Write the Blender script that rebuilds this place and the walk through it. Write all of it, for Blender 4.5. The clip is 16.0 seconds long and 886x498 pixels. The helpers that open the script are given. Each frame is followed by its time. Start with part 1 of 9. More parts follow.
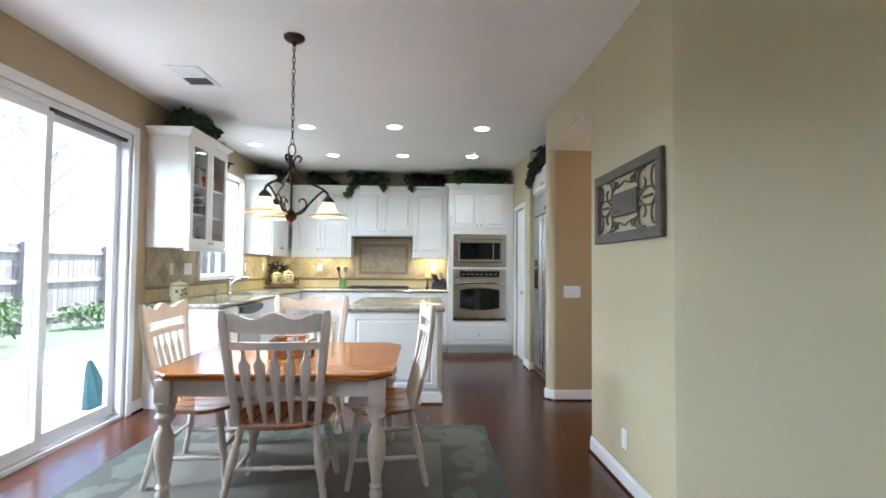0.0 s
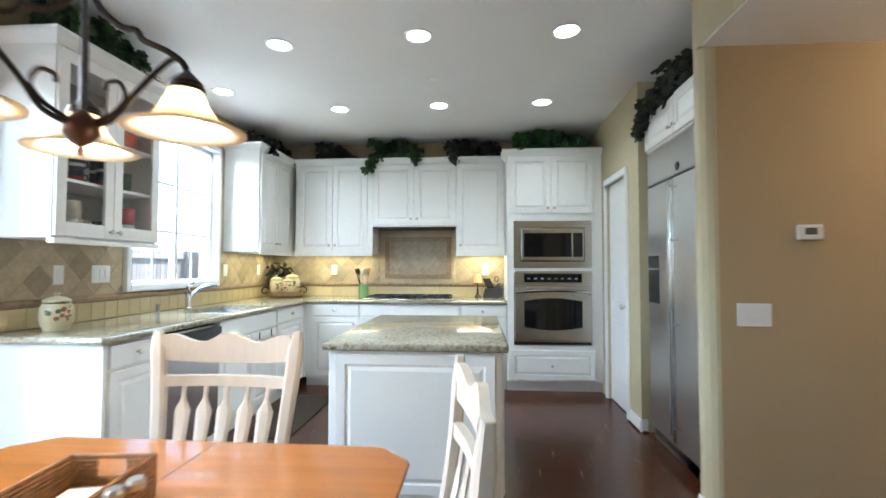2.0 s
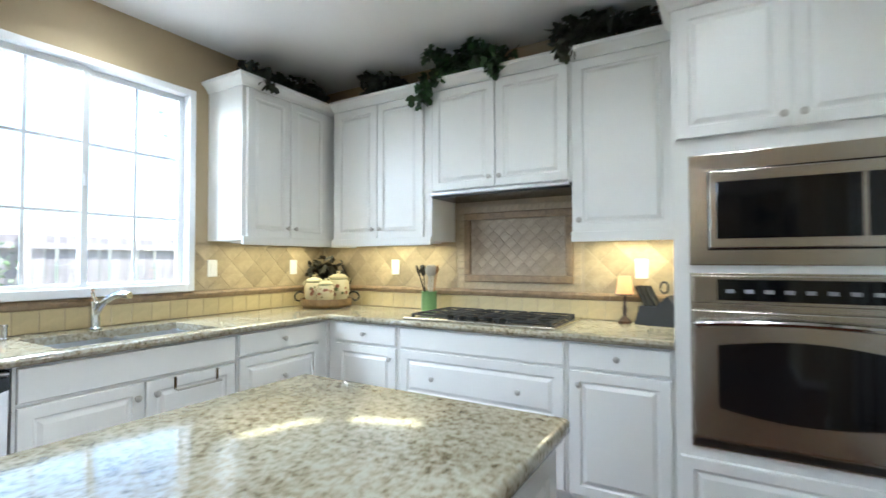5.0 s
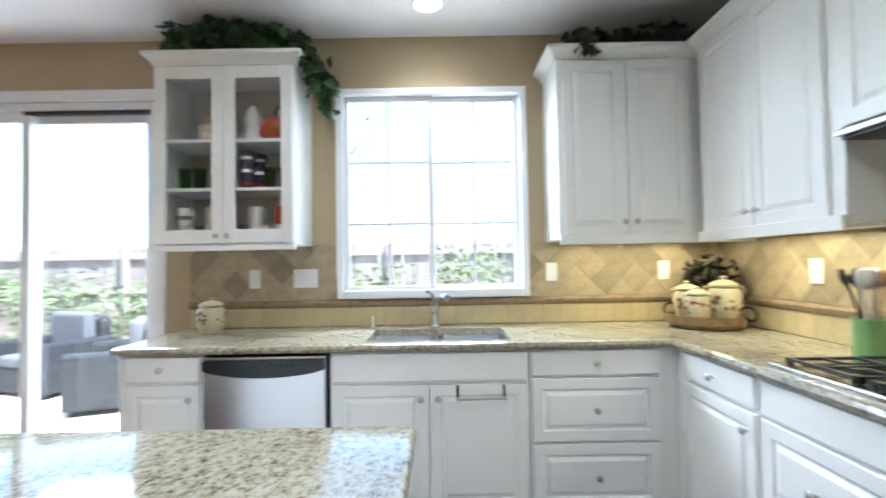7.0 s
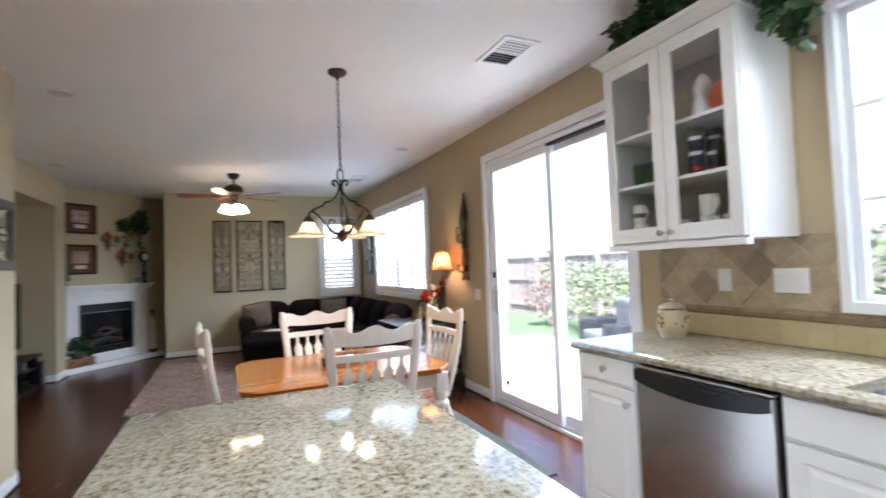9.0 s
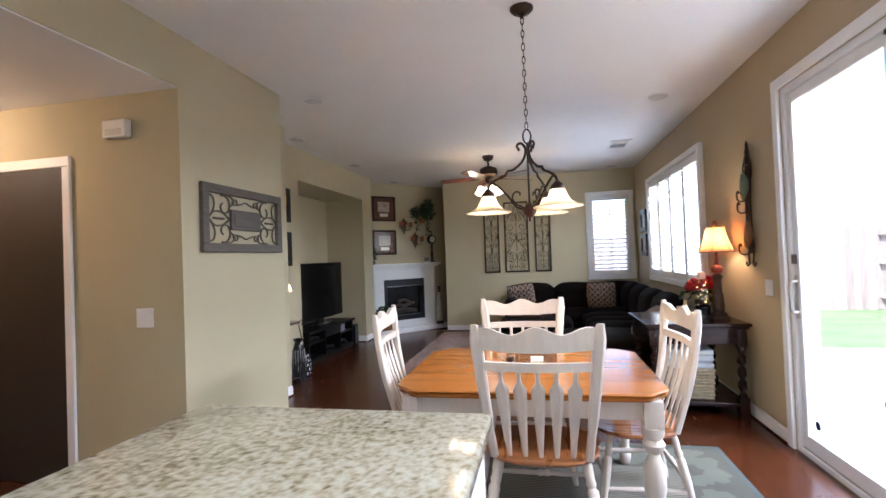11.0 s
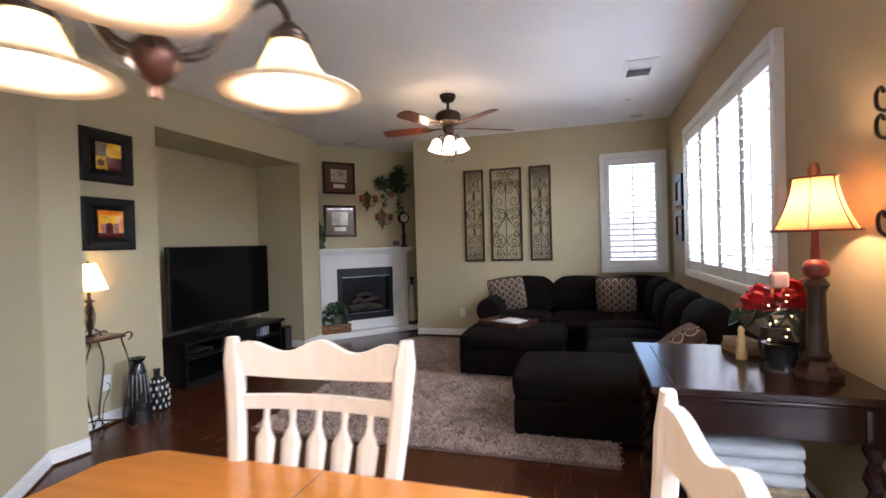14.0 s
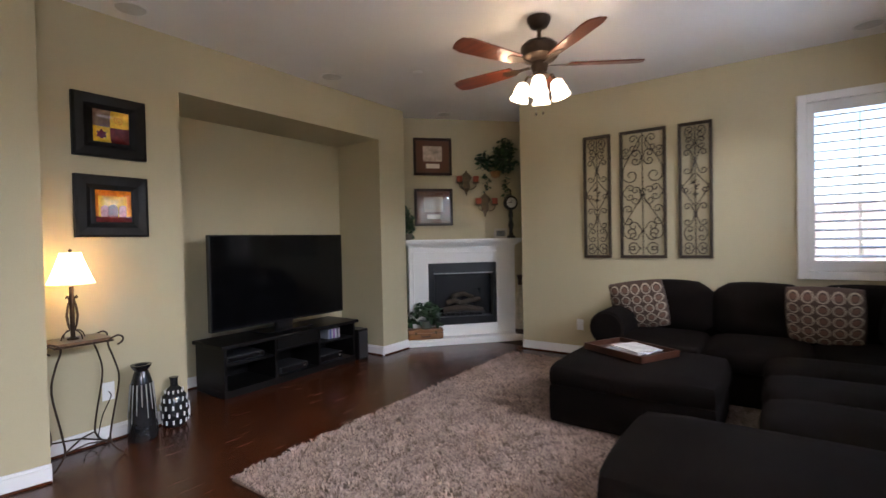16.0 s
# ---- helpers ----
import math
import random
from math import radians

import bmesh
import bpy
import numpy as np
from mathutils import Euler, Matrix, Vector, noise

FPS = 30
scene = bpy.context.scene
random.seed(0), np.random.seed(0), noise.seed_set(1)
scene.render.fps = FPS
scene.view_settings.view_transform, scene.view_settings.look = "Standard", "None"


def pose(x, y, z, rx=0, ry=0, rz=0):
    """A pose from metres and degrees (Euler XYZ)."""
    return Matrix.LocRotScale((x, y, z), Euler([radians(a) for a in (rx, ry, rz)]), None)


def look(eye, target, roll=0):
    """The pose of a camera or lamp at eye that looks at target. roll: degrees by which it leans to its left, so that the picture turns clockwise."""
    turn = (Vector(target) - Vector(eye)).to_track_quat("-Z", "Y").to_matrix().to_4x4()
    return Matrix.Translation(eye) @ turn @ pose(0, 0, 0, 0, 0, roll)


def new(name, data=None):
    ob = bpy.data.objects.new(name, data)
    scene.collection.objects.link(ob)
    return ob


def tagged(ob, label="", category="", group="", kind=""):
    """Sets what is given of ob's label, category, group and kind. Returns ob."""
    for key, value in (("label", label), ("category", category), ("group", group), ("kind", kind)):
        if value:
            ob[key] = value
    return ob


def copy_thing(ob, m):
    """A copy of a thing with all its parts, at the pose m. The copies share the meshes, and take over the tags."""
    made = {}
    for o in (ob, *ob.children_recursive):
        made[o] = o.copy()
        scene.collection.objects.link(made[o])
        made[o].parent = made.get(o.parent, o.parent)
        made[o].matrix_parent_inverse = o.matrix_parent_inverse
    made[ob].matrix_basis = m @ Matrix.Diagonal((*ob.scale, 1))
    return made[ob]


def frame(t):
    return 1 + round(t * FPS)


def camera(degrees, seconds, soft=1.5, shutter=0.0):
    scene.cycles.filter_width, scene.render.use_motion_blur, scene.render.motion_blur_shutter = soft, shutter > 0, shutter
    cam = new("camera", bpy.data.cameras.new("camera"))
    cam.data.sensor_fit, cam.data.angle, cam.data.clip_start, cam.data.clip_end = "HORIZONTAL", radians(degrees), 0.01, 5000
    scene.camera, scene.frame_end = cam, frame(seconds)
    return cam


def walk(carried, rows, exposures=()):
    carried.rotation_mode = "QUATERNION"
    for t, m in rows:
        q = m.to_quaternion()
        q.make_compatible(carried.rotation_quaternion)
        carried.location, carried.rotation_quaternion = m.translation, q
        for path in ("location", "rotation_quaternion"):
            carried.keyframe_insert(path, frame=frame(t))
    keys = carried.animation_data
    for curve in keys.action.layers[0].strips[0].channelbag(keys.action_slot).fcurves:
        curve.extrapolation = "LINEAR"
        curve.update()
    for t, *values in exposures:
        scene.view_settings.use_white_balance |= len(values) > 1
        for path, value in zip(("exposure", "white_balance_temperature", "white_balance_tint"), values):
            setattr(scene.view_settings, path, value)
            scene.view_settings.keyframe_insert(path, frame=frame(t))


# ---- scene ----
cam = camera(86.7, 16.0, shutter=0.5)
PATH = [
    (0, (0.441, -0.453, 1.275), (0.505, 1.545, 1.347), 0.5),
    (0.5, (0.454, 0.055, 1.269), (0.501, 2.053, 1.342), 0.5),
    (1, (0.469, 0.567, 1.275), (0.462, 2.566, 1.346), 0.4),
    (1.5, (0.474, 1.068, 1.268), (0.378, 3.064, 1.342), 0.2),
    (2, (0.463, 1.568, 1.274), (0.307, 3.56, 1.349), 0.1),
    (2.5, (0.487, 2.026, 1.277), (0.275, 4.013, 1.351), 0.2),
    (3, (0.502, 2.465, 1.284), (0.241, 4.447, 1.356), 0.1),
    (3.2, (0.503, 2.629, 1.27), (0.226, 4.608, 1.352), -0.0),
    (4.25, (0.79, 3.48, 1.285), (0.17, 5.38, 1.330), 0.0),
    (5.3, (0.985, 4.33, 1.285), (-0.265, 5.89, 1.342), -0.2),
    (5.5, (1.011, 4.477, 1.287), (-0.401, 5.893, 1.346), -0.3),
    (6, (1.02, 4.832, 1.295), (-0.704, 5.844, 1.352), -0.5),
    (6.5, (0.955, 5.1, 1.29), (-0.967, 5.65, 1.35), -0.7),
    (7, (0.879, 5.353, 1.3), (-1.12, 5.356, 1.361), -1.0),
    (7.5, (0.795, 5.545, 1.298), (-1.125, 4.99, 1.367), -1.2),
    (8, (0.665, 5.665, 1.313), (-1.012, 4.577, 1.381), -1.7),
    (8.5, (0.475, 5.755, 1.336), (-0.78, 4.198, 1.4), -2.1),
    (9, (0.287, 5.795, 1.349), (-0.544, 3.977, 1.42), -2.2),
    (9.5, (0.09, 5.738, 1.348), (-0.341, 3.786, 1.423), -2.2),
    (10, (-0.116, 5.647, 1.35), (-0.178, 3.648, 1.428), -2.3),
    (10.2, (-0.2, 5.592, 1.348), (-0.125, 3.594, 1.422), -2.3),
    (11.25, (-0.575, 5.08, 1.33), (-0.112, 3.135, 1.352), -2.0),
    (12.3, (-0.794, 4.349, 1.303), (-0.279, 2.416, 1.283), -1.6),
    (12.5, (-0.813, 4.221, 1.316), (-0.293, 2.29, 1.293), -1.9),
    (13, (-0.886, 3.86, 1.301), (-0.358, 1.931, 1.28), -1.8),
    (13.5, (-0.937, 3.475, 1.294), (-0.391, 1.551, 1.271), -1.7),
    (14, (-1.052, 3.11, 1.29), (-0.472, 1.196, 1.266), -1.6),
    (14.5, (-1.175, 2.754, 1.277), (-0.497, 0.872, 1.252), -1.5),
    (15, (-1.226, 2.416, 1.273), (-0.386, 0.6, 1.243), -1.5),
    (15.5, (-1.219, 2.059, 1.272), (-0.205, 0.335, 1.236), -1.4),
    (16, (-1.104, 1.686, 1.241), (0.055, 0.056, 1.205), -1.2),
]
EXPOSURES = [(0, 2.42, 5350, 6), (3, 2.34, 5280, 1), (5.5, 2.25, 5320, 4), (7, 2.25, 5340, 6), (9, 2.32, 5480, 11), (12.5, 2.36, 5660, 15), (16, 2.26, 5930, 15)]
walk(cam, [(t, look(eye, target, roll)) for t, eye, target, roll in PATH], EXPOSURES)

# ---- daylight ----
world = bpy.data.worlds.new("sky")
scene.world = world
world.use_nodes = True
wn = world.node_tree.nodes
sky = wn.new("ShaderNodeTexSky")
sky.sky_type = "NISHITA"
sky.sun_disc = False
sky.dust_density, sky.ozone_density = 1.3, 0.5
sky.sun_elevation = radians(62.7)
sky.sun_rotation = radians(32)
wn["Background"].inputs["Strength"].default_value = 0.15
world.node_tree.links.new(sky.outputs[0], wn["Background"].inputs["Color"])
sun_data = bpy.data.lights.new("sun", "SUN")
sun_data.energy, sun_data.angle, sun_data.color = 5.0, radians(0.6), (1.0, 0.95, 0.87)
new("sun", sun_data).matrix_world = look((2.2, 3.5, 8.0), (0, 0, 0))


def lamp(name, kind, place, watts, colour, size=0.05, target=None, size_y=None, spread=None):
    d = bpy.data.lights.new(name, kind)
    d.energy, d.color = watts, colour
    if kind == "AREA":
        d.size = size
        if size_y:
            d.shape, d.size_y = "RECTANGLE", size_y
        if spread:
            d.spread = radians(spread)
    else:
        d.shadow_soft_size = size
    if kind == "SPOT":
        d.spot_size, d.spot_blend = radians(spread or 110), 0.6
    ob = new(name, d)
    ob.matrix_world = look(place, target) if target else Matrix.Translation(place)
    return ob


# ---- materials ----
def mat(name, base, rough=0.5, metal=0.0, vary=0.12, scale=6.0, grain=60.0, bump=0.05, stretch=(1, 1, 1), second=None, island=0.0, per_object=0.0, coat=0.0, spec=0.5):
    """A node material: base colour varied by a broad and a fine noise, with fine relief."""
    m = bpy.data.materials.new(name)
    m.use_nodes = True
    nt = m.node_tree
    n, l = nt.nodes, nt.links
    b = n["Principled BSDF"]
    co = n.new("ShaderNodeTexCoord")
    mp = n.new("ShaderNodeMapping")
    mp.inputs["Scale"].default_value = stretch
    l.new(co.outputs["Object"], mp.inputs["Vector"])
    broad, fine = n.new("ShaderNodeTexNoise"), n.new("ShaderNodeTexNoise")
    broad.inputs["Scale"].default_value, broad.inputs["Detail"].default_value = scale, 4
    fine.inputs["Scale"].default_value, fine.inputs["Detail"].default_value = grain, 3
    l.new(mp.outputs[0], broad.inputs["Vector"])
    l.new(mp.outputs[0], fine.inputs["Vector"])
    mix = n.new("ShaderNodeMath")
    mix.operation = "MULTIPLY_ADD"
    mix.inputs[1].default_value = 0.35
    l.new(fine.outputs[0], mix.inputs[0])
    half = n.new("ShaderNodeMath")
    half.operation = "MULTIPLY"
    half.inputs[1].default_value = 0.65
    l.new(broad.outputs[0], half.inputs[0])
    l.new(half.outputs[0], mix.inputs[2])
    ramp = n.new("ShaderNodeValToRGB")
    ramp.color_ramp.elements[0].position, ramp.color_ramp.elements[1].position = 0.32, 0.68
    dark = tuple(c * (1 - vary) for c in base)
    light = second or tuple(min(1.0, c * (1 + vary)) for c in base)
    ramp.color_ramp.elements[0].color = (*dark, 1)
    ramp.color_ramp.elements[1].color = (*light, 1)
    l.new(mix.outputs[0], ramp.inputs[0])
    out = ramp.outputs[0]
    if island or per_object:
        hsv = n.new("ShaderNodeHueSaturation")
        src = n.new("ShaderNodeObjectInfo").outputs["Random"] if per_object else n.new("ShaderNodeNewGeometry").outputs["Random Per Island"]
        rng = n.new("ShaderNodeMapRange")
        a = per_object or island
        rng.inputs["To Min"].default_value, rng.inputs["To Max"].default_value = 1 - a, 1 + a
        l.new(src, rng.inputs["Value"])
        l.new(rng.outputs[0], hsv.inputs["Value"])
        l.new(out, hsv.inputs["Color"])
        out = hsv.outputs[0]
    l.new(out, b.inputs["Base Color"])
    rr = n.new("ShaderNodeMapRange")
    rr.inputs["To Min"].default_value, rr.inputs["To Max"].default_value = max(0.02, rough * 0.85), min(1, rough * 1.15)
    l.new(broad.outputs[0], rr.inputs["Value"])
    l.new(rr.outputs[0], b.inputs["Roughness"])
    b.inputs["Metallic"].default_value = metal
    b.inputs["Coat Weight"].default_value = coat
    b.inputs["Coat Roughness"].default_value = 0.08
    b.inputs["Specular IOR Level"].default_value = spec
    if bump:
        bp = n.new("ShaderNodeBump")
        bp.inputs["Strength"].default_value = bump
        bp.inputs["Distance"].default_value = 0.01
        l.new(fine.outputs[0], bp.inputs["Height"])
        l.new(bp.outputs[0], b.inputs["Normal"])
    return m


def glow(name, colour, strength):
    m = bpy.data.materials.new(name)
    m.use_nodes = True
    b = m.node_tree.nodes["Principled BSDF"]
    b.inputs["Base Color"].default_value = (*colour, 1)
    b.inputs["Emission Color"].default_value = (*colour, 1)
    b.inputs["Emission Strength"].default_value = strength
    b.inputs["Roughness"].default_value = 0.4
    return m


def cloth(name, colour, through_part=0.6):
    """Thin lampshade cloth that lets the bulb's light through."""
    m = mat(name, colour, 0.8, vary=0.06, scale=12, grain=220, bump=0.1)
    n, l = m.node_tree.nodes, m.node_tree.links
    tr, mix = n.new("ShaderNodeBsdfTranslucent"), n.new("ShaderNodeMixShader")
    tr.inputs["Color"].default_value = (*colour, 1)
    mix.inputs[0].default_value = through_part
    l.new(n["Principled BSDF"].outputs[0], mix.inputs[1])
    l.new(tr.outputs[0], mix.inputs[2])
    l.new(mix.outputs[0], n["Material Output"].inputs["Surface"])
    return m


def glass(name, tint=(1, 1, 1), rough=0.0):
    """Thin window glass: mostly clear, with a mirror at grazing angles."""
    m = bpy.data.materials.new(name)
    m.use_nodes = True
    n, l = m.node_tree.nodes, m.node_tree.links
    n.remove(n["Principled BSDF"])
    clear, gloss, mix = n.new("ShaderNodeBsdfTransparent"), n.new("ShaderNodeBsdfGlossy"), n.new("ShaderNodeMixShader")
    clear.inputs[0].default_value = (*tint, 1)
    gloss.inputs["Roughness"].default_value = rough
    lw, power, scale_ = n.new("ShaderNodeLayerWeight"), n.new("ShaderNodeMath"), n.new("ShaderNodeMath")
    lw.inputs["Blend"].default_value = 0.5
    power.operation, power.inputs[1].default_value = "POWER", 4.0
    scale_.operation, scale_.inputs[1].default_value, scale_.inputs[2].default_value = "MULTIPLY_ADD", 0.5, 0.03
    l.new(lw.outputs["Facing"], power.inputs[0])
    l.new(power.outputs[0], scale_.inputs[0])
    l.new(scale_.outputs[0], mix.inputs[0])
    l.new(clear.outputs[0], mix.inputs[1])
    l.new(gloss.outputs[0], mix.inputs[2])
    l.new(mix.outputs[0], n["Material Output"].inputs["Surface"])
    return m


WALL = mat("olive_tan_wall_paint", (0.50, 0.44, 0.283), 0.7, vary=0.04, scale=1.5, grain=180, bump=0.12)
WESTP = mat("tan_wall_paint", (0.455, 0.365, 0.225), 0.7, vary=0.04, scale=1.5, grain=180, bump=0.12)
TAN = mat("darker_tan_wall", (0.43, 0.33, 0.19), 0.7, vary=0.04, scale=1.5, grain=180, bump=0.12)
CEIL = mat("white_ceiling_paint", (0.84, 0.83, 0.82), 0.85, vary=0.025, scale=2, grain=140, bump=0.15)
WHITE = mat("white_cabinet_paint", (0.84, 0.84, 0.82), 0.35, vary=0.02, scale=3, grain=90, bump=0.02)
TRIM = mat("white_trim_paint", (0.82, 0.82, 0.82), 0.4, vary=0.02, scale=3, grain=90, bump=0.02)
VINYL = mat("white_vinyl", (0.80, 0.81, 0.83), 0.35, vary=0.02, bump=0.01)
PLANK = mat("dark_cherry_plank", (0.062, 0.0175, 0.0065), 0.26, vary=0.3, scale=5, grain=55, bump=0.03, stretch=(8, 0.6, 8), per_object=0.12, coat=0.1, spec=0.35)
PLANK_REST = mat("dark_cherry_plank_rest", (0.062, 0.0175, 0.0065), 0.26, vary=0.3, scale=5, grain=55, bump=0.03, stretch=(8, 0.6, 8), island=0.12, coat=0.1, spec=0.35)
SUB = mat("dark_joint", (0.012, 0.006, 0.004), 0.8)
STEEL = mat("brushed_stainless_steel", (0.60, 0.595, 0.58), 0.34, 1.0, vary=0.03, scale=1.2, grain=90, bump=0)
STEEL_D = mat("satin_dishwasher_steel", (0.62, 0.60, 0.58), 0.23, 1.0, vary=0.03, scale=1.2, grain=90, bump=0)
STEEL_H = mat("brushed_steel_horizontal", (0.60, 0.56, 0.50), 0.22, 1.0, vary=0.03, scale=1.2, grain=90, bump=0)
CHROME = mat("polished_chrome", (0.7, 0.7, 0.7), 0.12, 1.0, vary=0.02, bump=0)
NICKEL = mat("satin_nickel", (0.55, 0.53, 0.50), 0.3, 1.0, vary=0.04, bump=0)
BLACK = mat("black_enamel", (0.012, 0.012, 0.013), 0.25, vary=0.2, bump=0.01)
BLACKGLASS = mat("black_glass", (0.006, 0.006, 0.007), 0.06, vary=0.1, bump=0)
IRON = mat("black_cast_iron", (0.02, 0.02, 0.021), 0.55, vary=0.25, grain=150, bump=0.2)
BRONZE = mat("oil_rubbed_bronze", (0.045, 0.028, 0.018), 0.4, 0.7, vary=0.35, scale=20, grain=120, bump=0.1)
HONEY = mat("honey_oak_tabletop", (0.37, 0.13, 0.022), 0.22, vary=0.16, scale=3, grain=30, bump=0.02, stretch=(0.7, 9, 4), coat=0.3)
SEATWOOD = mat("honey_oak_seat", (0.36, 0.13, 0.035), 0.28, vary=0.18, scale=4, grain=30, bump=0.02, stretch=(9, 0.8, 4), coat=0.3)
CREAM = mat("whitewashed_chair_paint", (0.63, 0.56, 0.48), 0.45, vary=0.07, scale=8, grain=50, bump=0.05, stretch=(6, 6, 0.8))
DARKWOOD = mat("espresso_wood", (0.022, 0.0095, 0.0075), 0.16, vary=0.3, scale=4, grain=50, bump=0.008, stretch=(0.8, 9, 6), spec=0.3)
BLACKWOOD = mat("black_stained_wood", (0.0055, 0.005, 0.0048), 0.4, vary=0.3, scale=5, grain=60, bump=0.04, spec=0.25)
SOFA = mat("dark_chocolate_microfibre", (0.0062, 0.0040, 0.0032), 0.95, vary=0.4, scale=5, grain=220, bump=0.25, spec=0.12)
GLASS = glass("window_glass")


def granite(name):
    m = mat(name, (0.30, 0.25, 0.16), 0.1, vary=0.1, bump=0.0, spec=0.4)
    n, l = m.node_tree.nodes, m.node_tree.links
    b = n["Principled BSDF"]
    co = n.new("ShaderNodeTexCoord")
    vo, no, n2 = n.new("ShaderNodeTexVoronoi"), n.new("ShaderNodeTexNoise"), n.new("ShaderNodeTexNoise")
    vo.inputs["Scale"].default_value = 70
    no.inputs["Scale"].default_value, no.inputs["Detail"].default_value, no.inputs["Roughness"].default_value = 47, 7, 0.7
    n2.inputs["Scale"].default_value, n2.inputs["Detail"].default_value = 5, 3
    for t in (vo, no, n2):
        l.new(co.outputs["Object"], t.inputs["Vector"])
    add = n.new("ShaderNodeMath")
    add.operation = "MULTIPLY_ADD"
    add.inputs[1].default_value = 0.16
    l.new(vo.outputs["Distance"], add.inputs[0])
    l.new(no.outputs[0], add.inputs[2])
    add2 = n.new("ShaderNodeMath")
    add2.operation = "MULTIPLY_ADD"
    add2.inputs[1].default_value = 0.25
    l.new(n2.outputs[0], add2.inputs[0])
    l.new(add.outputs[0], add2.inputs[2])
    r = n.new("ShaderNodeValToRGB")
    e = r.color_ramp.elements
    e[0].position, e[0].color = 0.47, (0.05, 0.041, 0.028, 1)
    e[1].position, e[1].color = 0.55, (0.16, 0.13, 0.075, 1)
    for p, c in ((0.61, (0.25, 0.215, 0.14)), (0.70, (0.35, 0.32, 0.235)), (0.82, (0.45, 0.425, 0.34))):
        x = e.new(p)
        x.color = (*c, 1)
    l.new(add2.outputs[0], r.inputs[0])
    l.new(r.outputs[0], b.inputs["Base Color"])
    return m


GRANITE = granite("speckled_gold_granite")


# ---- builders ----
def part(name, bm, material, parent=None, label="", smooth=False):
    """Links a bmesh as one mesh object, under a thing or part where one is given."""
    me = bpy.data.meshes.new(name)
    bmesh.ops.recalc_face_normals(bm, faces=bm.faces)
    bm.to_mesh(me)
    bm.free()
    me.materials.append(material)
    if smooth:
        me.shade_smooth()
        me.set_sharp_from_angle(angle=radians(40))
    ob = new(name, me)
    if parent:
        ob.parent = parent
    if label:
        ob["label"] = label
    return ob


def empty(name, label, category, m=None, group="", kind=""):
    ob = new(name)
    ob.empty_display_size = 0.1
    if m is not None:
        ob.matrix_basis = m
    return tagged(ob, label, category, group, kind)


def box(x0, x1, y0, y1, z0, z1, bevel=0.0, bm=None, seg=2):
    bm2 = bmesh.new()
    bmesh.ops.create_cube(bm2, size=1)
    for v in bm2.verts:
        v.co = Vector(((x0 + x1) / 2 + v.co.x * (x1 - x0), (y0 + y1) / 2 + v.co.y * (y1 - y0), (z0 + z1) / 2 + v.co.z * (z1 - z0)))
    if bevel:
        bmesh.ops.bevel(bm2, geom=list(bm2.edges), offset=bevel, segments=seg, affect="EDGES", profile=0.5)
    if bm is None:
        return bm2
    return join(bm, bm2)


def join(bm, other, m=None):
    """Adds the faces of other to bm, moved by m, and frees other."""
    if m is not None:
        bmesh.ops.transform(other, matrix=m, verts=other.verts)
    made = {v: bm.verts.new(v.co) for v in other.verts}
    for f in other.faces:
        bm.faces.new([made[v] for v in f.verts])
    other.free()
    return bm


def prism(poly, z0, z1, bm=None):
    """A polygon of (x, y) raised from z0 to z1."""
    bm = bm or bmesh.new()
    lo = [bm.verts.new((x, y, z0)) for x, y in poly]
    hi = [bm.verts.new((x, y, z1)) for x, y in poly]
    n = len(poly)
    bm.faces.new(lo[::-1])
    bm.faces.new(hi)
    for i in range(n):
        bm.faces.new((lo[i], lo[(i + 1) % n], hi[(i + 1) % n], hi[i]))
    return bm


def lathe(profile, segs=20, bm=None, centre=(0, 0, 0)):
    """Turns (radius, height) pairs round z."""
    bm = bm or bmesh.new()
    c = Vector(centre)
    rings = []
    for r, z in profile:
        if r < 1e-5:
            rings.append([bm.verts.new(c + Vector((0, 0, z)))])
        else:
            rings.append([bm.verts.new(c + Vector((r * math.cos(2 * math.pi * i / segs), r * math.sin(2 * math.pi * i / segs), z))) for i in range(segs)])
    for a, b in zip(rings, rings[1:]):
        for i in range(segs):
            j = (i + 1) % segs
            q = [a[i % len(a)], a[j % len(a)], b[j % len(b)], b[i % len(b)]]
            q = list(dict.fromkeys(q))
            if len(q) > 2:
                bm.faces.new(q)
    for ring, flip in ((rings[0], True), (rings[-1], False)):
        if len(ring) > 2:
            bm.faces.new(ring[::-1] if flip else ring)
    return bm


def tube(points, r=0.01, segs=8, bm=None, closed=False):
    """A round bar along points; r may be one radius or one for each point."""
    bm = bm or bmesh.new()
    pts = [Vector(p) for p in points]
    n = len(pts)
    rad = list(r) if hasattr(r, "__len__") else [r] * n
    rings = []
    up = None
    for i, p in enumerate(pts):
        a = pts[i - 1] if i or closed else p
        b = pts[(i + 1) % n] if i < n - 1 or closed else p
        d = (b - a).normalized()
        if up is None:
            up = d.orthogonal()
        up = (up - d * up.dot(d)).normalized()
        side = d.cross(up)
        rings.append([bm.verts.new(p + (up * math.cos(2 * math.pi * k / segs) + side * math.sin(2 * math.pi * k / segs)) * rad[i]) for k in range(segs)])
    pairs = list(zip(rings, rings[1:])) + ([(rings[-1], rings[0])] if closed else [])
    for a, b in pairs:
        for k in range(segs):
            bm.faces.new((a[k], a[(k + 1) % segs], b[(k + 1) % segs], b[k]))
    if not closed:
        bm.faces.new(rings[0][::-1])
        bm.faces.new(rings[-1])
    return bm


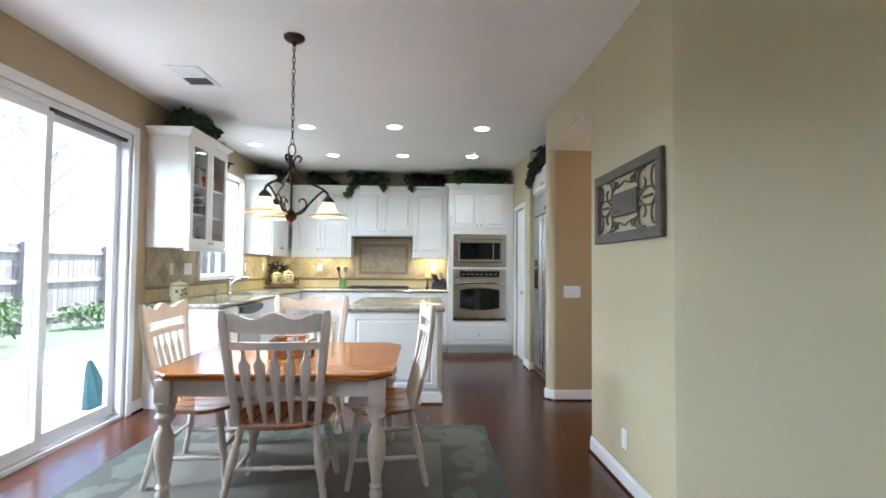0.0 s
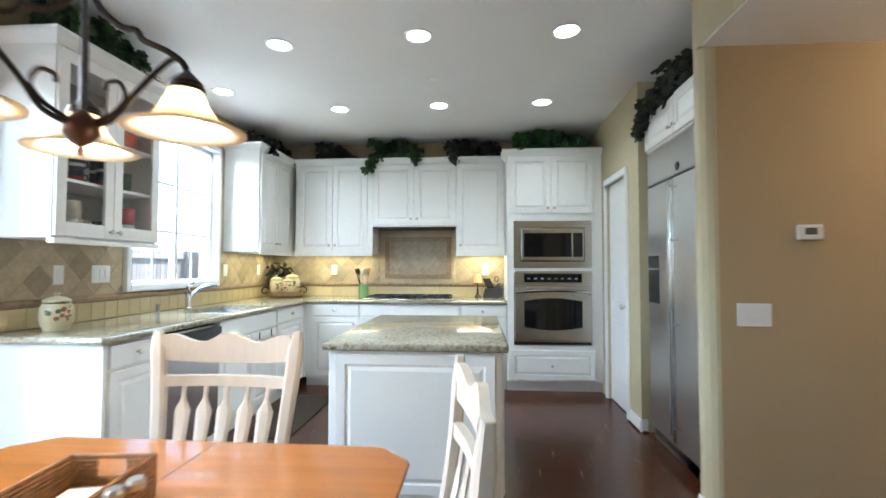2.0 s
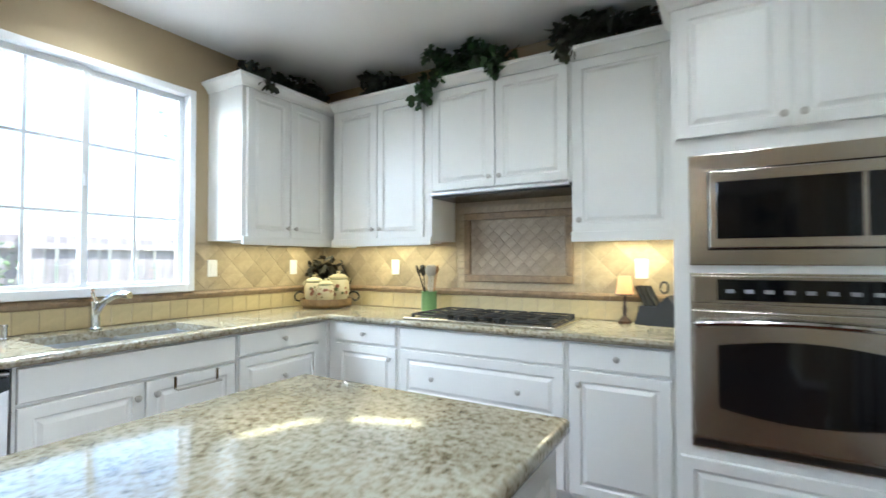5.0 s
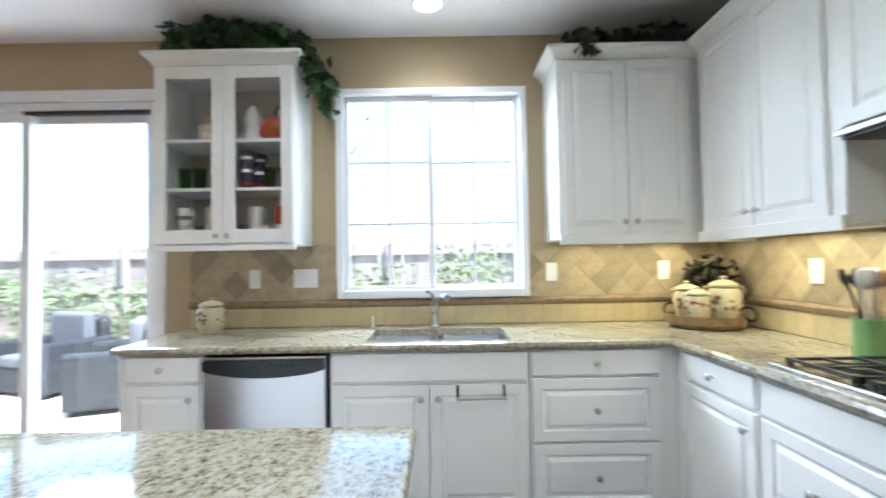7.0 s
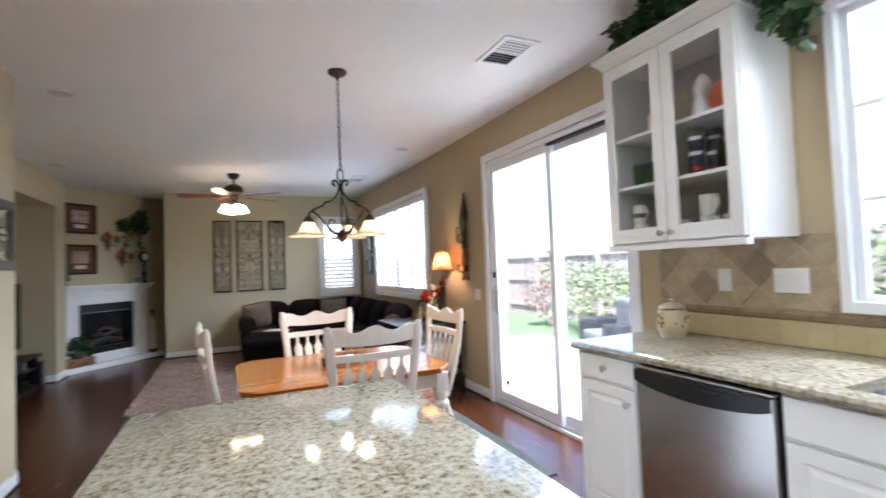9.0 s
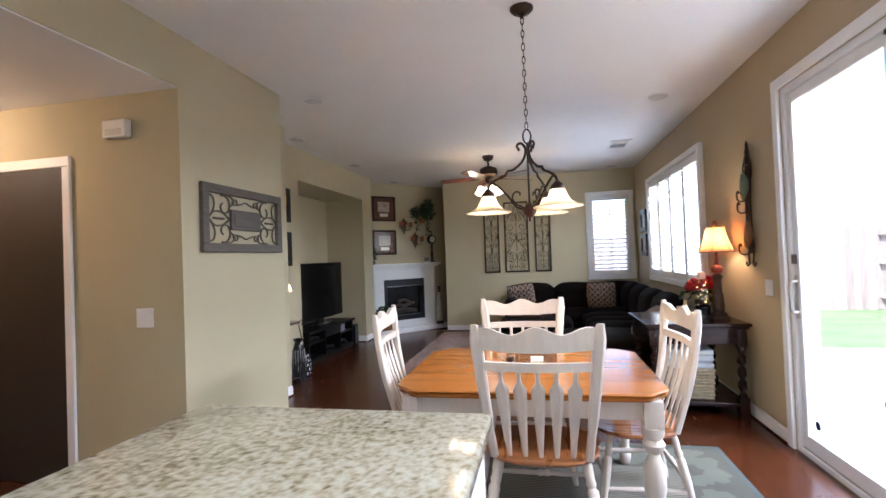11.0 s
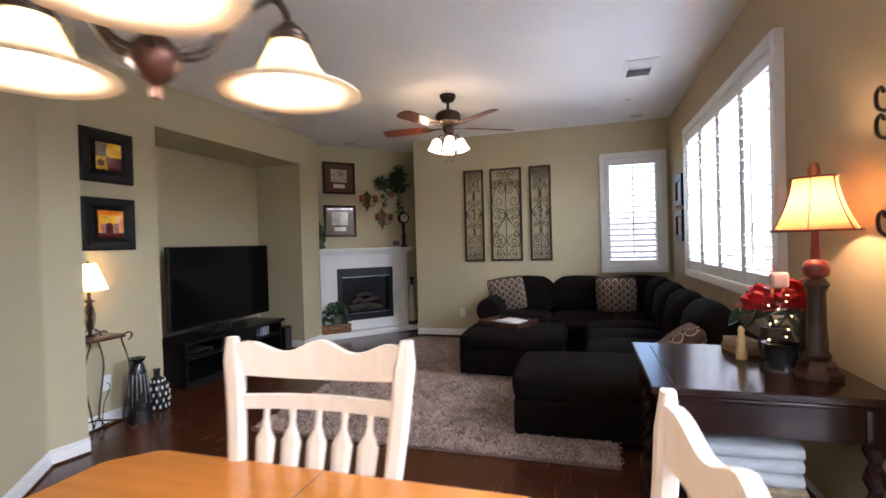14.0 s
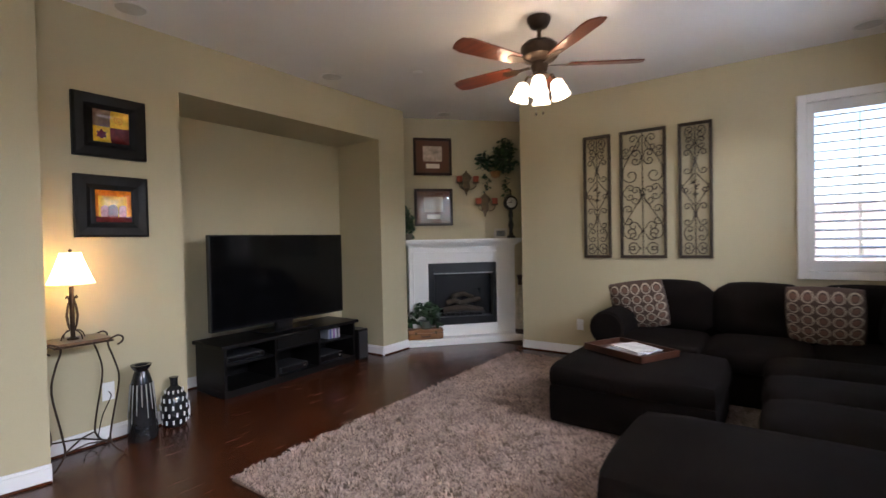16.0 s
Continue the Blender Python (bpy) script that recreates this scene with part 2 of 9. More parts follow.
def turned(a, b, profile, segs=12, bm=None):
    """A turned bar from a to b: profile of (share of the length, radius)."""
    a, b = Vector(a), Vector(b)
    return tube([a.lerp(b, s) for s, _ in profile], [r for _, r in profile], segs, bm)


def arc(cx, cy, r, a0, a1, n=10):
    return [(cx + r * math.cos(radians(a0 + (a1 - a0) * i / n)), cy + r * math.sin(radians(a0 + (a1 - a0) * i / n))) for i in range(n + 1)]


def spiral(cx, cy, r0, r1, a0, a1, n=18):
    return [(cx + (r0 + (r1 - r0) * i / n) * math.cos(radians(a0 + (a1 - a0) * i / n)), cy + (r0 + (r1 - r0) * i / n) * math.sin(radians(a0 + (a1 - a0) * i / n))) for i in range(n + 1)]


def raised_panel(w, h, t=0.019, rail=0.06, flat=False):
    """A cabinet door or drawer front, w by h, in the xz plane, face towards -y, its back at y = 0."""
    bm = bmesh.new()

    def ring(inset, y):
        return [bm.verts.new((x, y, z)) for x, z in ((inset, inset), (w - inset, inset), (w - inset, h - inset), (inset, h - inset))]
    steps = [(0, 0), (0, -t + 0.003), (0.003, -t)]
    if not flat and min(w, h) > 2 * rail + 0.06:
        steps += [(rail, -t), (rail + 0.006, -t + 0.008), (rail + 0.014, -t + 0.008), (rail + 0.032, -t - 0.001)]
    rings = [ring(*s) for s in steps]
    for a, b in zip(rings, rings[1:]):
        for i in range(4):
            bm.faces.new((a[i], a[(i + 1) % 4], b[(i + 1) % 4], b[i]))
    bm.faces.new(rings[-1])
    bm.faces.new(rings[0][::-1])
    return bm


def knob_mesh(bm=None):
    """A cabinet knob that stands out along -y."""
    k = lathe([(0.007, 0), (0.006, 0.012), (0.009, 0.016), (0.015, 0.02), (0.016, 0.025), (0.012, 0.029), (0, 0.031)], 12)
    bmesh.ops.transform(k, matrix=pose(0, 0, 0, 90), verts=k.verts)
    return k


def spline(pts, n=6):
    """Smooth points through the given ones."""
    p = [Vector(q) for q in pts]
    p = [p[0] * 2 - p[1]] + p + [p[-1] * 2 - p[-2]]
    out = []
    for i in range(1, len(p) - 2):
        for k in range(n):
            t = k / n
            a, b, c, d = p[i - 1:i + 3]
            out.append(0.5 * (2 * b + (c - a) * t + (2 * a - 5 * b + 4 * c - d) * t * t + (3 * b - a - 3 * c + d) * t ** 3))
    out.append(p[-2])
    return out


# ---- the shell of the house ----
WX, NY, SY, TOP = -2.06, 7.08, -3.17, 2.74


def wall(name, bm, label, material=None):
    ob = part(name, bm, material or WALL)
    return tagged(ob, label, "wall", "", "structure")


def wall_x(x, y0, y1, holes, out=-0.16, z0=0.0, z1=TOP):
    """A wall along y with its face at x, out metres thick, with rectangular openings (y0, y1, z0, z1)."""
    bm = bmesh.new()
    a, b = min(x, x + out), max(x, x + out)
    y = y0
    for h0, h1, g0, g1 in sorted(holes):
        box(a, b, y, h0, z0, z1, bm=bm)
        if g0 > z0:
            box(a, b, h0, h1, z0, g0, bm=bm)
        box(a, b, h0, h1, g1, z1, bm=bm)
        y = h1
    box(a, b, y, y1, z0, z1, bm=bm)
    bmesh.ops.remove_doubles(bm, verts=bm.verts, dist=1e-5)
    return bm


KWIN = (4.72, 5.87, 1.10, 2.39)
SLIDE = (1.76, 3.56, 0.0, 2.36)
LWIN = (-2.05, 0.19, 0.97, 2.30)
SWIN = (-1.95, -1.31, 0.93, 2.29)
wall("wall_west", wall_x(WX, SY - 0.16, NY + 0.16, [KWIN, SLIDE, LWIN]), "tan painted wall with two windows and a sliding door", WESTP)
wall("wall_north", box(WX, 1.71, NY, NY + 0.16, 0, TOP), "tan painted kitchen wall behind the white cabinets", WESTP)
bm = bmesh.new()
for x0, x1, z0, z1 in ((WX, SWIN[0], 0, TOP), (SWIN[0], SWIN[1], 0, SWIN[2]), (SWIN[0], SWIN[1], SWIN[3], TOP), (SWIN[1], 1.25, 0, TOP)):
    box(x0, x1, SY - 0.16, SY, z0, z1, bm=bm)
bmesh.ops.remove_doubles(bm, verts=bm.verts, dist=1e-5)
wall("wall_south", bm, "olive tan painted living room wall with one window")
# corner recess with the fireplace, set across the corner
FP0, FPU, FPN = Vector((2.606, -2.69, 0)), Vector((-0.677, -0.736, 0)), Vector((-0.736, 0.677, 0))
FPM = Matrix(((FPU.x, FPN.x, 0, FP0.x), (FPU.y, FPN.y, 0, FP0.y), (0, 0, 1, 0), (0, 0, 0, 1)))
wall("wall_return", box(1.09, 1.25, -4.4, SY - 0.16, 0, TOP), "olive tan painted wall return beside the fireplace")
bm = box(-0.35, 2.1, -0.16, 0, 0, TOP)
bmesh.ops.transform(bm, matrix=FPM, verts=bm.verts)
wall("wall_fireplace", bm, "olive tan painted wall set diagonally behind the fireplace")
# media wall with its deep niche
NICHE0, NICHE1, NTOP = -2.085, 0.005, 2.35
bm = bmesh.new()
box(2.40, 3.05, -2.50, NICHE0, 0, TOP, bm=bm)
box(2.40, 3.05, NICHE0, NICHE1, NTOP, TOP, bm=bm)
box(2.40, 3.05, NICHE1, 0.89, 0, TOP, bm=bm)
box(3.05, 3.2, -2.50, 0.89, 0, TOP, bm=bm)
bmesh.ops.remove_doubles(bm, verts=bm.verts, dist=1e-4)
wall("wall_media", bm, "olive tan painted wall with a deep television niche")
wall("wall_angle", prism([(1.6, 2.835), (1.6, 1.72), (1.62, 1.69), (2.08, 1.125), (2.09, 1.10), (2.05, 0.89), (3.2, 0.89), (3.2, 2.835)], 0, TOP), "olive tan painted wall with an angled corner")
# hall opening
wall("wall_hall_header", box(1.6, 4.2, 2.835, 4.11, 2.42, TOP), "olive tan painted header over the hall opening")
tagged(part("ceiling_hall", box(1.604, 4.2, 2.837, 4.05, 2.412, 2.419), CEIL), "white painted lowered hall ceiling", "ceiling", "", "structure")
wall("wall_hall_post", prism([(1.603, 4.115), (1.61, 4.095), (1.63, 4.07), (1.655, 4.054), (1.675, 4.05), (1.675, 4.15), (1.61, 4.15), (1.603, 4.14)], 0, TOP), "olive tan painted rounded wall end")
# hall faces use TAN, darker and warmer than WALL
wall("wall_hall_block", box(1.675, 4.2, 4.05, 4.15, 0, 2.412), "warm tan wall between hall and refrigerator", TAN)
wall("wall_hall_south", box(3.2, 4.2, 2.675, 2.835, 0, TOP), "warm tan hall wall", TAN)
wall("wall_hall_end", box(4.2, 4.36, 2.67, 4.15, 0, TOP), "warm tan wall at the end of the hall", TAN)
wall("wall_fridge_back", box(2.5, 2.66, 4.15, 5.35, 0, TOP), "tan painted wall behind the refrigerator")
wall("wall_pantry", wall_x(1.71, 5.35, NY + 0.16, [(5.68, 6.28, 0, 2.065)], 0.16), "tan painted wall with the pantry door")
wall("wall_pantry_end", box(1.87, 2.66, 5.35, 5.51, 0, TOP), "tan painted wall end beside the refrigerator")
tagged(part("ceiling", box(WX - 0.16, 4.36, -4.5, NY + 0.16, TOP, TOP + 0.12), CEIL), "smooth white painted ceiling", "ceiling", "", "structure")
floor = tagged(part("floor", box(WX, 4.2, -4.5, NY, -0.12, -0.012), SUB), "dark cherry hardwood plank floor", "floor", "", "structure")

# ---- windows, sliding door, trim ----
def pane(name, bm, parent, label="clear glass pane"):
    ob = part(name, bm, GLASS, parent, label)
    ob.visible_shadow = False
    return ob


# kitchen window: a sliding pair with grilles, set in a white frame
kw = empty("window_1", "white vinyl sliding kitchen window with grilles", "window", pose(0, 0, 0), kind="structure")
y0, y1, z0, z1 = KWIN
bm = bmesh.new()
for a in ((y0 - 0.02, y0 + 0.022, z0, z1), (y1 - 0.022, y1 + 0.02, z0, z1), (y0 + 0.022, y1 - 0.022, z1 - 0.03, z1), (y0 + 0.022, y1 - 0.022, z0, z0 + 0.03)):
    box(WX - 0.10, WX + 0.045, a[0], a[1], a[2] - (0.01 if a[2] == z0 else 0), a[3] + 0.01, 0.004, bm, 1)
part("window_frame", bm, VINYL, kw)
ym = y0 + 0.495 * (y1 - y0)
for a, b, x in ((y0 + 0.022, ym + 0.016, WX - 0.01), (ym - 0.016, y1 - 0.022, WX - 0.04)):
    bm = bmesh.new()
    for c in ((a, a + 0.035, z0 + 0.03, z1 - 0.03), (b - 0.035, b, z0 + 0.03, z1 - 0.03), (a + 0.035, b - 0.035, z0 + 0.03, z0 + 0.065), (a + 0.035, b - 0.035, z1 - 0.065, z1 - 0.03)):
        box(x - 0.014, x + 0.014, c[0], c[1], c[2], c[3], 0.003, bm, 1)
    s = part("sash", bm, VINYL, kw)
    for k in (1, 2):
        zz = z0 + 0.065 + k * (z1 - z0 - 0.13) / 3
        part("grille_bar", box(x - 0.005, x + 0.005, a + 0.035, b - 0.035, zz - 0.008, zz + 0.008), VINYL, s)
    mid = (a + b) / 2
    part("grille_bar", box(x - 0.004, x + 0.004, mid - 0.008, mid + 0.008, z0 + 0.065, z1 - 0.065), VINYL, s)
    pane("pane", box(x - 0.009, x - 0.006, a + 0.035, b - 0.035, z0 + 0.065, z1 - 0.065), s)
part("latch", box(WX + 0.004, WX + 0.018, ym - 0.01, ym + 0.01, 1.70, 1.76, 0.003), VINYL, kw)

# sliding glass door
sd2 = empty("door_2", "white vinyl sliding glass patio door", "door", pose(0, 0, 0), kind="structure")
y0, y1, z0, z1 = SLIDE
bm = bmesh.new()
for a in ((y0, y0 + 0.04, 0, z1), (y1 - 0.04, y1, 0, z1), (y0 + 0.04, y1 - 0.04, z1 - 0.05, z1), (y0 + 0.04, y1 - 0.04, 0.0, 0.03)):
    box(WX - 0.15, WX - 0.005, a[0], a[1], a[2], a[3], 0.004, bm, 1)
part("door_frame", bm, VINYL, sd2)
part("track", box(WX - 0.06, WX - 0.02, y0 + 0.04, y1 - 0.04, 0.03, 0.045, 0.002), NICKEL, sd2, "metal floor track")
part("screen_track", box(WX - 0.05, WX - 0.012, y0 + 0.95, y1 - 0.04, z1 - 0.075, z1 - 0.05, 0.002), BLACK, sd2, "dark head channel")
ym = 2.72
for a, b, x in ((y0 + 0.04, ym + 0.035, WX - 0.04), (ym - 0.035, y1 - 0.04, WX - 0.09)):
    bm = bmesh.new()
    for c in ((a, a + 0.065, 0.04, z1 - 0.05), (b - 0.065, b, 0.04, z1 - 0.05), (a + 0.065, b - 0.065, 0.04, 0.13), (a + 0.065, b - 0.065, z1 - 0.12, z1 - 0.05)):
        box(x - 0.02, x + 0.02, c[0], c[1], c[2], c[3], 0.004, bm, 1)
    s = part("sash", bm, VINYL, sd2)
    pane("pane", box(x - 0.004, x + 0.004, a + 0.065, b - 0.065, 0.13, z1 - 0.12), s)
    if x > WX - 0.05:
        h = tube(spline([(x + 0.02, a + 0.03, 0.90), (x + 0.055, a + 0.03, 0.91), (x + 0.06, a + 0.03, 1.0), (x + 0.055, a + 0.03, 1.09), (x + 0.02, a + 0.03, 1.10)], 5), 0.011, 8)
        part("door_handle", h, NICKEL, s, "satin metal pull handle", True)
        part("lock_plate", box(x + 0.02, x + 0.026, a + 0.008, a + 0.052, 0.86, 1.14, 0.003), NICKEL, s, "metal lock plate")
        part("latch", box(x + 0.02, x + 0.045, a + 0.018, a + 0.042, 1.21, 1.27, 0.004), BRONZE, s, "dark thumb latch")
        part("sticker", lathe([(0, 0), (0.028, 0), (0.028, 0.002), (0, 0.002)], 14, centre=(0, 0, 0)), BLACK, s).matrix_basis = pose(x + 0.004, a + 0.15, 0.22, 0, 90)


def casing_x(name, x, y0, y1, z0, z1, w, label, sill=False, out=0.02):
    bm = bmesh.new()
    rows = [(y0 - w, y0, z0 - (w if sill else 0), z1 + w), (y1, y1 + w, z0 - (w if sill else 0), z1 + w), (y0, y1, z1, z1 + w)]
    if sill:
        rows.append((y0, y1, z0 - w, z0))
    for a in rows:
        box(x, x + out, a[0], a[1], a[2], a[3], 0.004, bm, 1)
    return tagged(part(name, bm, TRIM), label, "trim", "", "structure")


casing_x("slider_casing", WX, SLIDE[0], SLIDE[1], 0, SLIDE[3], 0.07, "white moulded casing round the patio door")


# plantation shutters
LOUVRE = mat("white_shutter_louvre", (0.80, 0.81, 0.83), 0.4, vary=0.02, bump=0.01)
louvre_cache = {}


def louvre(w):
    key = round(w, 3)
    if key not in louvre_cache:
        bm = bmesh.new()
        prof = [(-0.036, -0.002), (-0.02, -0.006), (0.02, -0.006), (0.036, -0.002), (0.036, 0.002), (0.02, 0.006), (-0.02, 0.006), (-0.036, 0.002)]
        a = [bm.verts.new((0, y, z)) for y, z in prof]
        b = [bm.verts.new((w, y, z)) for y, z in prof]
        bm.faces.new(a[::-1])
        bm.faces.new(b)
        for i in range(8):
            bm.faces.new((a[i], a[(i + 1) % 8], b[(i + 1) % 8], b[i]))
        bmesh.ops.recalc_face_normals(bm, faces=bm.faces)
        me = bpy.data.meshes.new("slat")
        bm.to_mesh(me)
        bm.free()
        me.materials.append(LOUVRE)
        louvre_cache[key] = me
    return louvre_cache[key]


def shutters(name, label, m, w, h, leaves, tilt):
    """Shutters in a frame, w by h, in the local xz plane; the room is at -y."""
    th = empty(name, label, "window", m, kind="structure")
    bm = bmesh.new()
    for a in ((-0.065, 0, -0.065, h + 0.065), (w, w + 0.065, -0.065, h + 0.065), (0, w, h, h + 0.065), (0, w, -0.065, 0)):
        box(a[0], a[1], -0.035, 0.02, a[2], a[3], 0.005, bm, 1)
    part("window_frame", bm, TRIM, th)
    lw = w / leaves
    for i in range(leaves):
        x0 = i * lw
        bm = bmesh.new()
        for a in ((0.002, 0.05, 0.002, h - 0.002), (lw - 0.05, lw - 0.002, 0.002, h - 0.002), (0.05, lw - 0.05, 0.002, 0.085), (0.05, lw - 0.05, h - 0.085, h - 0.002)):
            box(x0 + a[0], x0 + a[1], -0.012, 0.015, a[2], a[3], 0.003, bm, 1)
        leaf = part("shutter", bm, TRIM, th, "hinged louvre shutter leaf")
        n = int((h - 0.17) / 0.068)
        for k in range(n):
            ob = new("slat", louvre(lw - 0.102))
            ob.parent = leaf
            ob.matrix_basis = pose(x0 + 0.051, 0.003, 0.085 + (h - 0.17) * (k + 0.5) / n, tilt)
        part("tilt_rod", box(x0 + lw / 2 - 0.006, x0 + lw / 2 + 0.006, -0.045, -0.036, 0.13, h - 0.13, 0.002), TRIM, leaf)
    return th


y0, y1, z0, z1 = LWIN
shutters("window_2", "wide window with white plantation shutters, louvres open", pose(WX + 0.015, y0, z0, 0, 0, 90), y1 - y0, z1 - z0, 4, 8)
w2 = empty("window_2_glazing", "white vinyl window behind the shutters", "window", pose(0, 0, 0), kind="structure")
bm = bmesh.new()
n4 = (y0 + y1) / 2
for a in ((y0, y0 + 0.05, z0, z1), (y1 - 0.05, y1, z0, z1), (n4 - 0.03, n4 + 0.03, z0, z1), (y0 + 0.05, y1 - 0.05, z0, z0 + 0.05), (y0 + 0.05, y1 - 0.05, z1 - 0.05, z1)):
    box(WX - 0.14, WX - 0.09, a[0], a[1], a[2], a[3], bm=bm)
part("window_frame", bm, VINYL, w2)
pane("pane", box(WX - 0.12, WX - 0.116, y0 + 0.05, y1 - 0.05, z0 + 0.05, z1 - 0.05), w2)
x0, x1, z0, z1 = SWIN
shutters("window_3", "narrow window with white plantation shutters, louvres open", pose(x1, SY + 0.015, z0, 0, 0, 180), x1 - x0, z1 - z0, 1, 8)
w3 = empty("window_3_glazing", "white vinyl window behind the shutters", "window", pose(0, 0, 0), kind="structure")
bm = bmesh.new()
for a in ((x0, x0 + 0.05, z0, z1), (x1 - 0.05, x1, z0, z1), (x0 + 0.05, x1 - 0.05, z0, z0 + 0.05), (x0 + 0.05, x1 - 0.05, z1 - 0.05, z1)):
    box(a[0], a[1], SY - 0.14, SY - 0.09, a[2], a[3], bm=bm)
part("window_frame", bm, VINYL, w3)
pane("pane", box(x0 + 0.05, x1 - 0.05, SY - 0.12, SY - 0.116, z0 + 0.05, z1 - 0.05), w3)


# baseboards with a dark shoe strip at the floor
def baseboard(points, label="white painted baseboard"):
    bm, bs = bmesh.new(), bmesh.new()
    for (ax, ay), (bx, by) in zip(points, points[1:]):
        d = Vector((bx - ax, by - ay, 0))
        l = d.length
        m = Matrix.Translation((ax, ay, 0)) @ Matrix.Rotation(math.atan2(d.y, d.x), 4, "Z")
        for t, z0, z1 in ((0.014, 0.0, 0.082), (0.009, 0.082, 0.10)):
            join(bm, box(-0.004, l + 0.004, 0, t, z0, z1, 0.003, None, 1), m)
        join(bs, box(-0.002, l + 0.002, 0.0145, 0.026, 0.0, 0.014, 0.003, None, 1), m)
    tagged(part("baseboard", bm, TRIM), label, "trim", "", "structure")
    tagged(part("shoe_moulding", bs, PLANK), "thin dark cherry shoe moulding", "trim", "", "structure")


baseboard([(WX, SY), (1.25, SY)])
baseboard([(WX, SLIDE[0] - 0.072), (WX, SY)])
baseboard([(WX, 3.80), (WX, SLIDE[1] + 0.072)])
baseboard([(2.40, -2.50), (2.40, NICHE0), (3.05, NICHE0), (3.05, NICHE1), (2.40, NICHE1), (2.40, 0.89)])
baseboard([(2.05, 0.89), (2.09, 1.10), (1.61, 1.70), (1.6, 2.835)])
baseboard([(1.6, 2.835), (2.36, 2.835)])
baseboard([(3.9, 4.05), (1.665, 4.05), (1.603, 4.105), (1.603, 4.145)])
baseboard([(1.75, 5.35), (1.71, 5.35), (1.71, 5.61)])
# hall doorway: a flat sheet painted dark stands in for its shaded opening
hd = empty("door_3", "hall doorway with white casing, its dark opening a painted sheet", "door", pose(2.45, 2.837, 0), kind="structure")
f = part("leaf", box(0, 0.72, 0.0, 0.012, 0.005, 2.0, 0.002), mat("painted_doorway_shade", (0.03, 0.022, 0.016), 0.6), hd, "flat sheet coloured as the dark of the opening")
bm = bmesh.new()
for a in ((2.39, 2.45, 0, 2.0), (3.17, 3.23, 0, 2.0), (2.39, 3.23, 2.0, 2.065)):
    box(a[0], a[1], 2.837, 2.857, a[2], a[3], 0.004, bm, 1)
tagged(part("door_casing", bm, TRIM), "white moulded casing round the hall door", "trim", "", "structure")


def outlet(name, label, m, w=0.07, h=0.115, rockers=1):
    o = empty(name, label, "switch", m)
    part("plate", box(-w / 2, w / 2, -0.006, 0, -h / 2, h / 2, 0.003), TRIM, o)
    for i in range(rockers):
        x = (i - (rockers - 1) / 2) * 0.046
        part("rocker", box(x - 0.016, x + 0.016, -0.009, -0.006, -0.033, 0.033, 0.002), TRIM, o)
    return o


outlet("light_switch", "white triple light switch on the hall wall", pose(1.835, 4.048, 1.035), 0.165, 0.115, 3)
outlet("light_switch", "white double light switch on the hall wall", pose(1.87, 2.837, 1.04, 0, 0, 180), 0.12, 0.115, 2)
outlet("wall_outlet", "white wall outlet near the floor", pose(1.599, 2.285, 0.275, 0, 0, -90))
outlet("light_switch", "white light switch beside the patio door", pose(WX + 0.001, 1.50, 1.035, 0, 0, 90), 0.115, 0.115, 2)
outlet("wall_outlet", "white wall outlet near the floor", pose(0.59, SY + 0.001, 0.325, 0, 0, 180))
outlet("wall_outlet", "white wall outlet with a plugged-in cord", pose(2.399, 0.50, 0.32, 0, 0, -90))
th = empty("thermostat", "white thermostat with a small grey display", "thermostat", pose(2.103, 4.048, 1.448))
part("case", box(-0.06, 0.06, -0.025, 0, -0.038, 0.038, 0.008), TRIM, th)
part("display", box(-0.03, 0.025, -0.028, -0.025, -0.012, 0.022, 0.002), mat("grey_display", (0.12, 0.13, 0.11), 0.3), th, "grey display")
ab = empty("door_chime", "white plastic door chime box on the hall wall", "door chime", pose(2.017, 2.837, 2.195, 0, 0, 180))
part("case", box(-0.085, 0.085, -0.05, 0, -0.055, 0.055, 0.008), TRIM, ab)
for i in range(4):
    part("slot", box(-0.06, 0.06, -0.052, -0.05, -0.04 + i * 0.01, -0.035 + i * 0.01), mat("slot_grey", (0.5, 0.5, 0.5), 0.6) if i == 0 else bpy.data.materials["slot_grey"], ab)

# ---- backsplash ----
TILE = mat("tumbled_travertine_tile", (0.365, 0.295, 0.19), 0.45, vary=0.24, scale=14, grain=90, bump=0.12, per_object=0.26)
SQUARE = mat("cream_wall_tile", (0.56, 0.47, 0.27), 0.35, vary=0.1, scale=10, grain=60, bump=0.05, per_object=0.07)
GROUT = mat("sand_grout", (0.44, 0.36, 0.255), 0.85, vary=0.1)
LEDGE = mat("stone_listello", (0.27, 0.19, 0.11), 0.45, vary=0.3, scale=25, grain=90, bump=0.3)


def clip(poly, x0, x1, z0, z1):
    for ax, lim, sign in ((0, x0, 1), (0, x1, -1), (1, z0, 1), (1, z1, -1)):
        out = []
        for i, p in enumerate(poly):
            q = poly[(i + 1) % len(poly)]
            dp, dq = sign * (p[ax] - lim), sign * (q[ax] - lim)
            if dp >= 0:
                out.append(p)
            if dp * dq < 0:
                s = dp / (dp - dq)
                out.append((p[0] + s * (q[0] - p[0]), p[1] + s * (q[1] - p[1])))
        poly = out
        if len(poly) < 3:
            return []
    return poly


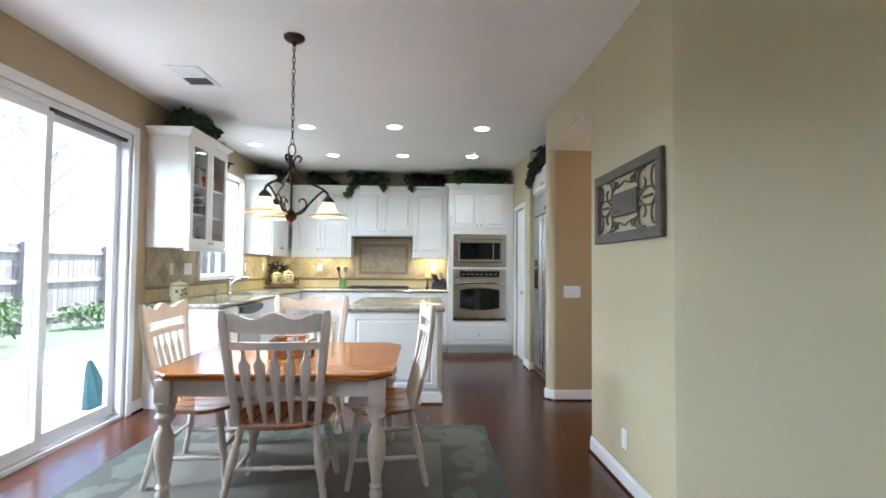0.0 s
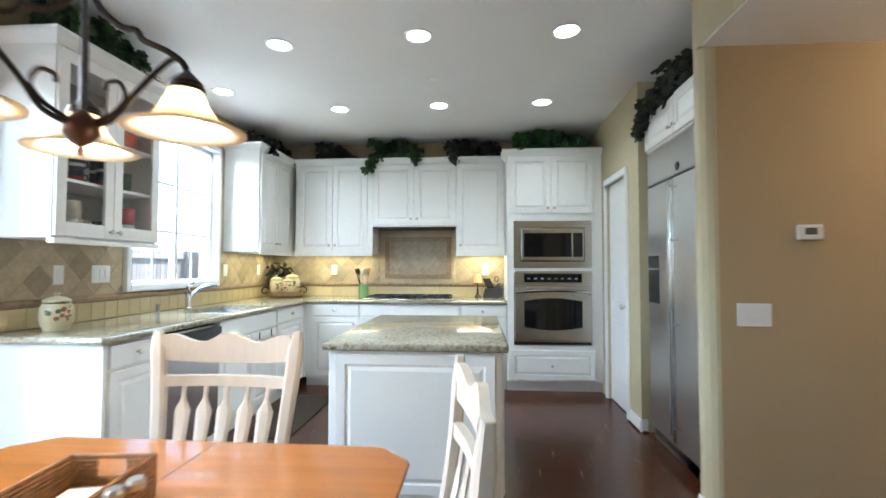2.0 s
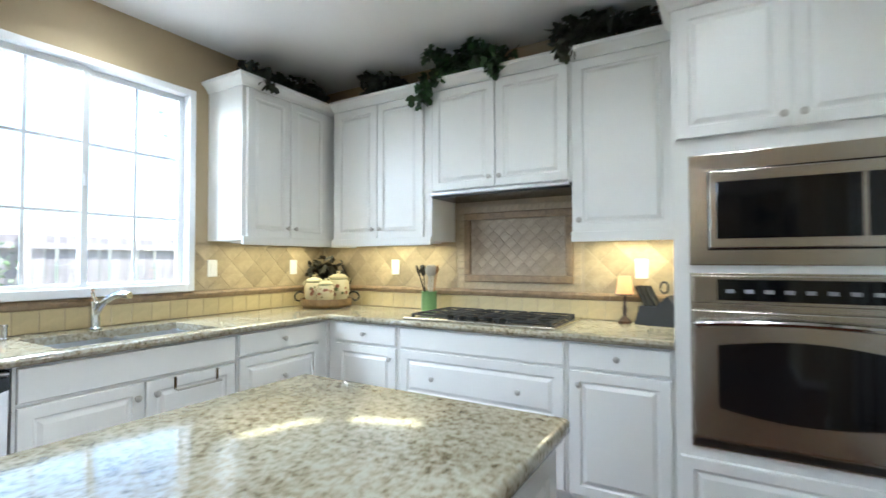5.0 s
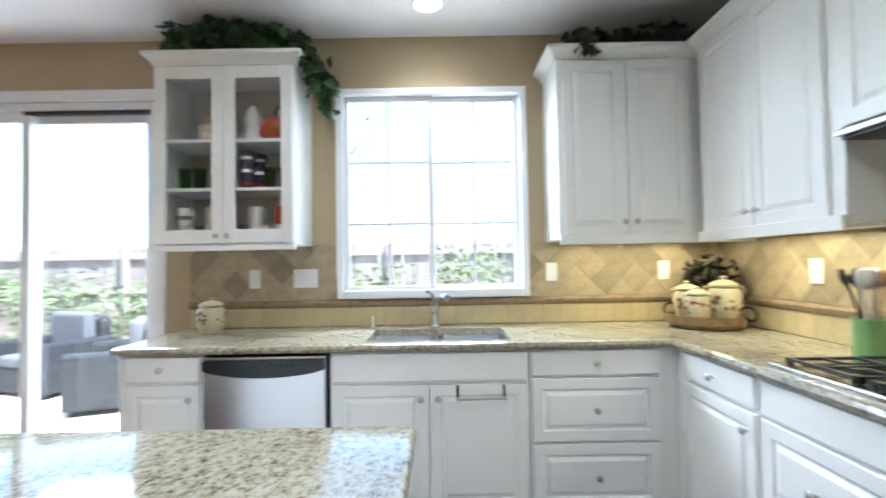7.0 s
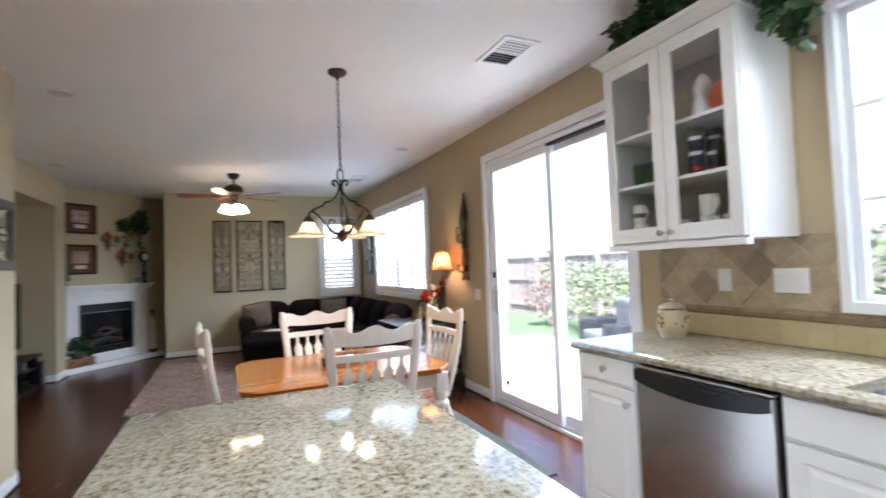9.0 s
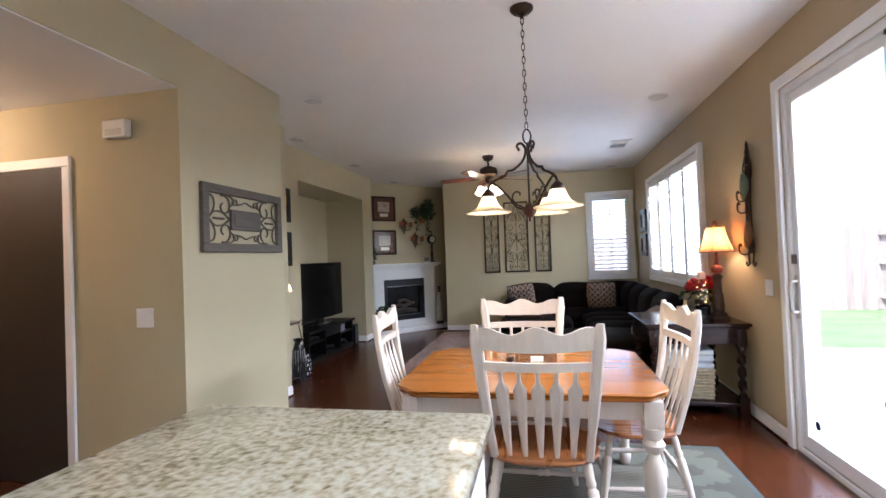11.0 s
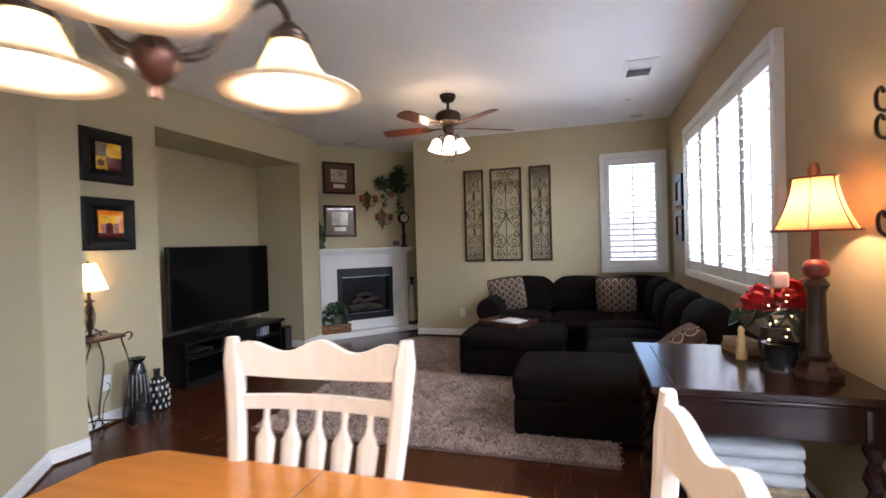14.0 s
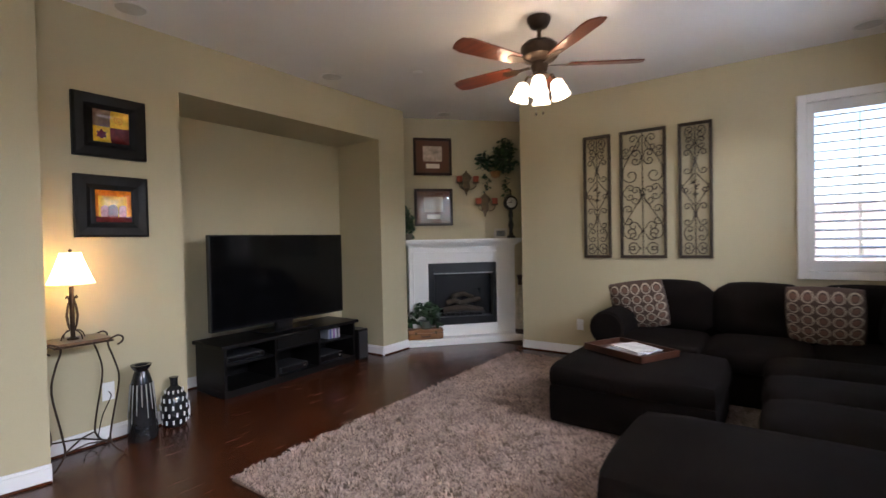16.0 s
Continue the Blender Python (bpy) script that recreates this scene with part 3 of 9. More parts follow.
def tile_mesh(poly, material, t=0.008):
    """A tile from a polygon in the local xz plane, face at -y."""
    n = len(poly)
    cx, cz = sum(p[0] for p in poly) / n, sum(p[1] for p in poly) / n
    vs = [(x, 0, z) for x, z in poly] + [(x, -t + 0.002, z) for x, z in poly]
    ins = []
    for x, z in poly:
        d = math.hypot(x - cx, z - cz) or 1
        k = max(0.0, 1 - 0.003 / d)
        ins.append((cx + (x - cx) * k, -t, cz + (z - cz) * k))
    vs += ins
    fs = [tuple(range(2 * n, 3 * n))]
    for a in (0, n):
        fs += [(a + i, a + (i + 1) % n, a + n + (i + 1) % n, a + n + i) for i in range(n)]
    me = bpy.data.meshes.new("tile")
    me.from_pydata(vs, [], fs)
    b = bmesh.new()
    b.from_mesh(me)
    bmesh.ops.recalc_face_normals(b, faces=b.faces)
    b.to_mesh(me)
    b.free()
    me.materials.append(material)
    return me


def tile_ob(me, parent, x, z, y=-0.004):
    ob = new("tile", me)
    ob.parent = parent
    ob.location = (x, y, z)
    return ob


def diamonds(parent, x0, x1, z0, z1, side, material, y=-0.004):
    h = side / math.sqrt(2)
    g = 0.0014
    whole = [(0, -h + g), (h - g, 0), (0, h - g), (-h + g, 0)]
    me = tile_mesh(whole, material)
    k = 0
    z = z0
    while z < z1 + h:
        x = x0 + (h if k % 2 else 0)
        while x < x1 + h:
            p = clip([(a + x, b + z) for a, b in whole], x0 + 0.001, x1 - 0.001, z0 + 0.001, z1 - 0.001)
            if p and len(p) == 4 and all(abs(p[i][0] - whole[i][0] - x) < 1e-4 and abs(p[i][1] - whole[i][1] - z) < 1e-4 for i in range(4)):
                tile_ob(me, parent, x, z, y)
            elif p and (max(a for a, _ in p) - min(a for a, _ in p)) > 0.012 and (max(b for _, b in p) - min(b for _, b in p)) > 0.012:
                cx, cz = sum(a for a, _ in p) / len(p), sum(b for _, b in p) / len(p)
                tile_ob(tile_mesh([(a - cx, b - cz) for a, b in p], material), parent, cx, cz, y)
            x += 2 * h
        z += h
        k += 1


def squares(parent, x0, x1, z0, z1, w):
    n = max(1, round((x1 - x0) / w))
    w = (x1 - x0) / n
    me = tile_mesh([(-w / 2 + 0.002, (z0 - z1) / 2 + 0.001), (w / 2 - 0.002, (z0 - z1) / 2 + 0.001), (w / 2 - 0.002, (z1 - z0) / 2 - 0.001), (-w / 2 + 0.002, (z1 - z0) / 2 - 0.001)], SQUARE)
    for i in range(n):
        tile_ob(me, parent, x0 + (i + 0.5) * w, (z0 + z1) / 2)


def ledge(parent, x0, x1, z, h=0.045, out=0.018, name="ledge_tile"):
    n = max(1, round((x1 - x0) / 0.2))
    w = (x1 - x0) / n
    bm = prism([(0, -h / 2), (0.012, -h / 2), (out, -h / 4), (out + 0.004, h / 8), (out - 0.002, h / 2 - 0.004), (0.01, h / 2), (0, h / 2)], -w / 2 + 0.001, w / 2 - 0.001)
    bmesh.ops.transform(bm, matrix=Matrix(((0, 0, 1, 0), (-1, 0, 0, 0), (0, 1, 0, 0), (0, 0, 0, 1))), verts=bm.verts)
    bmesh.ops.recalc_face_normals(bm, faces=bm.faces)
    me = bpy.data.meshes.new(name)
    bm.to_mesh(me)
    bm.free()
    me.materials.append(LEDGE)
    for i in range(n):
        ob = new(name, me)
        ob.parent = parent
        ob.location = (x0 + (i + 0.5) * w, -0.004, z)


LZ = 1.062
bw = empty("backsplash_west", "tan travertine backsplash laid in diamonds over a row of cream tiles", "backsplash", pose(WX, 0, 0, 0, 0, 90), kind="structure")
part("grout", box(3.78, NY - 0.003, -0.0092, -0.0005, 0.922, 1.083), GROUT, bw)
part("grout", box(3.78, KWIN[0] - 0.022, -0.0092, -0.0005, 1.083, 1.43), GROUT, bw)
part("grout", box(KWIN[1] + 0.022, NY - 0.003, -0.0092, -0.0005, 1.083, 1.40), GROUT, bw)
squares(bw, 3.78, NY - 0.015, 0.922, 1.038, 0.108)
ledge(bw, 3.78, NY - 0.03, LZ)
diamonds(bw, 3.78, KWIN[0] - 0.024, 1.087, 1.43, 0.135, TILE)
diamonds(bw, KWIN[1] + 0.024, NY - 0.015, 1.087, 1.40, 0.135, TILE)
bn = empty("backsplash_north", "tan travertine backsplash with a framed panel behind the cooktop", "backsplash", pose(0, NY, 0), kind="structure")
part("grout", box(WX + 0.005, 0.743, -0.0092, -0.0005, 0.922, 1.40), GROUT, bn)
part("grout", box(-0.735, 0.2, -0.0092, -0.0005, 1.40, 1.70), GROUT, bn)
squares(bn, WX + 0.015, 0.742, 0.922, 1.038, 0.108)
ledge(bn, WX + 0.03, 0.742, LZ)
PX0, PX1, PZ0, PZ1 = -0.655, 0.125, 1.135, 1.62
diamonds(bn, WX + 0.015, PX0 - 0.065, 1.087, 1.40, 0.135, TILE)
diamonds(bn, PX1 + 0.065, 0.742, 1.087, 1.40, 0.135, TILE)
SMALL = mat("small_border_tile", (0.46, 0.37, 0.24), 0.4, vary=0.15, scale=20, grain=80, bump=0.1, per_object=0.1)
me = tile_mesh([(-0.022, -0.022), (0.022, -0.022), (0.022, 0.022), (-0.022, 0.022)], SMALL)
n = round((PX1 - PX0 + 0.1) / 0.047)
for i in range(n):
    x = PX0 - 0.05 + (i + 0.5) * (PX1 - PX0 + 0.1) / n
    tile_ob(me, bn, x, PZ0 - 0.026)
    tile_ob(me, bn, x, PZ1 + 0.026)
n = round((PZ1 - PZ0) / 0.047)
for i in range(n):
    z = PZ0 + (i + 0.5) * (PZ1 - PZ0) / n
    tile_ob(me, bn, PX0 - 0.026, z)
    tile_ob(me, bn, PX1 + 0.026, z)
bm = bmesh.new()
for a in ((PX0, PX1, PZ0, PZ0 + 0.05), (PX0, PX1, PZ1 - 0.05, PZ1), (PX0, PX0 + 0.05, PZ0 + 0.05, PZ1 - 0.05), (PX1 - 0.05, PX1, PZ0 + 0.05, PZ1 - 0.05)):
    box(a[0], a[1], -0.026, -0.004, a[2], a[3], 0.007, bm)
part("panel_frame", bm, LEDGE, bn, "carved brown stone frame")
PT = mat("small_stone_tile", (0.36, 0.29, 0.21), 0.5, vary=0.2, scale=20, grain=80, bump=0.15, per_object=0.14)
diamonds(bn, PX0 + 0.05, PX1 - 0.05, PZ0 + 0.05, PZ1 - 0.05, 0.062, PT)
for y, n0 in ((4.186, 1), (4.50, 3)):
    outlet("wall_outlet" if n0 == 1 else "light_switch", "white wall plate on the tiled backsplash", pose(WX + 0.013, y, 1.22, 0, 0, 90), 0.07 if n0 == 1 else 0.15, 0.115, 1 if n0 == 1 else 3)
for y in (6.03, 6.73):
    outlet("wall_outlet", "white wall outlet on the tiled backsplash", pose(WX + 0.013, y, 1.235, 0, 0, 90))
for x in (-1.27, 0.525):
    outlet("wall_outlet", "white wall outlet on the tiled backsplash", pose(x, NY - 0.013, 1.235))

# ---- outdoors ----
GRASS = mat("green_lawn", (0.085, 0.125, 0.055), 0.9, vary=0.35, scale=3, grain=90, bump=0.5)
PAVER = mat("pale_patio_stone", (0.60, 0.56, 0.51), 0.85, vary=0.15, scale=4, grain=50, bump=0.2)
FENCE = mat("weathered_fence_board", (0.28, 0.235, 0.215), 0.85, vary=0.3, scale=4, grain=60, bump=0.2, stretch=(6, 6, 0.6), per_object=0.2)
FENCE_REST = mat("weathered_fence_board_far", (0.28, 0.235, 0.215), 0.85, vary=0.3, scale=4, grain=60, bump=0.2, stretch=(6, 6, 0.6), island=0.2)
EARTH = mat("planting_soil", (0.16, 0.11, 0.07), 0.95, vary=0.3, scale=6, grain=60, bump=0.4)
bm = bmesh.new()
for v in ((-400, -400), (WX - 0.16, -400), (WX - 0.16, 400), (-400, 400)):
    bm.verts.new((v[0], v[1], -0.16))
bm.faces.new(bm.verts)
tagged(part("ground", bm, GRASS), "green mown garden lawn", "ground", "", "structure")
bm = bmesh.new()
for v in ((WX - 0.16, -400), (400, -400), (400, SY - 0.16), (WX - 0.16, SY - 0.16)):
    bm.verts.new((v[0], v[1], -0.16))
bm.faces.new(bm.verts)
tagged(part("ground_south", bm, EARTH), "bare side yard soil", "ground", "", "structure")
PAVE = mat("patio_joint_stone", (0.36, 0.33, 0.30), 0.85, vary=0.15, scale=2, grain=70, bump=0.2)
patio = tagged(part("patio", box(-5.3, WX - 0.16, -2.0, 9.0, -0.155, -0.075, 0.01), PAVE), "pale stone paved patio beside the house", "pavement", "", "structure")
r2 = random.Random(3)
me_cache = {}
for i in range(6):
    for j in range(13):
        if not (0.0 < j * 0.8 - 2 < 8.4):
            continue
        b = box(-0.255, 0.255, -0.395, 0.395, 0, 0.02, 0.006, None, 1) if 0 not in me_cache else None
        if b:
            me = bpy.data.meshes.new("paver")
            b.to_mesh(me)
            b.free()
            me.materials.append(PAVER)
            me_cache[0] = me
        ob = new("paver", me_cache[0])
        ob.location = (-5.03 + i * 0.52, -1.6 + j * 0.8, -0.075)
        ob.parent = patio


def fence(label, m, length, height=1.83):
    f = empty("fence", label, "fence", m)
    k = 0
    x = 0.0
    rr = random.Random(int(length * 10))
    n = int(length / 0.142)
    bm = box(-0.068, 0.068, -0.009, 0.009, 0.0, height, 0.004, None, 1)
    me = bpy.data.meshes.new("board")
    bm.to_mesh(me)
    bm.free()
    me.materials.append(FENCE)
    for i in range(n):
        ob = new("board", me)
        ob.parent = f
        ob.matrix_basis = pose((i + 0.5) * 0.142, 0, rr.uniform(-0.012, 0.012), 0, rr.uniform(-0.4, 0.4), 0)
    for z in (0.25, 1.0, height - 0.2):
        part("rail", box(0, length, 0.01, 0.05, z, z + 0.09), FENCE_REST, f)
    for i in range(int(length / 2.4) + 1):
        part("post", box(i * 2.4 - 0.05, i * 2.4 + 0.05, 0.012, 0.11, 0, height + 0.03), FENCE_REST, f)
    return f


fence("weathered brown wooden board fence along the lawn", pose(-7.7, 14.0, -0.16, 0, 0, -90), 21.0)
fence("weathered brown wooden board fence beyond the side yard", pose(2.5, -6.75, -0.16, 0, 0, 180), 10.3)
fence("weathered brown wooden board fence behind the garden", pose(-7.7, 14.05, -0.16), 9.0)
LEAF = mat("shrub_leaf", (0.075, 0.13, 0.03), 0.6, vary=0.3, scale=8, grain=40, bump=0.0, island=0.45)
IVY = mat("dark_ivy_leaf", (0.022, 0.055, 0.018), 0.45, vary=0.3, scale=8, grain=40, bump=0.0, island=0.5)
BARK = mat("pale_tree_bark", (0.42, 0.36, 0.30), 0.9, vary=0.3, scale=8, grain=50, bump=0.4)


def leaf_shape(size, lobes=False):
    if lobes:
        return [(0, 0), (0.32, 0.1), (0.5, 0.38), (0.24, 0.45), (0.3, 0.75), (0, 1.0), (-0.3, 0.75), (-0.24, 0.45), (-0.5, 0.38), (-0.32, 0.1)]
    return [(0, 0), (0.25, 0.25), (0.3, 0.55), (0, 1.0), (-0.3, 0.55), (-0.25, 0.25)]


def leaves(points, size, seed, lobes=False, droop=0.4):
    """Many small bent leaves, one at each point."""
    rr = random.Random(seed)
    vs, fs = [], []
    shape = leaf_shape(1, lobes)
    for p in points:
        s = size * rr.uniform(0.6, 1.25)
        m = Matrix.Translation(p) @ Euler((rr.uniform(-0.9, 0.9) - droop, rr.uniform(-0.9, 0.9), rr.uniform(0, 6.28))).to_matrix().to_4x4()
        k = len(vs)
        for x, y in shape:
            vs.append(m @ Vector((x * s, y * s, -0.35 * s * (abs(x) * 1.2 - 0.1 + y * y * 0.5))))
        n = len(shape)
        half = n // 2
        fs.append(tuple(k + i for i in range(half + 1)))
        fs.append(tuple([k] + [k + i for i in range(half, n)]))
    me = bpy.data.meshes.new("foliage")
    me.from_pydata(vs, [], fs)
    return me


def blob_points(c, r, n, seed, lumps=6):
    rr = random.Random(seed)
    cs = [(Vector(c) + Vector((rr.uniform(-1, 1) * r[0], rr.uniform(-1, 1) * r[1], rr.uniform(-0.6, 0.8) * r[2])) * 0.6, rr.uniform(0.35, 0.65)) for _ in range(lumps)]
    out = []
    for _ in range(n):
        q, k = rr.choice(cs)
        d = Vector((rr.gauss(0, 1), rr.gauss(0, 1), rr.gauss(0, 1))).normalized() * (rr.random() ** 0.4) * k
        out.append(q + Vector((d.x * r[0], d.y * r[1], d.z * r[2])))
    return out


def shrub(label, x, y, r, h, seed, n=900, mat_=None):
    s = empty("shrub", label, "shrub", pose(x, y, -0.16))
    bm = bmesh.new()
    rr = random.Random(seed)
    for i in range(6):
        a = rr.uniform(0, 6.28)
        tube([(0, 0, 0), (math.cos(a) * r * 0.3, math.sin(a) * r * 0.3, h * 0.4), (math.cos(a) * r * 0.7, math.sin(a) * r * 0.7, h * 0.8)], [0.025, 0.018, 0.006], 6, bm)
    part("stem", bm, BARK, s)
    me = leaves(blob_points((0, 0, h * 0.55), (r, r, h * 0.55), n, seed, 14), 0.09, seed)
    me.materials.append(mat_ or LEAF)
    ob = new("foliage", me)
    ob.parent = s
    return s


HEDGE = mat("pale_spring_leaf", (0.13, 0.17, 0.065), 0.6, vary=0.35, scale=8, grain=40, bump=0.0, island=0.45)
RUSSET = mat("russet_shrub_leaf", (0.19, 0.11, 0.07), 0.6, vary=0.35, scale=8, grain=40, bump=0.0, island=0.45)
for i, (x, y, r, h, mt, n) in enumerate(((-6.6, -3.3, 0.75, 1.6, RUSSET, 620), (-6.5, -2.1, 0.85, 1.6, HEDGE, 700), (-6.6, -0.8, 0.9, 1.5, HEDGE, 700), (-6.6, 0.6, 0.9, 1.4, HEDGE, 650), (-6.8, 2.4, 0.9, 1.9, HEDGE, 750), (-6.9, 4.2, 0.8, 1.6, HEDGE, 620), (-6.8, 5.9, 0.9, 1.8, HEDGE, 650), (-6.9, 7.7, 0.6, 0.8, LEAF, 700), (-6.9, 10.2, 0.6, 0.7, LEAF, 700))):
    shrub("leafy green garden shrub in front of the fence" if mt is not RUSSET else "russet-leaved garden shrub in front of the fence", x, y, r, h, 20 + i, n, mt)


def tree(label, x, y, h, seed):
    t = empty("tree", label, "tree", pose(x, y, -0.16))
    rr = random.Random(seed)
    bm = bmesh.new()
    tube([(0, 0, 0), (0.05, 0.03, h * 0.3), (-0.03, 0.05, h * 0.55), (0.05, 0, h * 0.8)], [0.09, 0.07, 0.05, 0.02], 8, bm)
    part("trunk", bm, BARK, t)
    tips = []
    for i in range(11):
        a, z = rr.uniform(0, 6.28), h * rr.uniform(0.3, 0.75)
        l = h * rr.uniform(0.22, 0.4)
        p = [Vector((0, 0, z)), Vector((math.cos(a) * l * 0.4, math.sin(a) * l * 0.4, z + l * 0.5)), Vector((math.cos(a) * l * 0.7, math.sin(a) * l * 0.7, z + l * 1.1))]
        b2 = tube(p, [0.026, 0.016, 0.006], 6)
        for k in range(4):
            q = p[1].lerp(p[2], rr.random())
            e = q + Vector((rr.uniform(-1, 1), rr.uniform(-1, 1), rr.uniform(0.2, 1))) * l * 0.35
            tube([q, q.lerp(e, 0.5) + Vector((0, 0, 0.04)), e], [0.008, 0.006, 0.003], 5, b2)
            tips.append(e)
        part("limb", b2, BARK, t)
    me = leaves([e + Vector((rr.gauss(0, 0.25), rr.gauss(0, 0.25), rr.gauss(0, 0.25))) for e in tips for _ in range(7)], 0.07, seed)
    me.materials.append(LEAF)
    ob = new("crown", me)
    ob.parent = t
    return t


tree("slender garden tree with sparse spring leaves behind the fence", -8.7, 11.0, 5.2, 5)
tree("slender garden tree with sparse spring leaves behind the fence", -9.4, 3.0, 4.6, 8)
WICKER = mat("grey_woven_wicker", (0.012, 0.013, 0.017), 0.6, vary=0.5, scale=40, grain=140, bump=0.7, stretch=(1, 1, 3))
CUSHION = mat("striped_grey_outdoor_cushion", (0.10, 0.105, 0.12), 0.9, vary=0.25, scale=6, grain=80, bump=0.1, stretch=(9, 0.2, 0.2))


def wicker_chair(m):
    c = empty("patio_chair", "grey woven wicker patio armchair with pale striped cushions", "chair", m, "patio chairs")
    part("base", box(-0.38, 0.38, -0.36, 0.36, 0.04, 0.30, 0.03), WICKER, c)
    part("backrest", box(-0.38, 0.38, -0.42, -0.28, 0.25, 0.78, 0.04), WICKER, c)
    for s in (-1, 1):
        part("armrest", box(s * 0.40 - 0.06, s * 0.40 + 0.06, -0.40, 0.36, 0.05, 0.58, 0.035), WICKER, c)
        for y in (-0.34, 0.3):
            part("foot", box(s * 0.36 - 0.025, s * 0.36 + 0.025, y - 0.025, y + 0.025, 0, 0.06), BLACK, c)
    part("seat_cushion", box(-0.33, 0.33, -0.27, 0.35, 0.30, 0.43, 0.04, None, 3), CUSHION, c, "pale striped seat cushion")
    part("back_cushion", box(-0.32, 0.32, -0.28, -0.14, 0.42, 0.86, 0.05, None, 3), CUSHION, c, "pale striped back cushion")
    return c


wc = wicker_chair(pose(-3.95, 2.05, -0.055, 0, 0, 200))
copy_thing(wc, pose(-4.5, 0.9, -0.055, 0, 0, 250))
copy_thing(wc, pose(-4.9, 3.1, -0.055, 0, 0, 230))
TEAL = mat("teal_canvas", (0.01, 0.06, 0.065), 0.8, vary=0.3, scale=8, grain=70, bump=0.2, stretch=(5, 5, 0.5))
um = empty("patio_umbrella", "folded teal canvas umbrella lying against the house wall", "umbrella", pose(-2.48, 3.88, -0.055, 0, -10, 20) @ Matrix.Diagonal((0.55, 0.55, 0.55, 1)))
bm = bmesh.new()
rings = []
for i in range(9):
    s = i / 8
    z = 0.1 + 0.75 * s
    rr_ = 0.03 + 0.14 * (1 - s) ** 0.8
    rings.append([bm.verts.new((rr_ * (1 + 0.25 * (k % 2)) * math.cos(k * math.pi / 8), rr_ * (1 + 0.25 * (k % 2)) * math.sin(k * math.pi / 8), z)) for k in range(16)])
for p, q in zip(rings, rings[1:]):
    for k in range(16):
        bm.faces.new((p[k], p[(k + 1) % 16], q[(k + 1) % 16], q[k]))
bm.faces.new(rings[0][::-1])
bm.faces.new(rings[-1])
part("canopy", bm, TEAL, um, smooth=True)
part("pole", tube([(0, 0, 0), (0, 0, 0.95)], 0.016, 8), NICKEL, um)

# ---- kitchen ----
def under(name, thing, bm, material, x, z, parent_label="", y=0.0, smooth=False):
    ob = part(name, bm, material, thing, parent_label, smooth)
    ob.location = (x, y, z)
    return ob


def crown(w, d, z, left=True, right=True):
    """A flared crown moulding round the front of a wall cabinet."""
    bm = bmesh.new()
    prev = None
    for out, h in ((0.0, 0.0), (0.008, 0.002), (0.012, 0.012), (0.02, 0.024), (0.04, 0.044), (0.05, 0.05), (0.052, 0.056), (0.052, 0.07)):
        ring = [bm.verts.new((x, y, z + h)) for x, y in ((-out if left else 0, d), (-out if left else 0, -out), (w + out if right else w, -out), (w + out if right else w, d))]
        if prev:
            for k in range(4):
                bm.faces.new((prev[k], prev[(k + 1) % 4], ring[(k + 1) % 4], ring[k]))
        else:
            bm.faces.new(ring[::-1])
        prev = ring
    bm.faces.new(prev)
    return bm


def cabinet(label, m, w, d, z0, z1, fronts, toe=False, top_crown=None, rail=False, group="", name="cabinet", finish=None):
    """A cabinet unit with its front at local y = 0 and its back at y = d. fronts: (kind, x, z, w, h, knobs), knobs in the front's own x, z."""
    thing = empty(name, label, "cabinet", m, group)
    bm = box(0.001, w - 0.001, 0, d - 0.003, z0 + (0.1 if toe else 0), z1, 0.002)
    part("body", bm, finish or WHITE, thing)
    if toe:
        part("toe_kick", box(0.002, w - 0.002, 0.06, 0.08, z0, z0 + 0.1), finish or WHITE, thing)
    if top_crown:
        part("crown_moulding", crown(w, d - 0.003, z1, *top_crown), WHITE, thing)
    if rail:
        bm = box(0, w, -0.025, -0.002, z0 - 0.03, z0 + 0.025, 0.004)
        part("light_rail", bm, WHITE, thing)
    for kind, x, z, fw, fh, knobs in fronts:
        f = under(kind, thing, raised_panel(fw, fh, flat=kind == "panel" or fh < 0.2, rail=0.05), WHITE, x, z, y=-0.001)
        for kx, kz in knobs:
            k = under("knob", f, knob_mesh(), NICKEL, kx, kz, "satin nickel knob", -0.019, True)
    return thing


CT = 0.92
# base units along the north wall
g = "white base cabinets"
def north_base(x0, x1, fronts, label):
    return cabinet(label, pose(x0, 6.48, 0), x1 - x0, NY - 6.48, 0, 0.878, fronts, True, group=g, name="base_cabinet")


north_base(-1.40, -0.80, [("drawer", 0.08, 0.752, 0.50, 0.118, [(0.25, 0.06)]), ("door", 0.08, 0.12, 0.50, 0.615, [(0.46, 0.55)])], "white base cabinet with one drawer over a panelled door")
north_base(-0.80, 0.25, [("panel", 0.015, 0.752, 1.02, 0.118, []), ("drawer", 0.015, 0.437, 1.02, 0.30, [(0.24, 0.15), (0.78, 0.15)]), ("drawer", 0.015, 0.12, 1.02, 0.305, [(0.24, 0.15), (0.78, 0.15)])], "wide white base cabinet with two deep drawers under the cooktop")
north_base(0.25, 0.743, [("drawer", 0.015, 0.752, 0.463, 0.118, [(0.23, 0.06)]), ("door", 0.015, 0.12, 0.463, 0.615, [(0.05, 0.55)])], "white base cabinet with a drawer over a panelled door")
# base units along the west wall
def west_base(y0, y1, fronts, label):
    return cabinet(label, pose(-1.41, y0, 0, 0, 0, 90), y1 - y0, -1.41 - WX, 0, 0.878, fronts, True, group=g, name="base_cabinet")


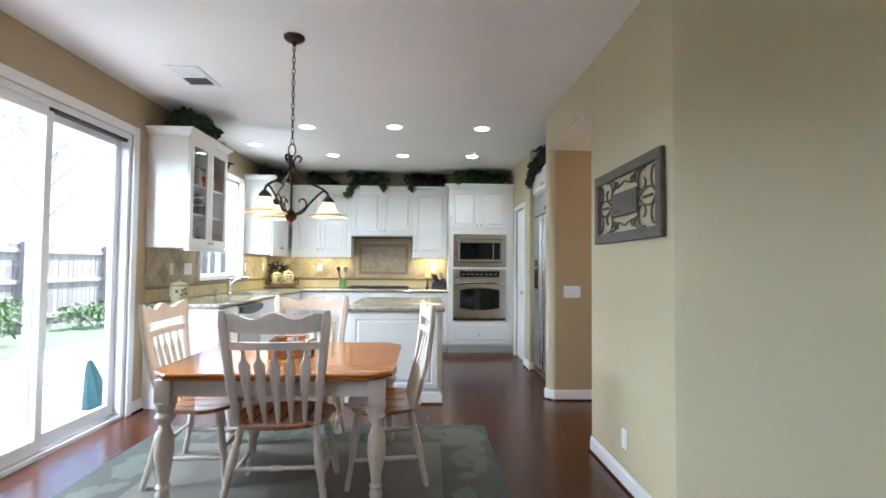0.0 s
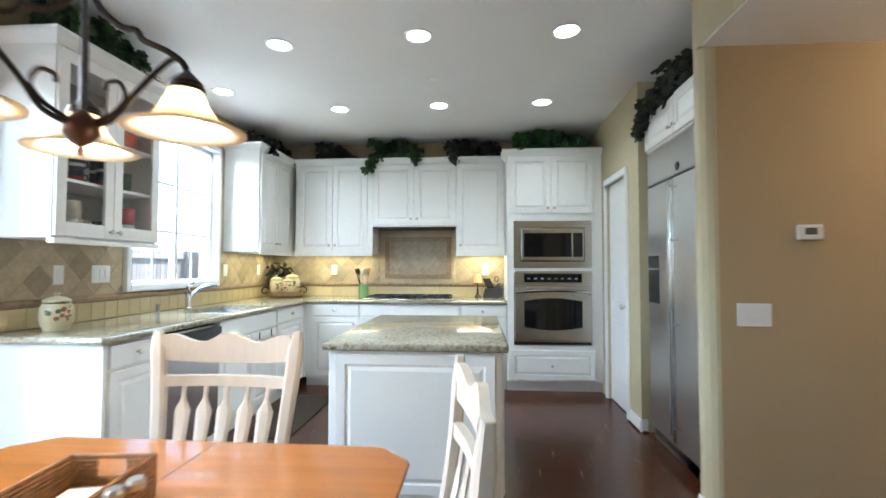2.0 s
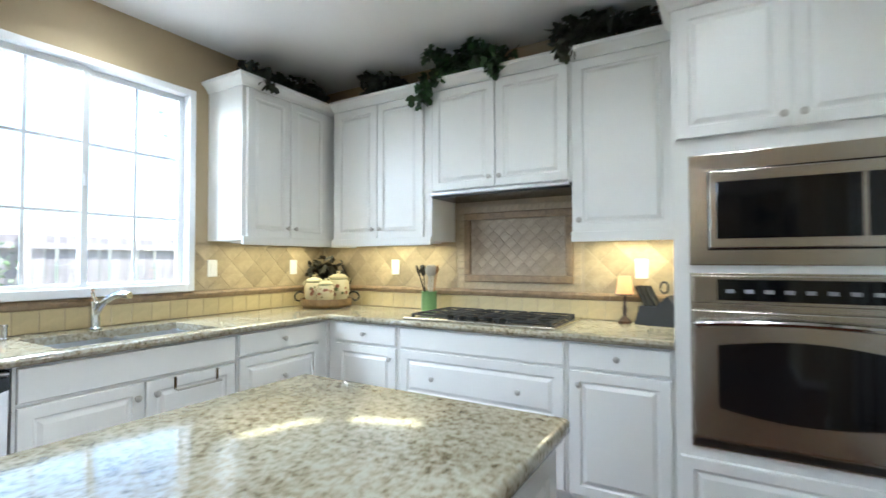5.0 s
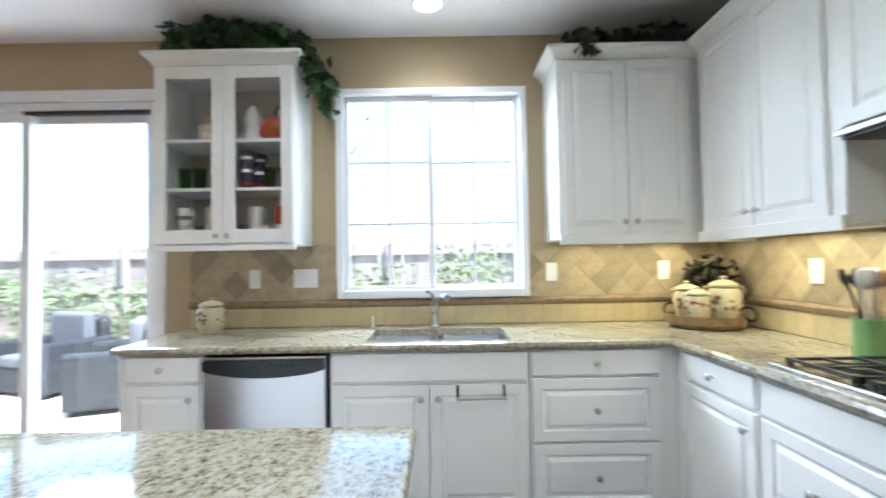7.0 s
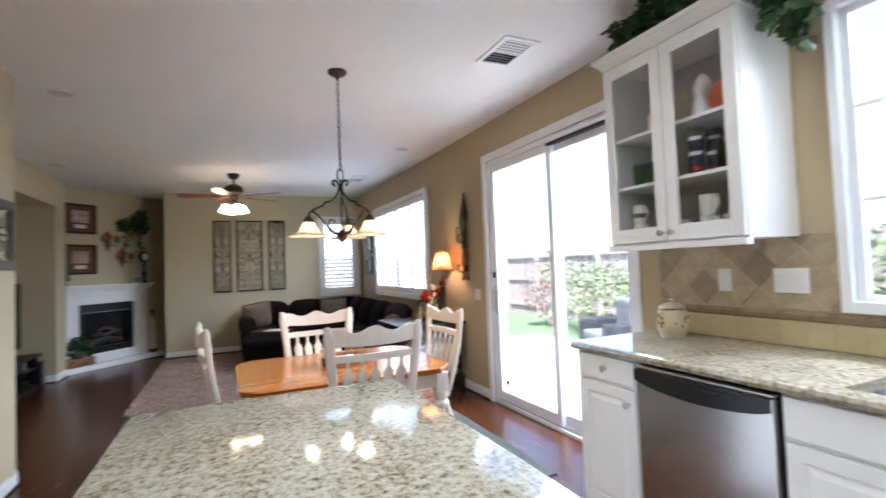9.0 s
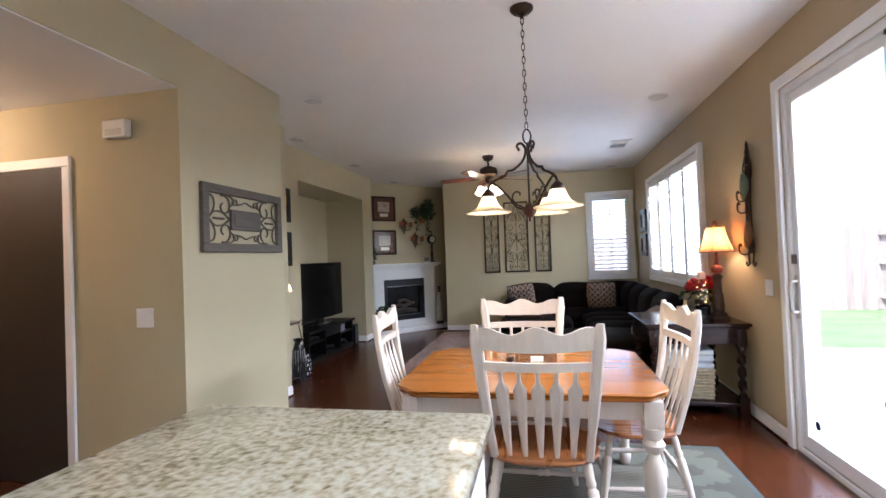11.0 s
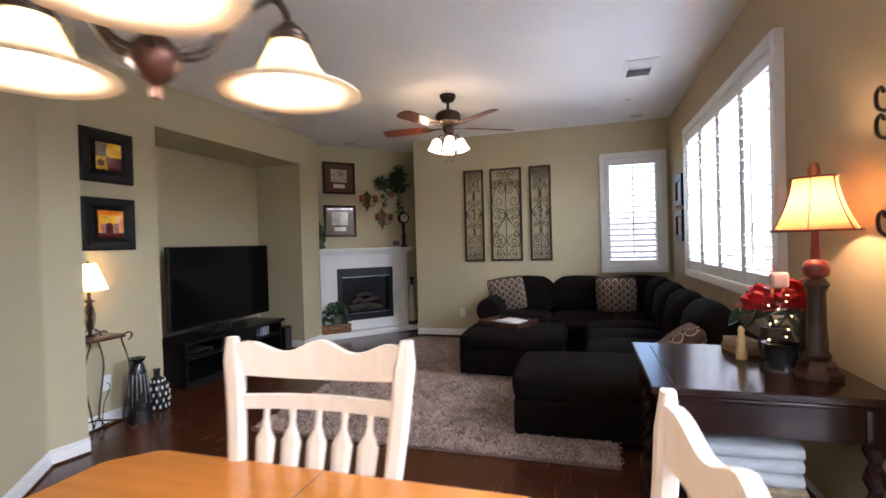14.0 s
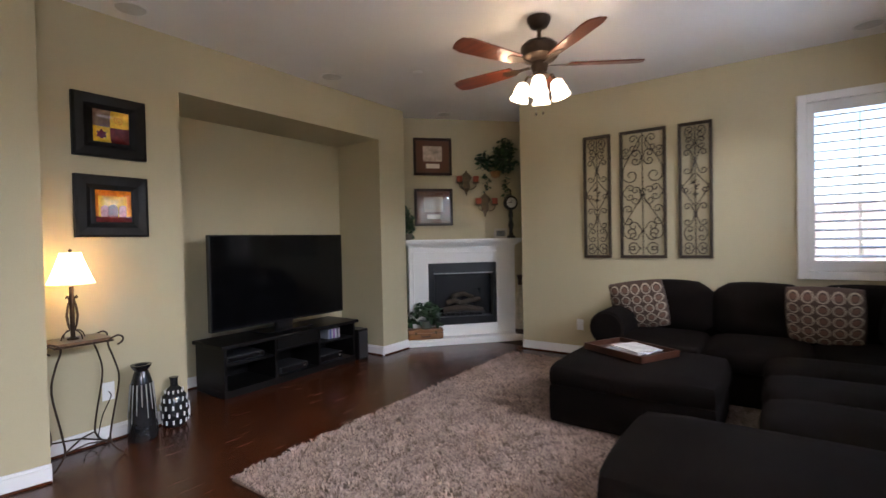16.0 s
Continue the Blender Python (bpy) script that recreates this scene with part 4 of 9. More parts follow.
west_base(3.80, 4.185, [("drawer", 0.015, 0.752, 0.36, 0.118, [(0.18, 0.06)]), ("door", 0.015, 0.12, 0.36, 0.615, [(0.32, 0.55)])], "narrow white base cabinet with a drawer over a door")
sink_unit = cabinet("white sink base cabinet with two panelled doors", pose(-1.41, 4.80, 0, 0, 0, 90), 0.962, -1.41 - WX, 0, 0.70, [("panel", 0.012, 0.735, 0.935, 0.135, []), ("door", 0.012, 0.12, 0.462, 0.598, [(0.425, 0.535)]), ("door", 0.482, 0.12, 0.465, 0.598, [(0.04, 0.535)])], True, group=g, name="base_cabinet")
part("apron", box(0.001, 0.961, 0, 0.018, 0.702, 0.878), WHITE, sink_unit)
for x in (0.001, 0.943):
    part("side_panel", box(x, x + 0.018, 0.02, -1.413 - WX, 0.702, 0.878), WHITE, sink_unit)
west_base(5.764, 6.47, [("drawer", 0.01, 0.752, 0.608, 0.118, [(0.305, 0.06)]), ("drawer", 0.01, 0.437, 0.608, 0.30, [(0.305, 0.15)]), ("drawer", 0.01, 0.12, 0.608, 0.305, [(0.305, 0.15)])], "white base cabinet with three drawers")
tagged(part("end_panel", box(WX + 0.004, -1.405, 3.781, 3.7985, 0, 0.878, 0.002), WHITE), "plain white end panel of the base cabinets", "panel", "", "structure")
tagged(part("filler_strip", box(-1.44, -1.397, 6.462, 6.52, 0.1, 0.876, 0.002), WHITE), "white filler strip between the corner cabinets", "panel", "", "structure")
# dishwasher
dw = empty("dishwasher", "stainless steel dishwasher with a black control strip", "dishwasher", pose(-1.41, 4.19, 0, 0, 0, 90) @ Matrix.Diagonal((0.975, 1, 1, 1)))
part("body", box(0, 0.62, 0.002, 0.6, 0.1, 0.868, 0.003), BLACK, dw)
part("door", box(0.008, 0.612, -0.03, 0, 0.11, 0.854, 0.006), STEEL_D, dw, "brushed steel door")
low = [(0.014 + 0.592 * i / 14, 0.806 - 0.036 * math.sin(math.pi * i / 14) ** 0.7) for i in range(15)]
bm = prism(low + [(0.606, 0.852), (0.014, 0.852)], 0.031, 0.05)
bmesh.ops.transform(bm, matrix=pose(0, 0, 0, 90), verts=bm.verts)
part("control_panel", bm, BLACK, dw, "glossy black curved control panel with a pocket handle")
part("trim_strip", box(0.008, 0.612, -0.03, 0, 0.856, 0.866, 0.003), STEEL, dw, "steel top strip")
part("toe_kick", box(0.0, 0.62, 0.05, 0.07, 0, 0.1), BLACK, dw)
for i in range(6):
    part("button", box(0.33 + i * 0.03, 0.345 + i * 0.03, -0.052, -0.049, 0.826, 0.834, 0.001), IRON, dw)

# granite worktop with an undermount double sink
top = bmesh.new()
SX0, SX1, SY0, SY1 = -1.87, -1.45, 4.96, 5.69
for a in ((WX + 0.003, -1.385, 3.765, SY0), (WX + 0.003, SX0, SY0, SY1), (SX1, -1.385, SY0, SY1), (WX + 0.003, -1.385, SY1, NY - 0.003), (-1.385, 0.743, 6.458, NY - 0.003)):
    box(a[0], a[1], a[2], a[3], 0.88, CT, bm=top)
bmesh.ops.remove_doubles(top, verts=top.verts, dist=1e-4)
edge = [(-2.0, 3.765, 0.9), (-1.387, 3.765, 0.9), (-1.386, 3.767, 0.9), (-1.386, 6.456, 0.9), (-1.384, 6.458, 0.9), (0.742, 6.458, 0.9)]
counter = empty("countertop", "polished speckled gold granite worktop in an L shape", "countertop", pose(0, 0, 0))
part("slab", top, GRANITE, counter)
part("bullnose_edge", tube(edge, 0.02, 8), GRANITE, counter, "rounded granite edge", True)
sink = empty("sink", "stainless steel undermount double bowl sink in granite", "sink", pose(0, 0, 0))
SINKM = mat("satin_sink_steel", (0.42, 0.45, 0.50), 0.36, 1.0, vary=0.05, bump=0.01)
for y0, y1 in ((SY0 - 0.005, 5.315), (5.345, SY1 + 0.005)):
    bm = bmesh.new()
    x0, x1 = SX0 - 0.005, SX1 + 0.005
    r = 0.05
    def loop(x0, x1, y0, y1, r, z):
        pts = arc(x1 - r, y1 - r, r, 0, 90, 4) + arc(x0 + r, y1 - r, r, 90, 180, 4) + arc(x0 + r, y0 + r, r, 180, 270, 4) + arc(x1 - r, y0 + r, r, 270, 360, 4)
        return [bm.verts.new((x, y, z)) for x, y in pts]
    rings = [loop(x0 - 0.012, x1 + 0.012, y0 - 0.012, y1 + 0.012, r, 0.868), loop(x0, x1, y0, y1, r, 0.885), loop(x0 + 0.005, x1 - 0.005, y0 + 0.005, y1 - 0.005, r, 0.87), loop(x0 + 0.012, x1 - 0.012, y0 + 0.012, y1 - 0.012, r, 0.74), loop(x0 + 0.03, x1 - 0.03, y0 + 0.03, y1 - 0.03, r, 0.72)]
    for p, q in zip(rings, rings[1:]):
        for i in range(len(p)):
            bm.faces.new((p[i], p[(i + 1) % len(p)], q[(i + 1) % len(p)], q[i]))
    bm.faces.new(rings[-1])
    part("bowl", bm, SINKM, sink, smooth=True)
    part("drain", lathe([(0.0, 0.722), (0.03, 0.722), (0.042, 0.725), (0.042, 0.7215)], 16, centre=((x0 + x1) / 2, (y0 + y1) / 2, 0)), CHROME, sink)
# faucet
fx, fy = -1.95, 5.30
fau = empty("faucet", "chrome single-lever kitchen faucet behind the sink", "faucet", pose(fx, fy, CT))
part("base", lathe([(0.0, 0), (0.032, 0), (0.032, 0.008), (0.024, 0.016), (0.023, 0.11), (0.026, 0.13), (0.022, 0.15), (0, 0.155)], 16), CHROME, fau, smooth=True)
part("spout", tube(spline([(0.005, 0, 0.08), (0.06, 0.02, 0.15), (0.13, 0.05, 0.185), (0.2, 0.075, 0.185)]), [0.018 - 0.004 * abs(i / 18 - 0.5) + (0.004 if i > 12 else 0) for i in range(19)], 10), CHROME, fau, smooth=True)
part("lever", tube(spline([(0, 0, 0.15), (0.0, -0.01, 0.19), (0.02, -0.02, 0.205), (0.07, -0.04, 0.215)]), 0.009, 8), CHROME, fau, smooth=True)
sd = empty("soap_dispenser", "small chrome soap dispenser beside the sink", "soap dispenser", pose(-1.95, 4.93, CT))
part("pump", lathe([(0, 0), (0.02, 0), (0.02, 0.005), (0.014, 0.01), (0.014, 0.055), (0.017, 0.058), (0.017, 0.07), (0, 0.073)], 14), CHROME, sd, smooth=True)

# wall cabinets
UZ0, UZ1 = 1.42, 2.42
g2 = "white wall cabinets"
def north_wall(x0, x1, z0, fronts, label, rail=True):
    return cabinet(label, pose(x0, 6.755, 0), x1 - x0, NY - 6.755, z0, UZ1, fronts, False, (False, False), rail, g2, "wall_cabinet")


hh = UZ1 - UZ0 - 0.03
north_wall(-1.63, -0.735, UZ0, [("door", 0.045, UZ0 + 0.02, 0.39, hh, [(0.36, 0.07)]), ("door", 0.442, UZ0 + 0.02, 0.39, hh, [(0.03, 0.07)])], "white wall cabinet with two tall panelled doors")
north_wall(-0.735, 0.203, 1.735, [("door", 0.015, 1.745, 0.45, 0.665, [(0.42, 0.06)]), ("door", 0.475, 1.745, 0.45, 0.665, [(0.03, 0.06)])], "white wall cabinet with two doors over the cooktop hood", False)
north_wall(0.203, 0.743, UZ0, [("door", 0.015, UZ0 + 0.02, 0.51, hh, [(0.035, 0.07)])], "white wall cabinet with one tall panelled door")
cabinet("white corner wall cabinet with two plain doors beside the window", pose(-1.70, 6.0, 0, 0, 0, 90), 1.07, -1.70 - WX, UZ0, UZ1,
        [("door", 0.03, UZ0 + 0.02, 0.345, hh, [(0.32, 0.07)]), ("door", 0.385, UZ0 + 0.02, 0.345, hh, [(0.03, 0.07)])], False, (True, False), True, g2, "wall_cabinet")
# slim hood under the cabinet
hood = empty("range_hood", "slim black and steel range hood under the cabinets", "range hood", pose(0, 0, 0))
part("housing", box(-0.73, 0.198, 6.74, NY - 0.003, 1.70, 1.733, 0.004), BLACK, hood)
part("visor", box(-0.73, 0.198, 6.715, 6.738, 1.712, 1.732, 0.004), STEEL, hood, "steel front edge")

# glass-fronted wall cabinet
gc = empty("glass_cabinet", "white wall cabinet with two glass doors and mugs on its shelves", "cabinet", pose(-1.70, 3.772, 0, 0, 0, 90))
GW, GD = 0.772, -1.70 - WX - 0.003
part("side_panel", box(0, 0.018, 0, GD, UZ0, UZ1), WHITE, gc)
part("side_panel", box(GW - 0.018, GW, 0, GD, UZ0, UZ1), WHITE, gc)
part("top_panel", box(0.018, GW - 0.018, 0, GD, UZ1 - 0.018, UZ1), WHITE, gc)
part("bottom_panel", box(0.018, GW - 0.018, 0, GD, UZ0, UZ0 + 0.018), WHITE, gc)
# back darker than WHITE: the shade inside the cabinet is in its colour
part("back_panel", box(0.018, GW - 0.018, GD - 0.01, GD, UZ0 + 0.018, UZ1 - 0.018), mat("shaded_back_panel", (0.52, 0.50, 0.46), 0.5), gc)
SHELF = [UZ0 + 0.018, 1.742, 2.015]
for z in SHELF[1:]:
    part("shelf", box(0.018, GW - 0.018, 0.02, GD - 0.011, z - 0.018, z, 0.002), WHITE, gc)
part("crown_moulding", crown(GW, GD, UZ1), WHITE, gc)
part("light_rail", box(-0.003, GW + 0.003, -0.025, 0.02, UZ0 - 0.03, UZ0 - 0.001, 0.004), WHITE, gc)
for x0, kx in ((0.006, 0.35), (0.388, 0.027)):
    w = 0.378
    bm = bmesh.new()
    z0, z1 = UZ0 + 0.01, UZ1 - 0.012
    for a in ((0, 0.062, z0, z1), (w - 0.062, w, z0, z1), (0.062, w - 0.062, z0, z0 + 0.075), (0.062, w - 0.062, z1 - 0.065, z1)):
        box(x0 + a[0], x0 + a[1], -0.02, -0.001, a[2], a[3], 0.002, bm, 1)
    d = part("door", bm, WHITE, gc)
    p = part("pane", box(x0 + 0.062, x0 + w - 0.062, -0.012, -0.009, z0 + 0.075, z1 - 0.065), GLASS, d, "clear glass pane")
    p.visible_shadow = False
    k = part("knob", knob_mesh(), NICKEL, d, "satin nickel knob", True)
    k.location = (x0 + kx, -0.02, UZ0 + 0.05)

# oven tower
tw = cabinet("tall white oven cabinet with two doors above and a drawer below", pose(0.745, 6.45, 0), 0.962, NY - 6.45, 0.0, UZ1,
             [("door", 0.02, 1.825, 0.422, 0.585, [(0.392, 0.05)]), ("door", 0.448, 1.825, 0.422, 0.585, [(0.03, 0.05)]), ("drawer", 0.02, 0.125, 0.86, 0.30, [(0.43, 0.15)])],
             True, (True, False), False, g2, "oven_cabinet")
ov = empty("wall_oven", "stainless steel wall oven with a dark glass door", "oven", pose(0.81, 6.447, -0.086) @ Matrix.Diagonal((1.042, 1, 1.0486, 1)))
part("frame", box(0, 0.755, -0.012, 0.0, 0.535, 1.255, 0.003), STEEL_H, ov)
part("control_panel", box(0.01, 0.745, -0.03, -0.012, 1.13, 1.245, 0.004), STEEL_H, ov)
part("display", box(0.1, 0.655, -0.034, -0.03, 1.145, 1.23, 0.002), BLACKGLASS, ov, "black glass control display")
for i in range(8):
    part("button", box(0.13 + i * 0.065, 0.16 + i * 0.065, -0.036, -0.034, 1.175, 1.19, 0.001), mat("grey_key", (0.25, 0.25, 0.25), 0.5) if i == 0 else bpy.data.materials["grey_key"], ov)
od = part("door", box(0.01, 0.745, -0.045, -0.012, 0.585, 1.105, 0.006), STEEL_H, ov)
win = prism([(0.1 + 0.555 * i / 10, 0.965 + 0.03 * math.sin(math.pi * i / 10)) for i in range(11)][::-1] + [(0.1 + 0.555 * i / 10, 0.715 - 0.03 * math.sin(math.pi * i / 10)) for i in range(11)], 0.0, 0.006)
bmesh.ops.transform(win, matrix=pose(0, -0.044, 0, 90), verts=win.verts)
part("window", win, BLACKGLASS, od, "dark glass oven window")
part("handle", tube(spline([(0.03, -0.05, 1.04), (0.06, -0.085, 1.055), (0.377, -0.095, 1.07), (0.70, -0.085, 1.055), (0.725, -0.05, 1.04)], 5), 0.012, 8), CHROME, od, "bowed steel handle", True)
part("vent_strip", box(0.01, 0.745, -0.02, -0.012, 0.545, 0.57, 0.002), BLACK, ov, "black vent slot")
mw = empty("microwave", "stainless steel built-in microwave with a dark window", "microwave", pose(0.81, 6.447, -0.059) @ Matrix.Diagonal((1.042, 1, 1.036, 1)))
part("frame", box(0, 0.755, -0.015, 0.0, 1.275, 1.742, 0.004), STEEL_H, mw)
md = part("door", box(0.075, 0.68, -0.03, -0.015, 1.345, 1.665, 0.005), STEEL_H, mw)
part("window", box(0.1, 0.56, -0.034, -0.03, 1.385, 1.62, 0.003), BLACKGLASS, md, "dark glass window")
part("keypad", box(0.575, 0.665, -0.033, -0.03, 1.385, 1.62, 0.002), BLACK, mw, "black keypad")
part("gap", box(0.068, 0.687, -0.018, -0.015, 1.338, 1.672, 0.002), BLACK, mw, "dark joint round the door")

# cooktop
ck = empty("cooktop", "black gas cooktop with five burners and cast iron grates", "cooktop", pose(-0.30, 6.765, CT) @ Matrix.Diagonal((1.06, 1.03, 1, 1)))
part("tray", box(-0.46, 0.46, -0.265, 0.265, 0.0, 0.014, 0.005), STEEL_H, ck, "stainless steel tray")
for x in (-0.29, 0, 0.29):
    part("drip_pan", box(x - 0.115, x + 0.115, -0.195, 0.205, 0.012, 0.017, 0.003), BLACK, ck, "black enamel drip pan")
for x, y, r in ((-0.29, -0.12, 0.045), (-0.29, 0.12, 0.035), (0.0, 0.02, 0.06), (0.29, -0.12, 0.035), (0.29, 0.12, 0.05)):
    part("burner", lathe([(0, 0.016), (r, 0.016), (r, 0.024), (r * 0.8, 0.027), (r * 0.8, 0.031), (0, 0.032)], 16, centre=(x, y, 0)), IRON, ck, "black burner cap")
for x in (-0.29, 0, 0.29):
    bm = bmesh.new()
    w = 0.125
    for a, b in (((-w, -0.22), (w, -0.22)), ((-w, 0.22), (w, 0.22)), ((-w, -0.22), (-w, 0.22)), ((w, -0.22), (w, 0.22)), ((0, -0.22), (0, 0.22)), ((-w, 0.0), (w, 0.0)), ((-w, -0.11), (-0.04, -0.11)), ((0.04, -0.11), (w, -0.11)), ((-w, 0.11), (-0.04, 0.11)), ((0.04, 0.11), (w, 0.11))):
        box(x + min(a[0], b[0]) - 0.007, x + max(a[0], b[0]) + 0.007, min(a[1], b[1]) - 0.007, max(a[1], b[1]) + 0.007, 0.026, 0.036, 0.002, bm, 1)
    for sx in (-w, w):
        for sy in (-0.22, 0.22):
            box(x + sx - 0.008, x + sx + 0.008, sy - 0.008, sy + 0.008, 0.013, 0.030, bm=bm)
    part("grate", bm, IRON, ck, "black cast iron grate")
for i in range(5):
    part("knob", lathe([(0, 0.018), (0.018, 0.018), (0.017, 0.04), (0, 0.042)], 12, centre=(-0.16 + i * 0.08, -0.225, 0)), BLACK, ck, "black control knob")

# island
IX0, IX1, IY0, IY1, IT = -0.335, 0.605, 3.90, 5.28, 0.89
isl = empty("island", "white kitchen island cabinet with raised panels under granite", "island", pose(0, 0, 0))
part("body", box(IX0 + 0.035, IX1 - 0.035, IY0 + 0.035, IY1 - 0.035, 0.0, IT - 0.042, 0.002), WHITE, isl)
w = IX1 - IX0 - 0.07
f = part("panel", raised_panel(w - 0.06, 0.69, 0.014, 0.05), WHITE, isl)
f.location = (IX0 + 0.065, IY0 + 0.034, 0.14)
f = part("panel", raised_panel(w - 0.06, 0.69, 0.014, 0.05), WHITE, isl)
f.matrix_basis = pose(IX1 - 0.065, IY1 - 0.034, 0.14, 0, 0, 180)
for k in range(2):
    f = part("panel", raised_panel(0.61, 0.69, 0.014, 0.05), WHITE, isl)
    f.matrix_basis = pose(IX1 - 0.034, IY0 + 0.06 + k * 0.65, 0.14, 0, 0, 90)
    f = part("panel", raised_panel(0.61, 0.69, 0.014, 0.05), WHITE, isl)
    f.matrix_basis = pose(IX0 + 0.034, IY0 + 0.67 + k * 0.65, 0.14, 0, 0, -90)
bm = box(IX0 + 0.022, IX1 - 0.022, IY0 + 0.022, IY1 - 0.022, 0, 0.10, 0.004)
part("plinth", bm, WHITE, isl)
part("shoe_strip", box(IX0 + 0.015, IX1 - 0.015, IY0 + 0.015, IY1 - 0.015, 0.0, 0.016, 0.003), mat("cherry_strip", (0.09, 0.03, 0.015), 0.35), isl, "dark cherry shoe strip")
bm = box(IX0, IX1, IY0, IY1, IT - 0.042, IT, 0.014, None, 3)
part("worktop", bm, GRANITE, isl, "polished speckled gold granite slab", True)

# refrigerator
FX, FY0, FY1 = 1.742, 4.16, 5.25
fr = empty("refrigerator", "wide stainless steel side-by-side refrigerator with long handles", "refrigerator", pose(FX, FY1, 0, 0, 0, -90))
FWD = FY1 - FY0
part("body", box(0, FWD, 0.03, 0.70, 0.0, 2.13, 0.003), STEEL, fr)
split = 0.46
d1 = part("door", box(0.004, split - 0.004, 0, 0.03, 0.10, 1.865, 0.005), STEEL, fr, "narrow freezer door")
d2 = part("door", box(split + 0.004, FWD - 0.004, 0, 0.03, 0.10, 1.865, 0.005), STEEL, fr, "wide refrigerator door")
part("grille", box(0.004, FWD - 0.004, 0, 0.03, 1.885, 2.125, 0.005), STEEL, fr, "plain steel top grille")
part("gap", box(0.004, FWD - 0.004, 0.012, 0.03, 1.865, 1.885), BLACK, fr, "dark gap")
part("toe_kick", box(0.004, FWD - 0.004, 0.03, 0.06, 0.0, 0.095), BLACK, fr)
disp = part("dispenser", box(0.02, 0.215, -0.004, 0.02, 1.01, 1.357, 0.003), BLACK, d1, "black water dispenser recess")
for x, d in ((split - 0.024, d1), (split + 0.006, d2)):
    part("edge_strip", box(x, x + 0.018, -0.012, 0.001, 0.12, 1.86, 0.004), CHROME, d, "polished full-height edge strip")
bm = tube([(split + 0.075, -0.055, 0.2), (split + 0.075, -0.055, 1.84)], 0.008, 8)
for z in (0.24, 0.90, 1.45, 1.80):
    tube([(split + 0.075, 0.0, z), (split + 0.075, -0.055, z)], 0.007, 8, bm)
part("handle", bm, CHROME, d2, "long tubular steel handle", True)
part("dispenser_frame", box(0.012, 0.02, -0.007, 0.0, 1.0, 1.365, 0.002), CHROME, d1, "thin steel frame of the dispenser")
part("dispenser_ledge", box(0.03, 0.205, -0.012, -0.004, 1.255, 1.265, 0.002), NICKEL, d1, "steel paddle ledge")
bm = lathe([(0, 0), (0.03, 0), (0.028, 0.006), (0, 0.008)], 14)
ob = part("badge", bm, BLACK, fr)
ob.matrix_basis = pose(0.55, -0.0, 1.93, 90)
fc = cabinet("white cabinet with two doors over the refrigerator", pose(FX, FY1, 0, 0, 0, -90), FWD, 0.70, 2.135, 2.43,
             [("door", 0.01, 2.15, 0.53, 0.25, [(0.49, 0.05)]), ("door", 0.55, 2.15, 0.53, 0.25, [(0.03, 0.05)])], False, None, False, g2, "wall_cabinet")
# pantry door with its casing
pd = empty("door_1", "white moulded pantry door with an arched upper panel", "door", pose(1.735, 6.278, 0, 0, 0, -90), kind="structure")
bm = box(0, 0.596, 0, 0.035, 0.008, 2.06, 0.002)
part("leaf", bm, TRIM, pd)


def arched(x0, x1, z0, z1, rise, inset):
    pts = [(x0 + inset, z0 + inset), (x1 - inset, z0 + inset)]
    n = 10
    for i in range(n + 1):
        s = i / n
        pts.append((x1 - inset - (x1 - x0 - 2 * inset) * s, z1 - inset + rise * (0.5 - 0.5 * math.cos(2 * math.pi * s))))
    return pts


for z0, z1, rise in ((0.95, 1.82, 0.07), (0.2, 0.78, 0.0)):
    bm = bmesh.new()
    rings = []
    for inset, y in ((0, -0.0005), (0.012, 0.008), (0.03, 0.008), (0.06, -0.002)):
        rings.append([bm.verts.new((x, -0.001 + (y if y < 0 else -y * 0.0) - (0.004 if inset in (0.012,) else 0), z)) for x, z in arched(0.095, 0.50, z0, z1, rise, inset)])
    for p, q in zip(rings, rings[1:]):
        for i in range(len(p)):
            bm.faces.new((p[i], p[(i + 1) % len(p)], q[(i + 1) % len(p)], q[i]))
    bm.faces.new(rings[-1])
    part("panel", bm, TRIM, pd)
bm = lathe([(0, 0), (0.028, 0), (0.028, 0.006), (0.011, 0.012), (0.011, 0.035), (0.024, 0.042), (0.027, 0.055), (0.02, 0.066), (0, 0.068)], 16)
bmesh.ops.transform(bm, matrix=pose(0.54, 0, 0.93, 90), verts=bm.verts)
part("door_handle", bm, NICKEL, pd, "satin nickel knob", True)
for z in (0.25, 1.8):
    part("hinge", box(-0.003, 0.012, -0.006, 0.001, z, z + 0.09, 0.002), NICKEL, pd)
bm = bmesh.new()
for a in ((5.615, 5.68, 0, 2.065), (6.28, 6.345, 0, 2.065), (5.615, 6.345, 2.065, 2.13)):
    box(1.694, 1.712, a[0], a[1], a[2], a[3], 0.004, bm, 1)
    box(1.688, 1.70, a[0] + 0.006, a[1] - 0.03, a[2], a[3] - 0.006 if a[2] else a[3], 0.003, bm, 1)
tagged(part("door_casing", bm, TRIM), "white moulded casing round the pantry door", "trim", "", "structure")

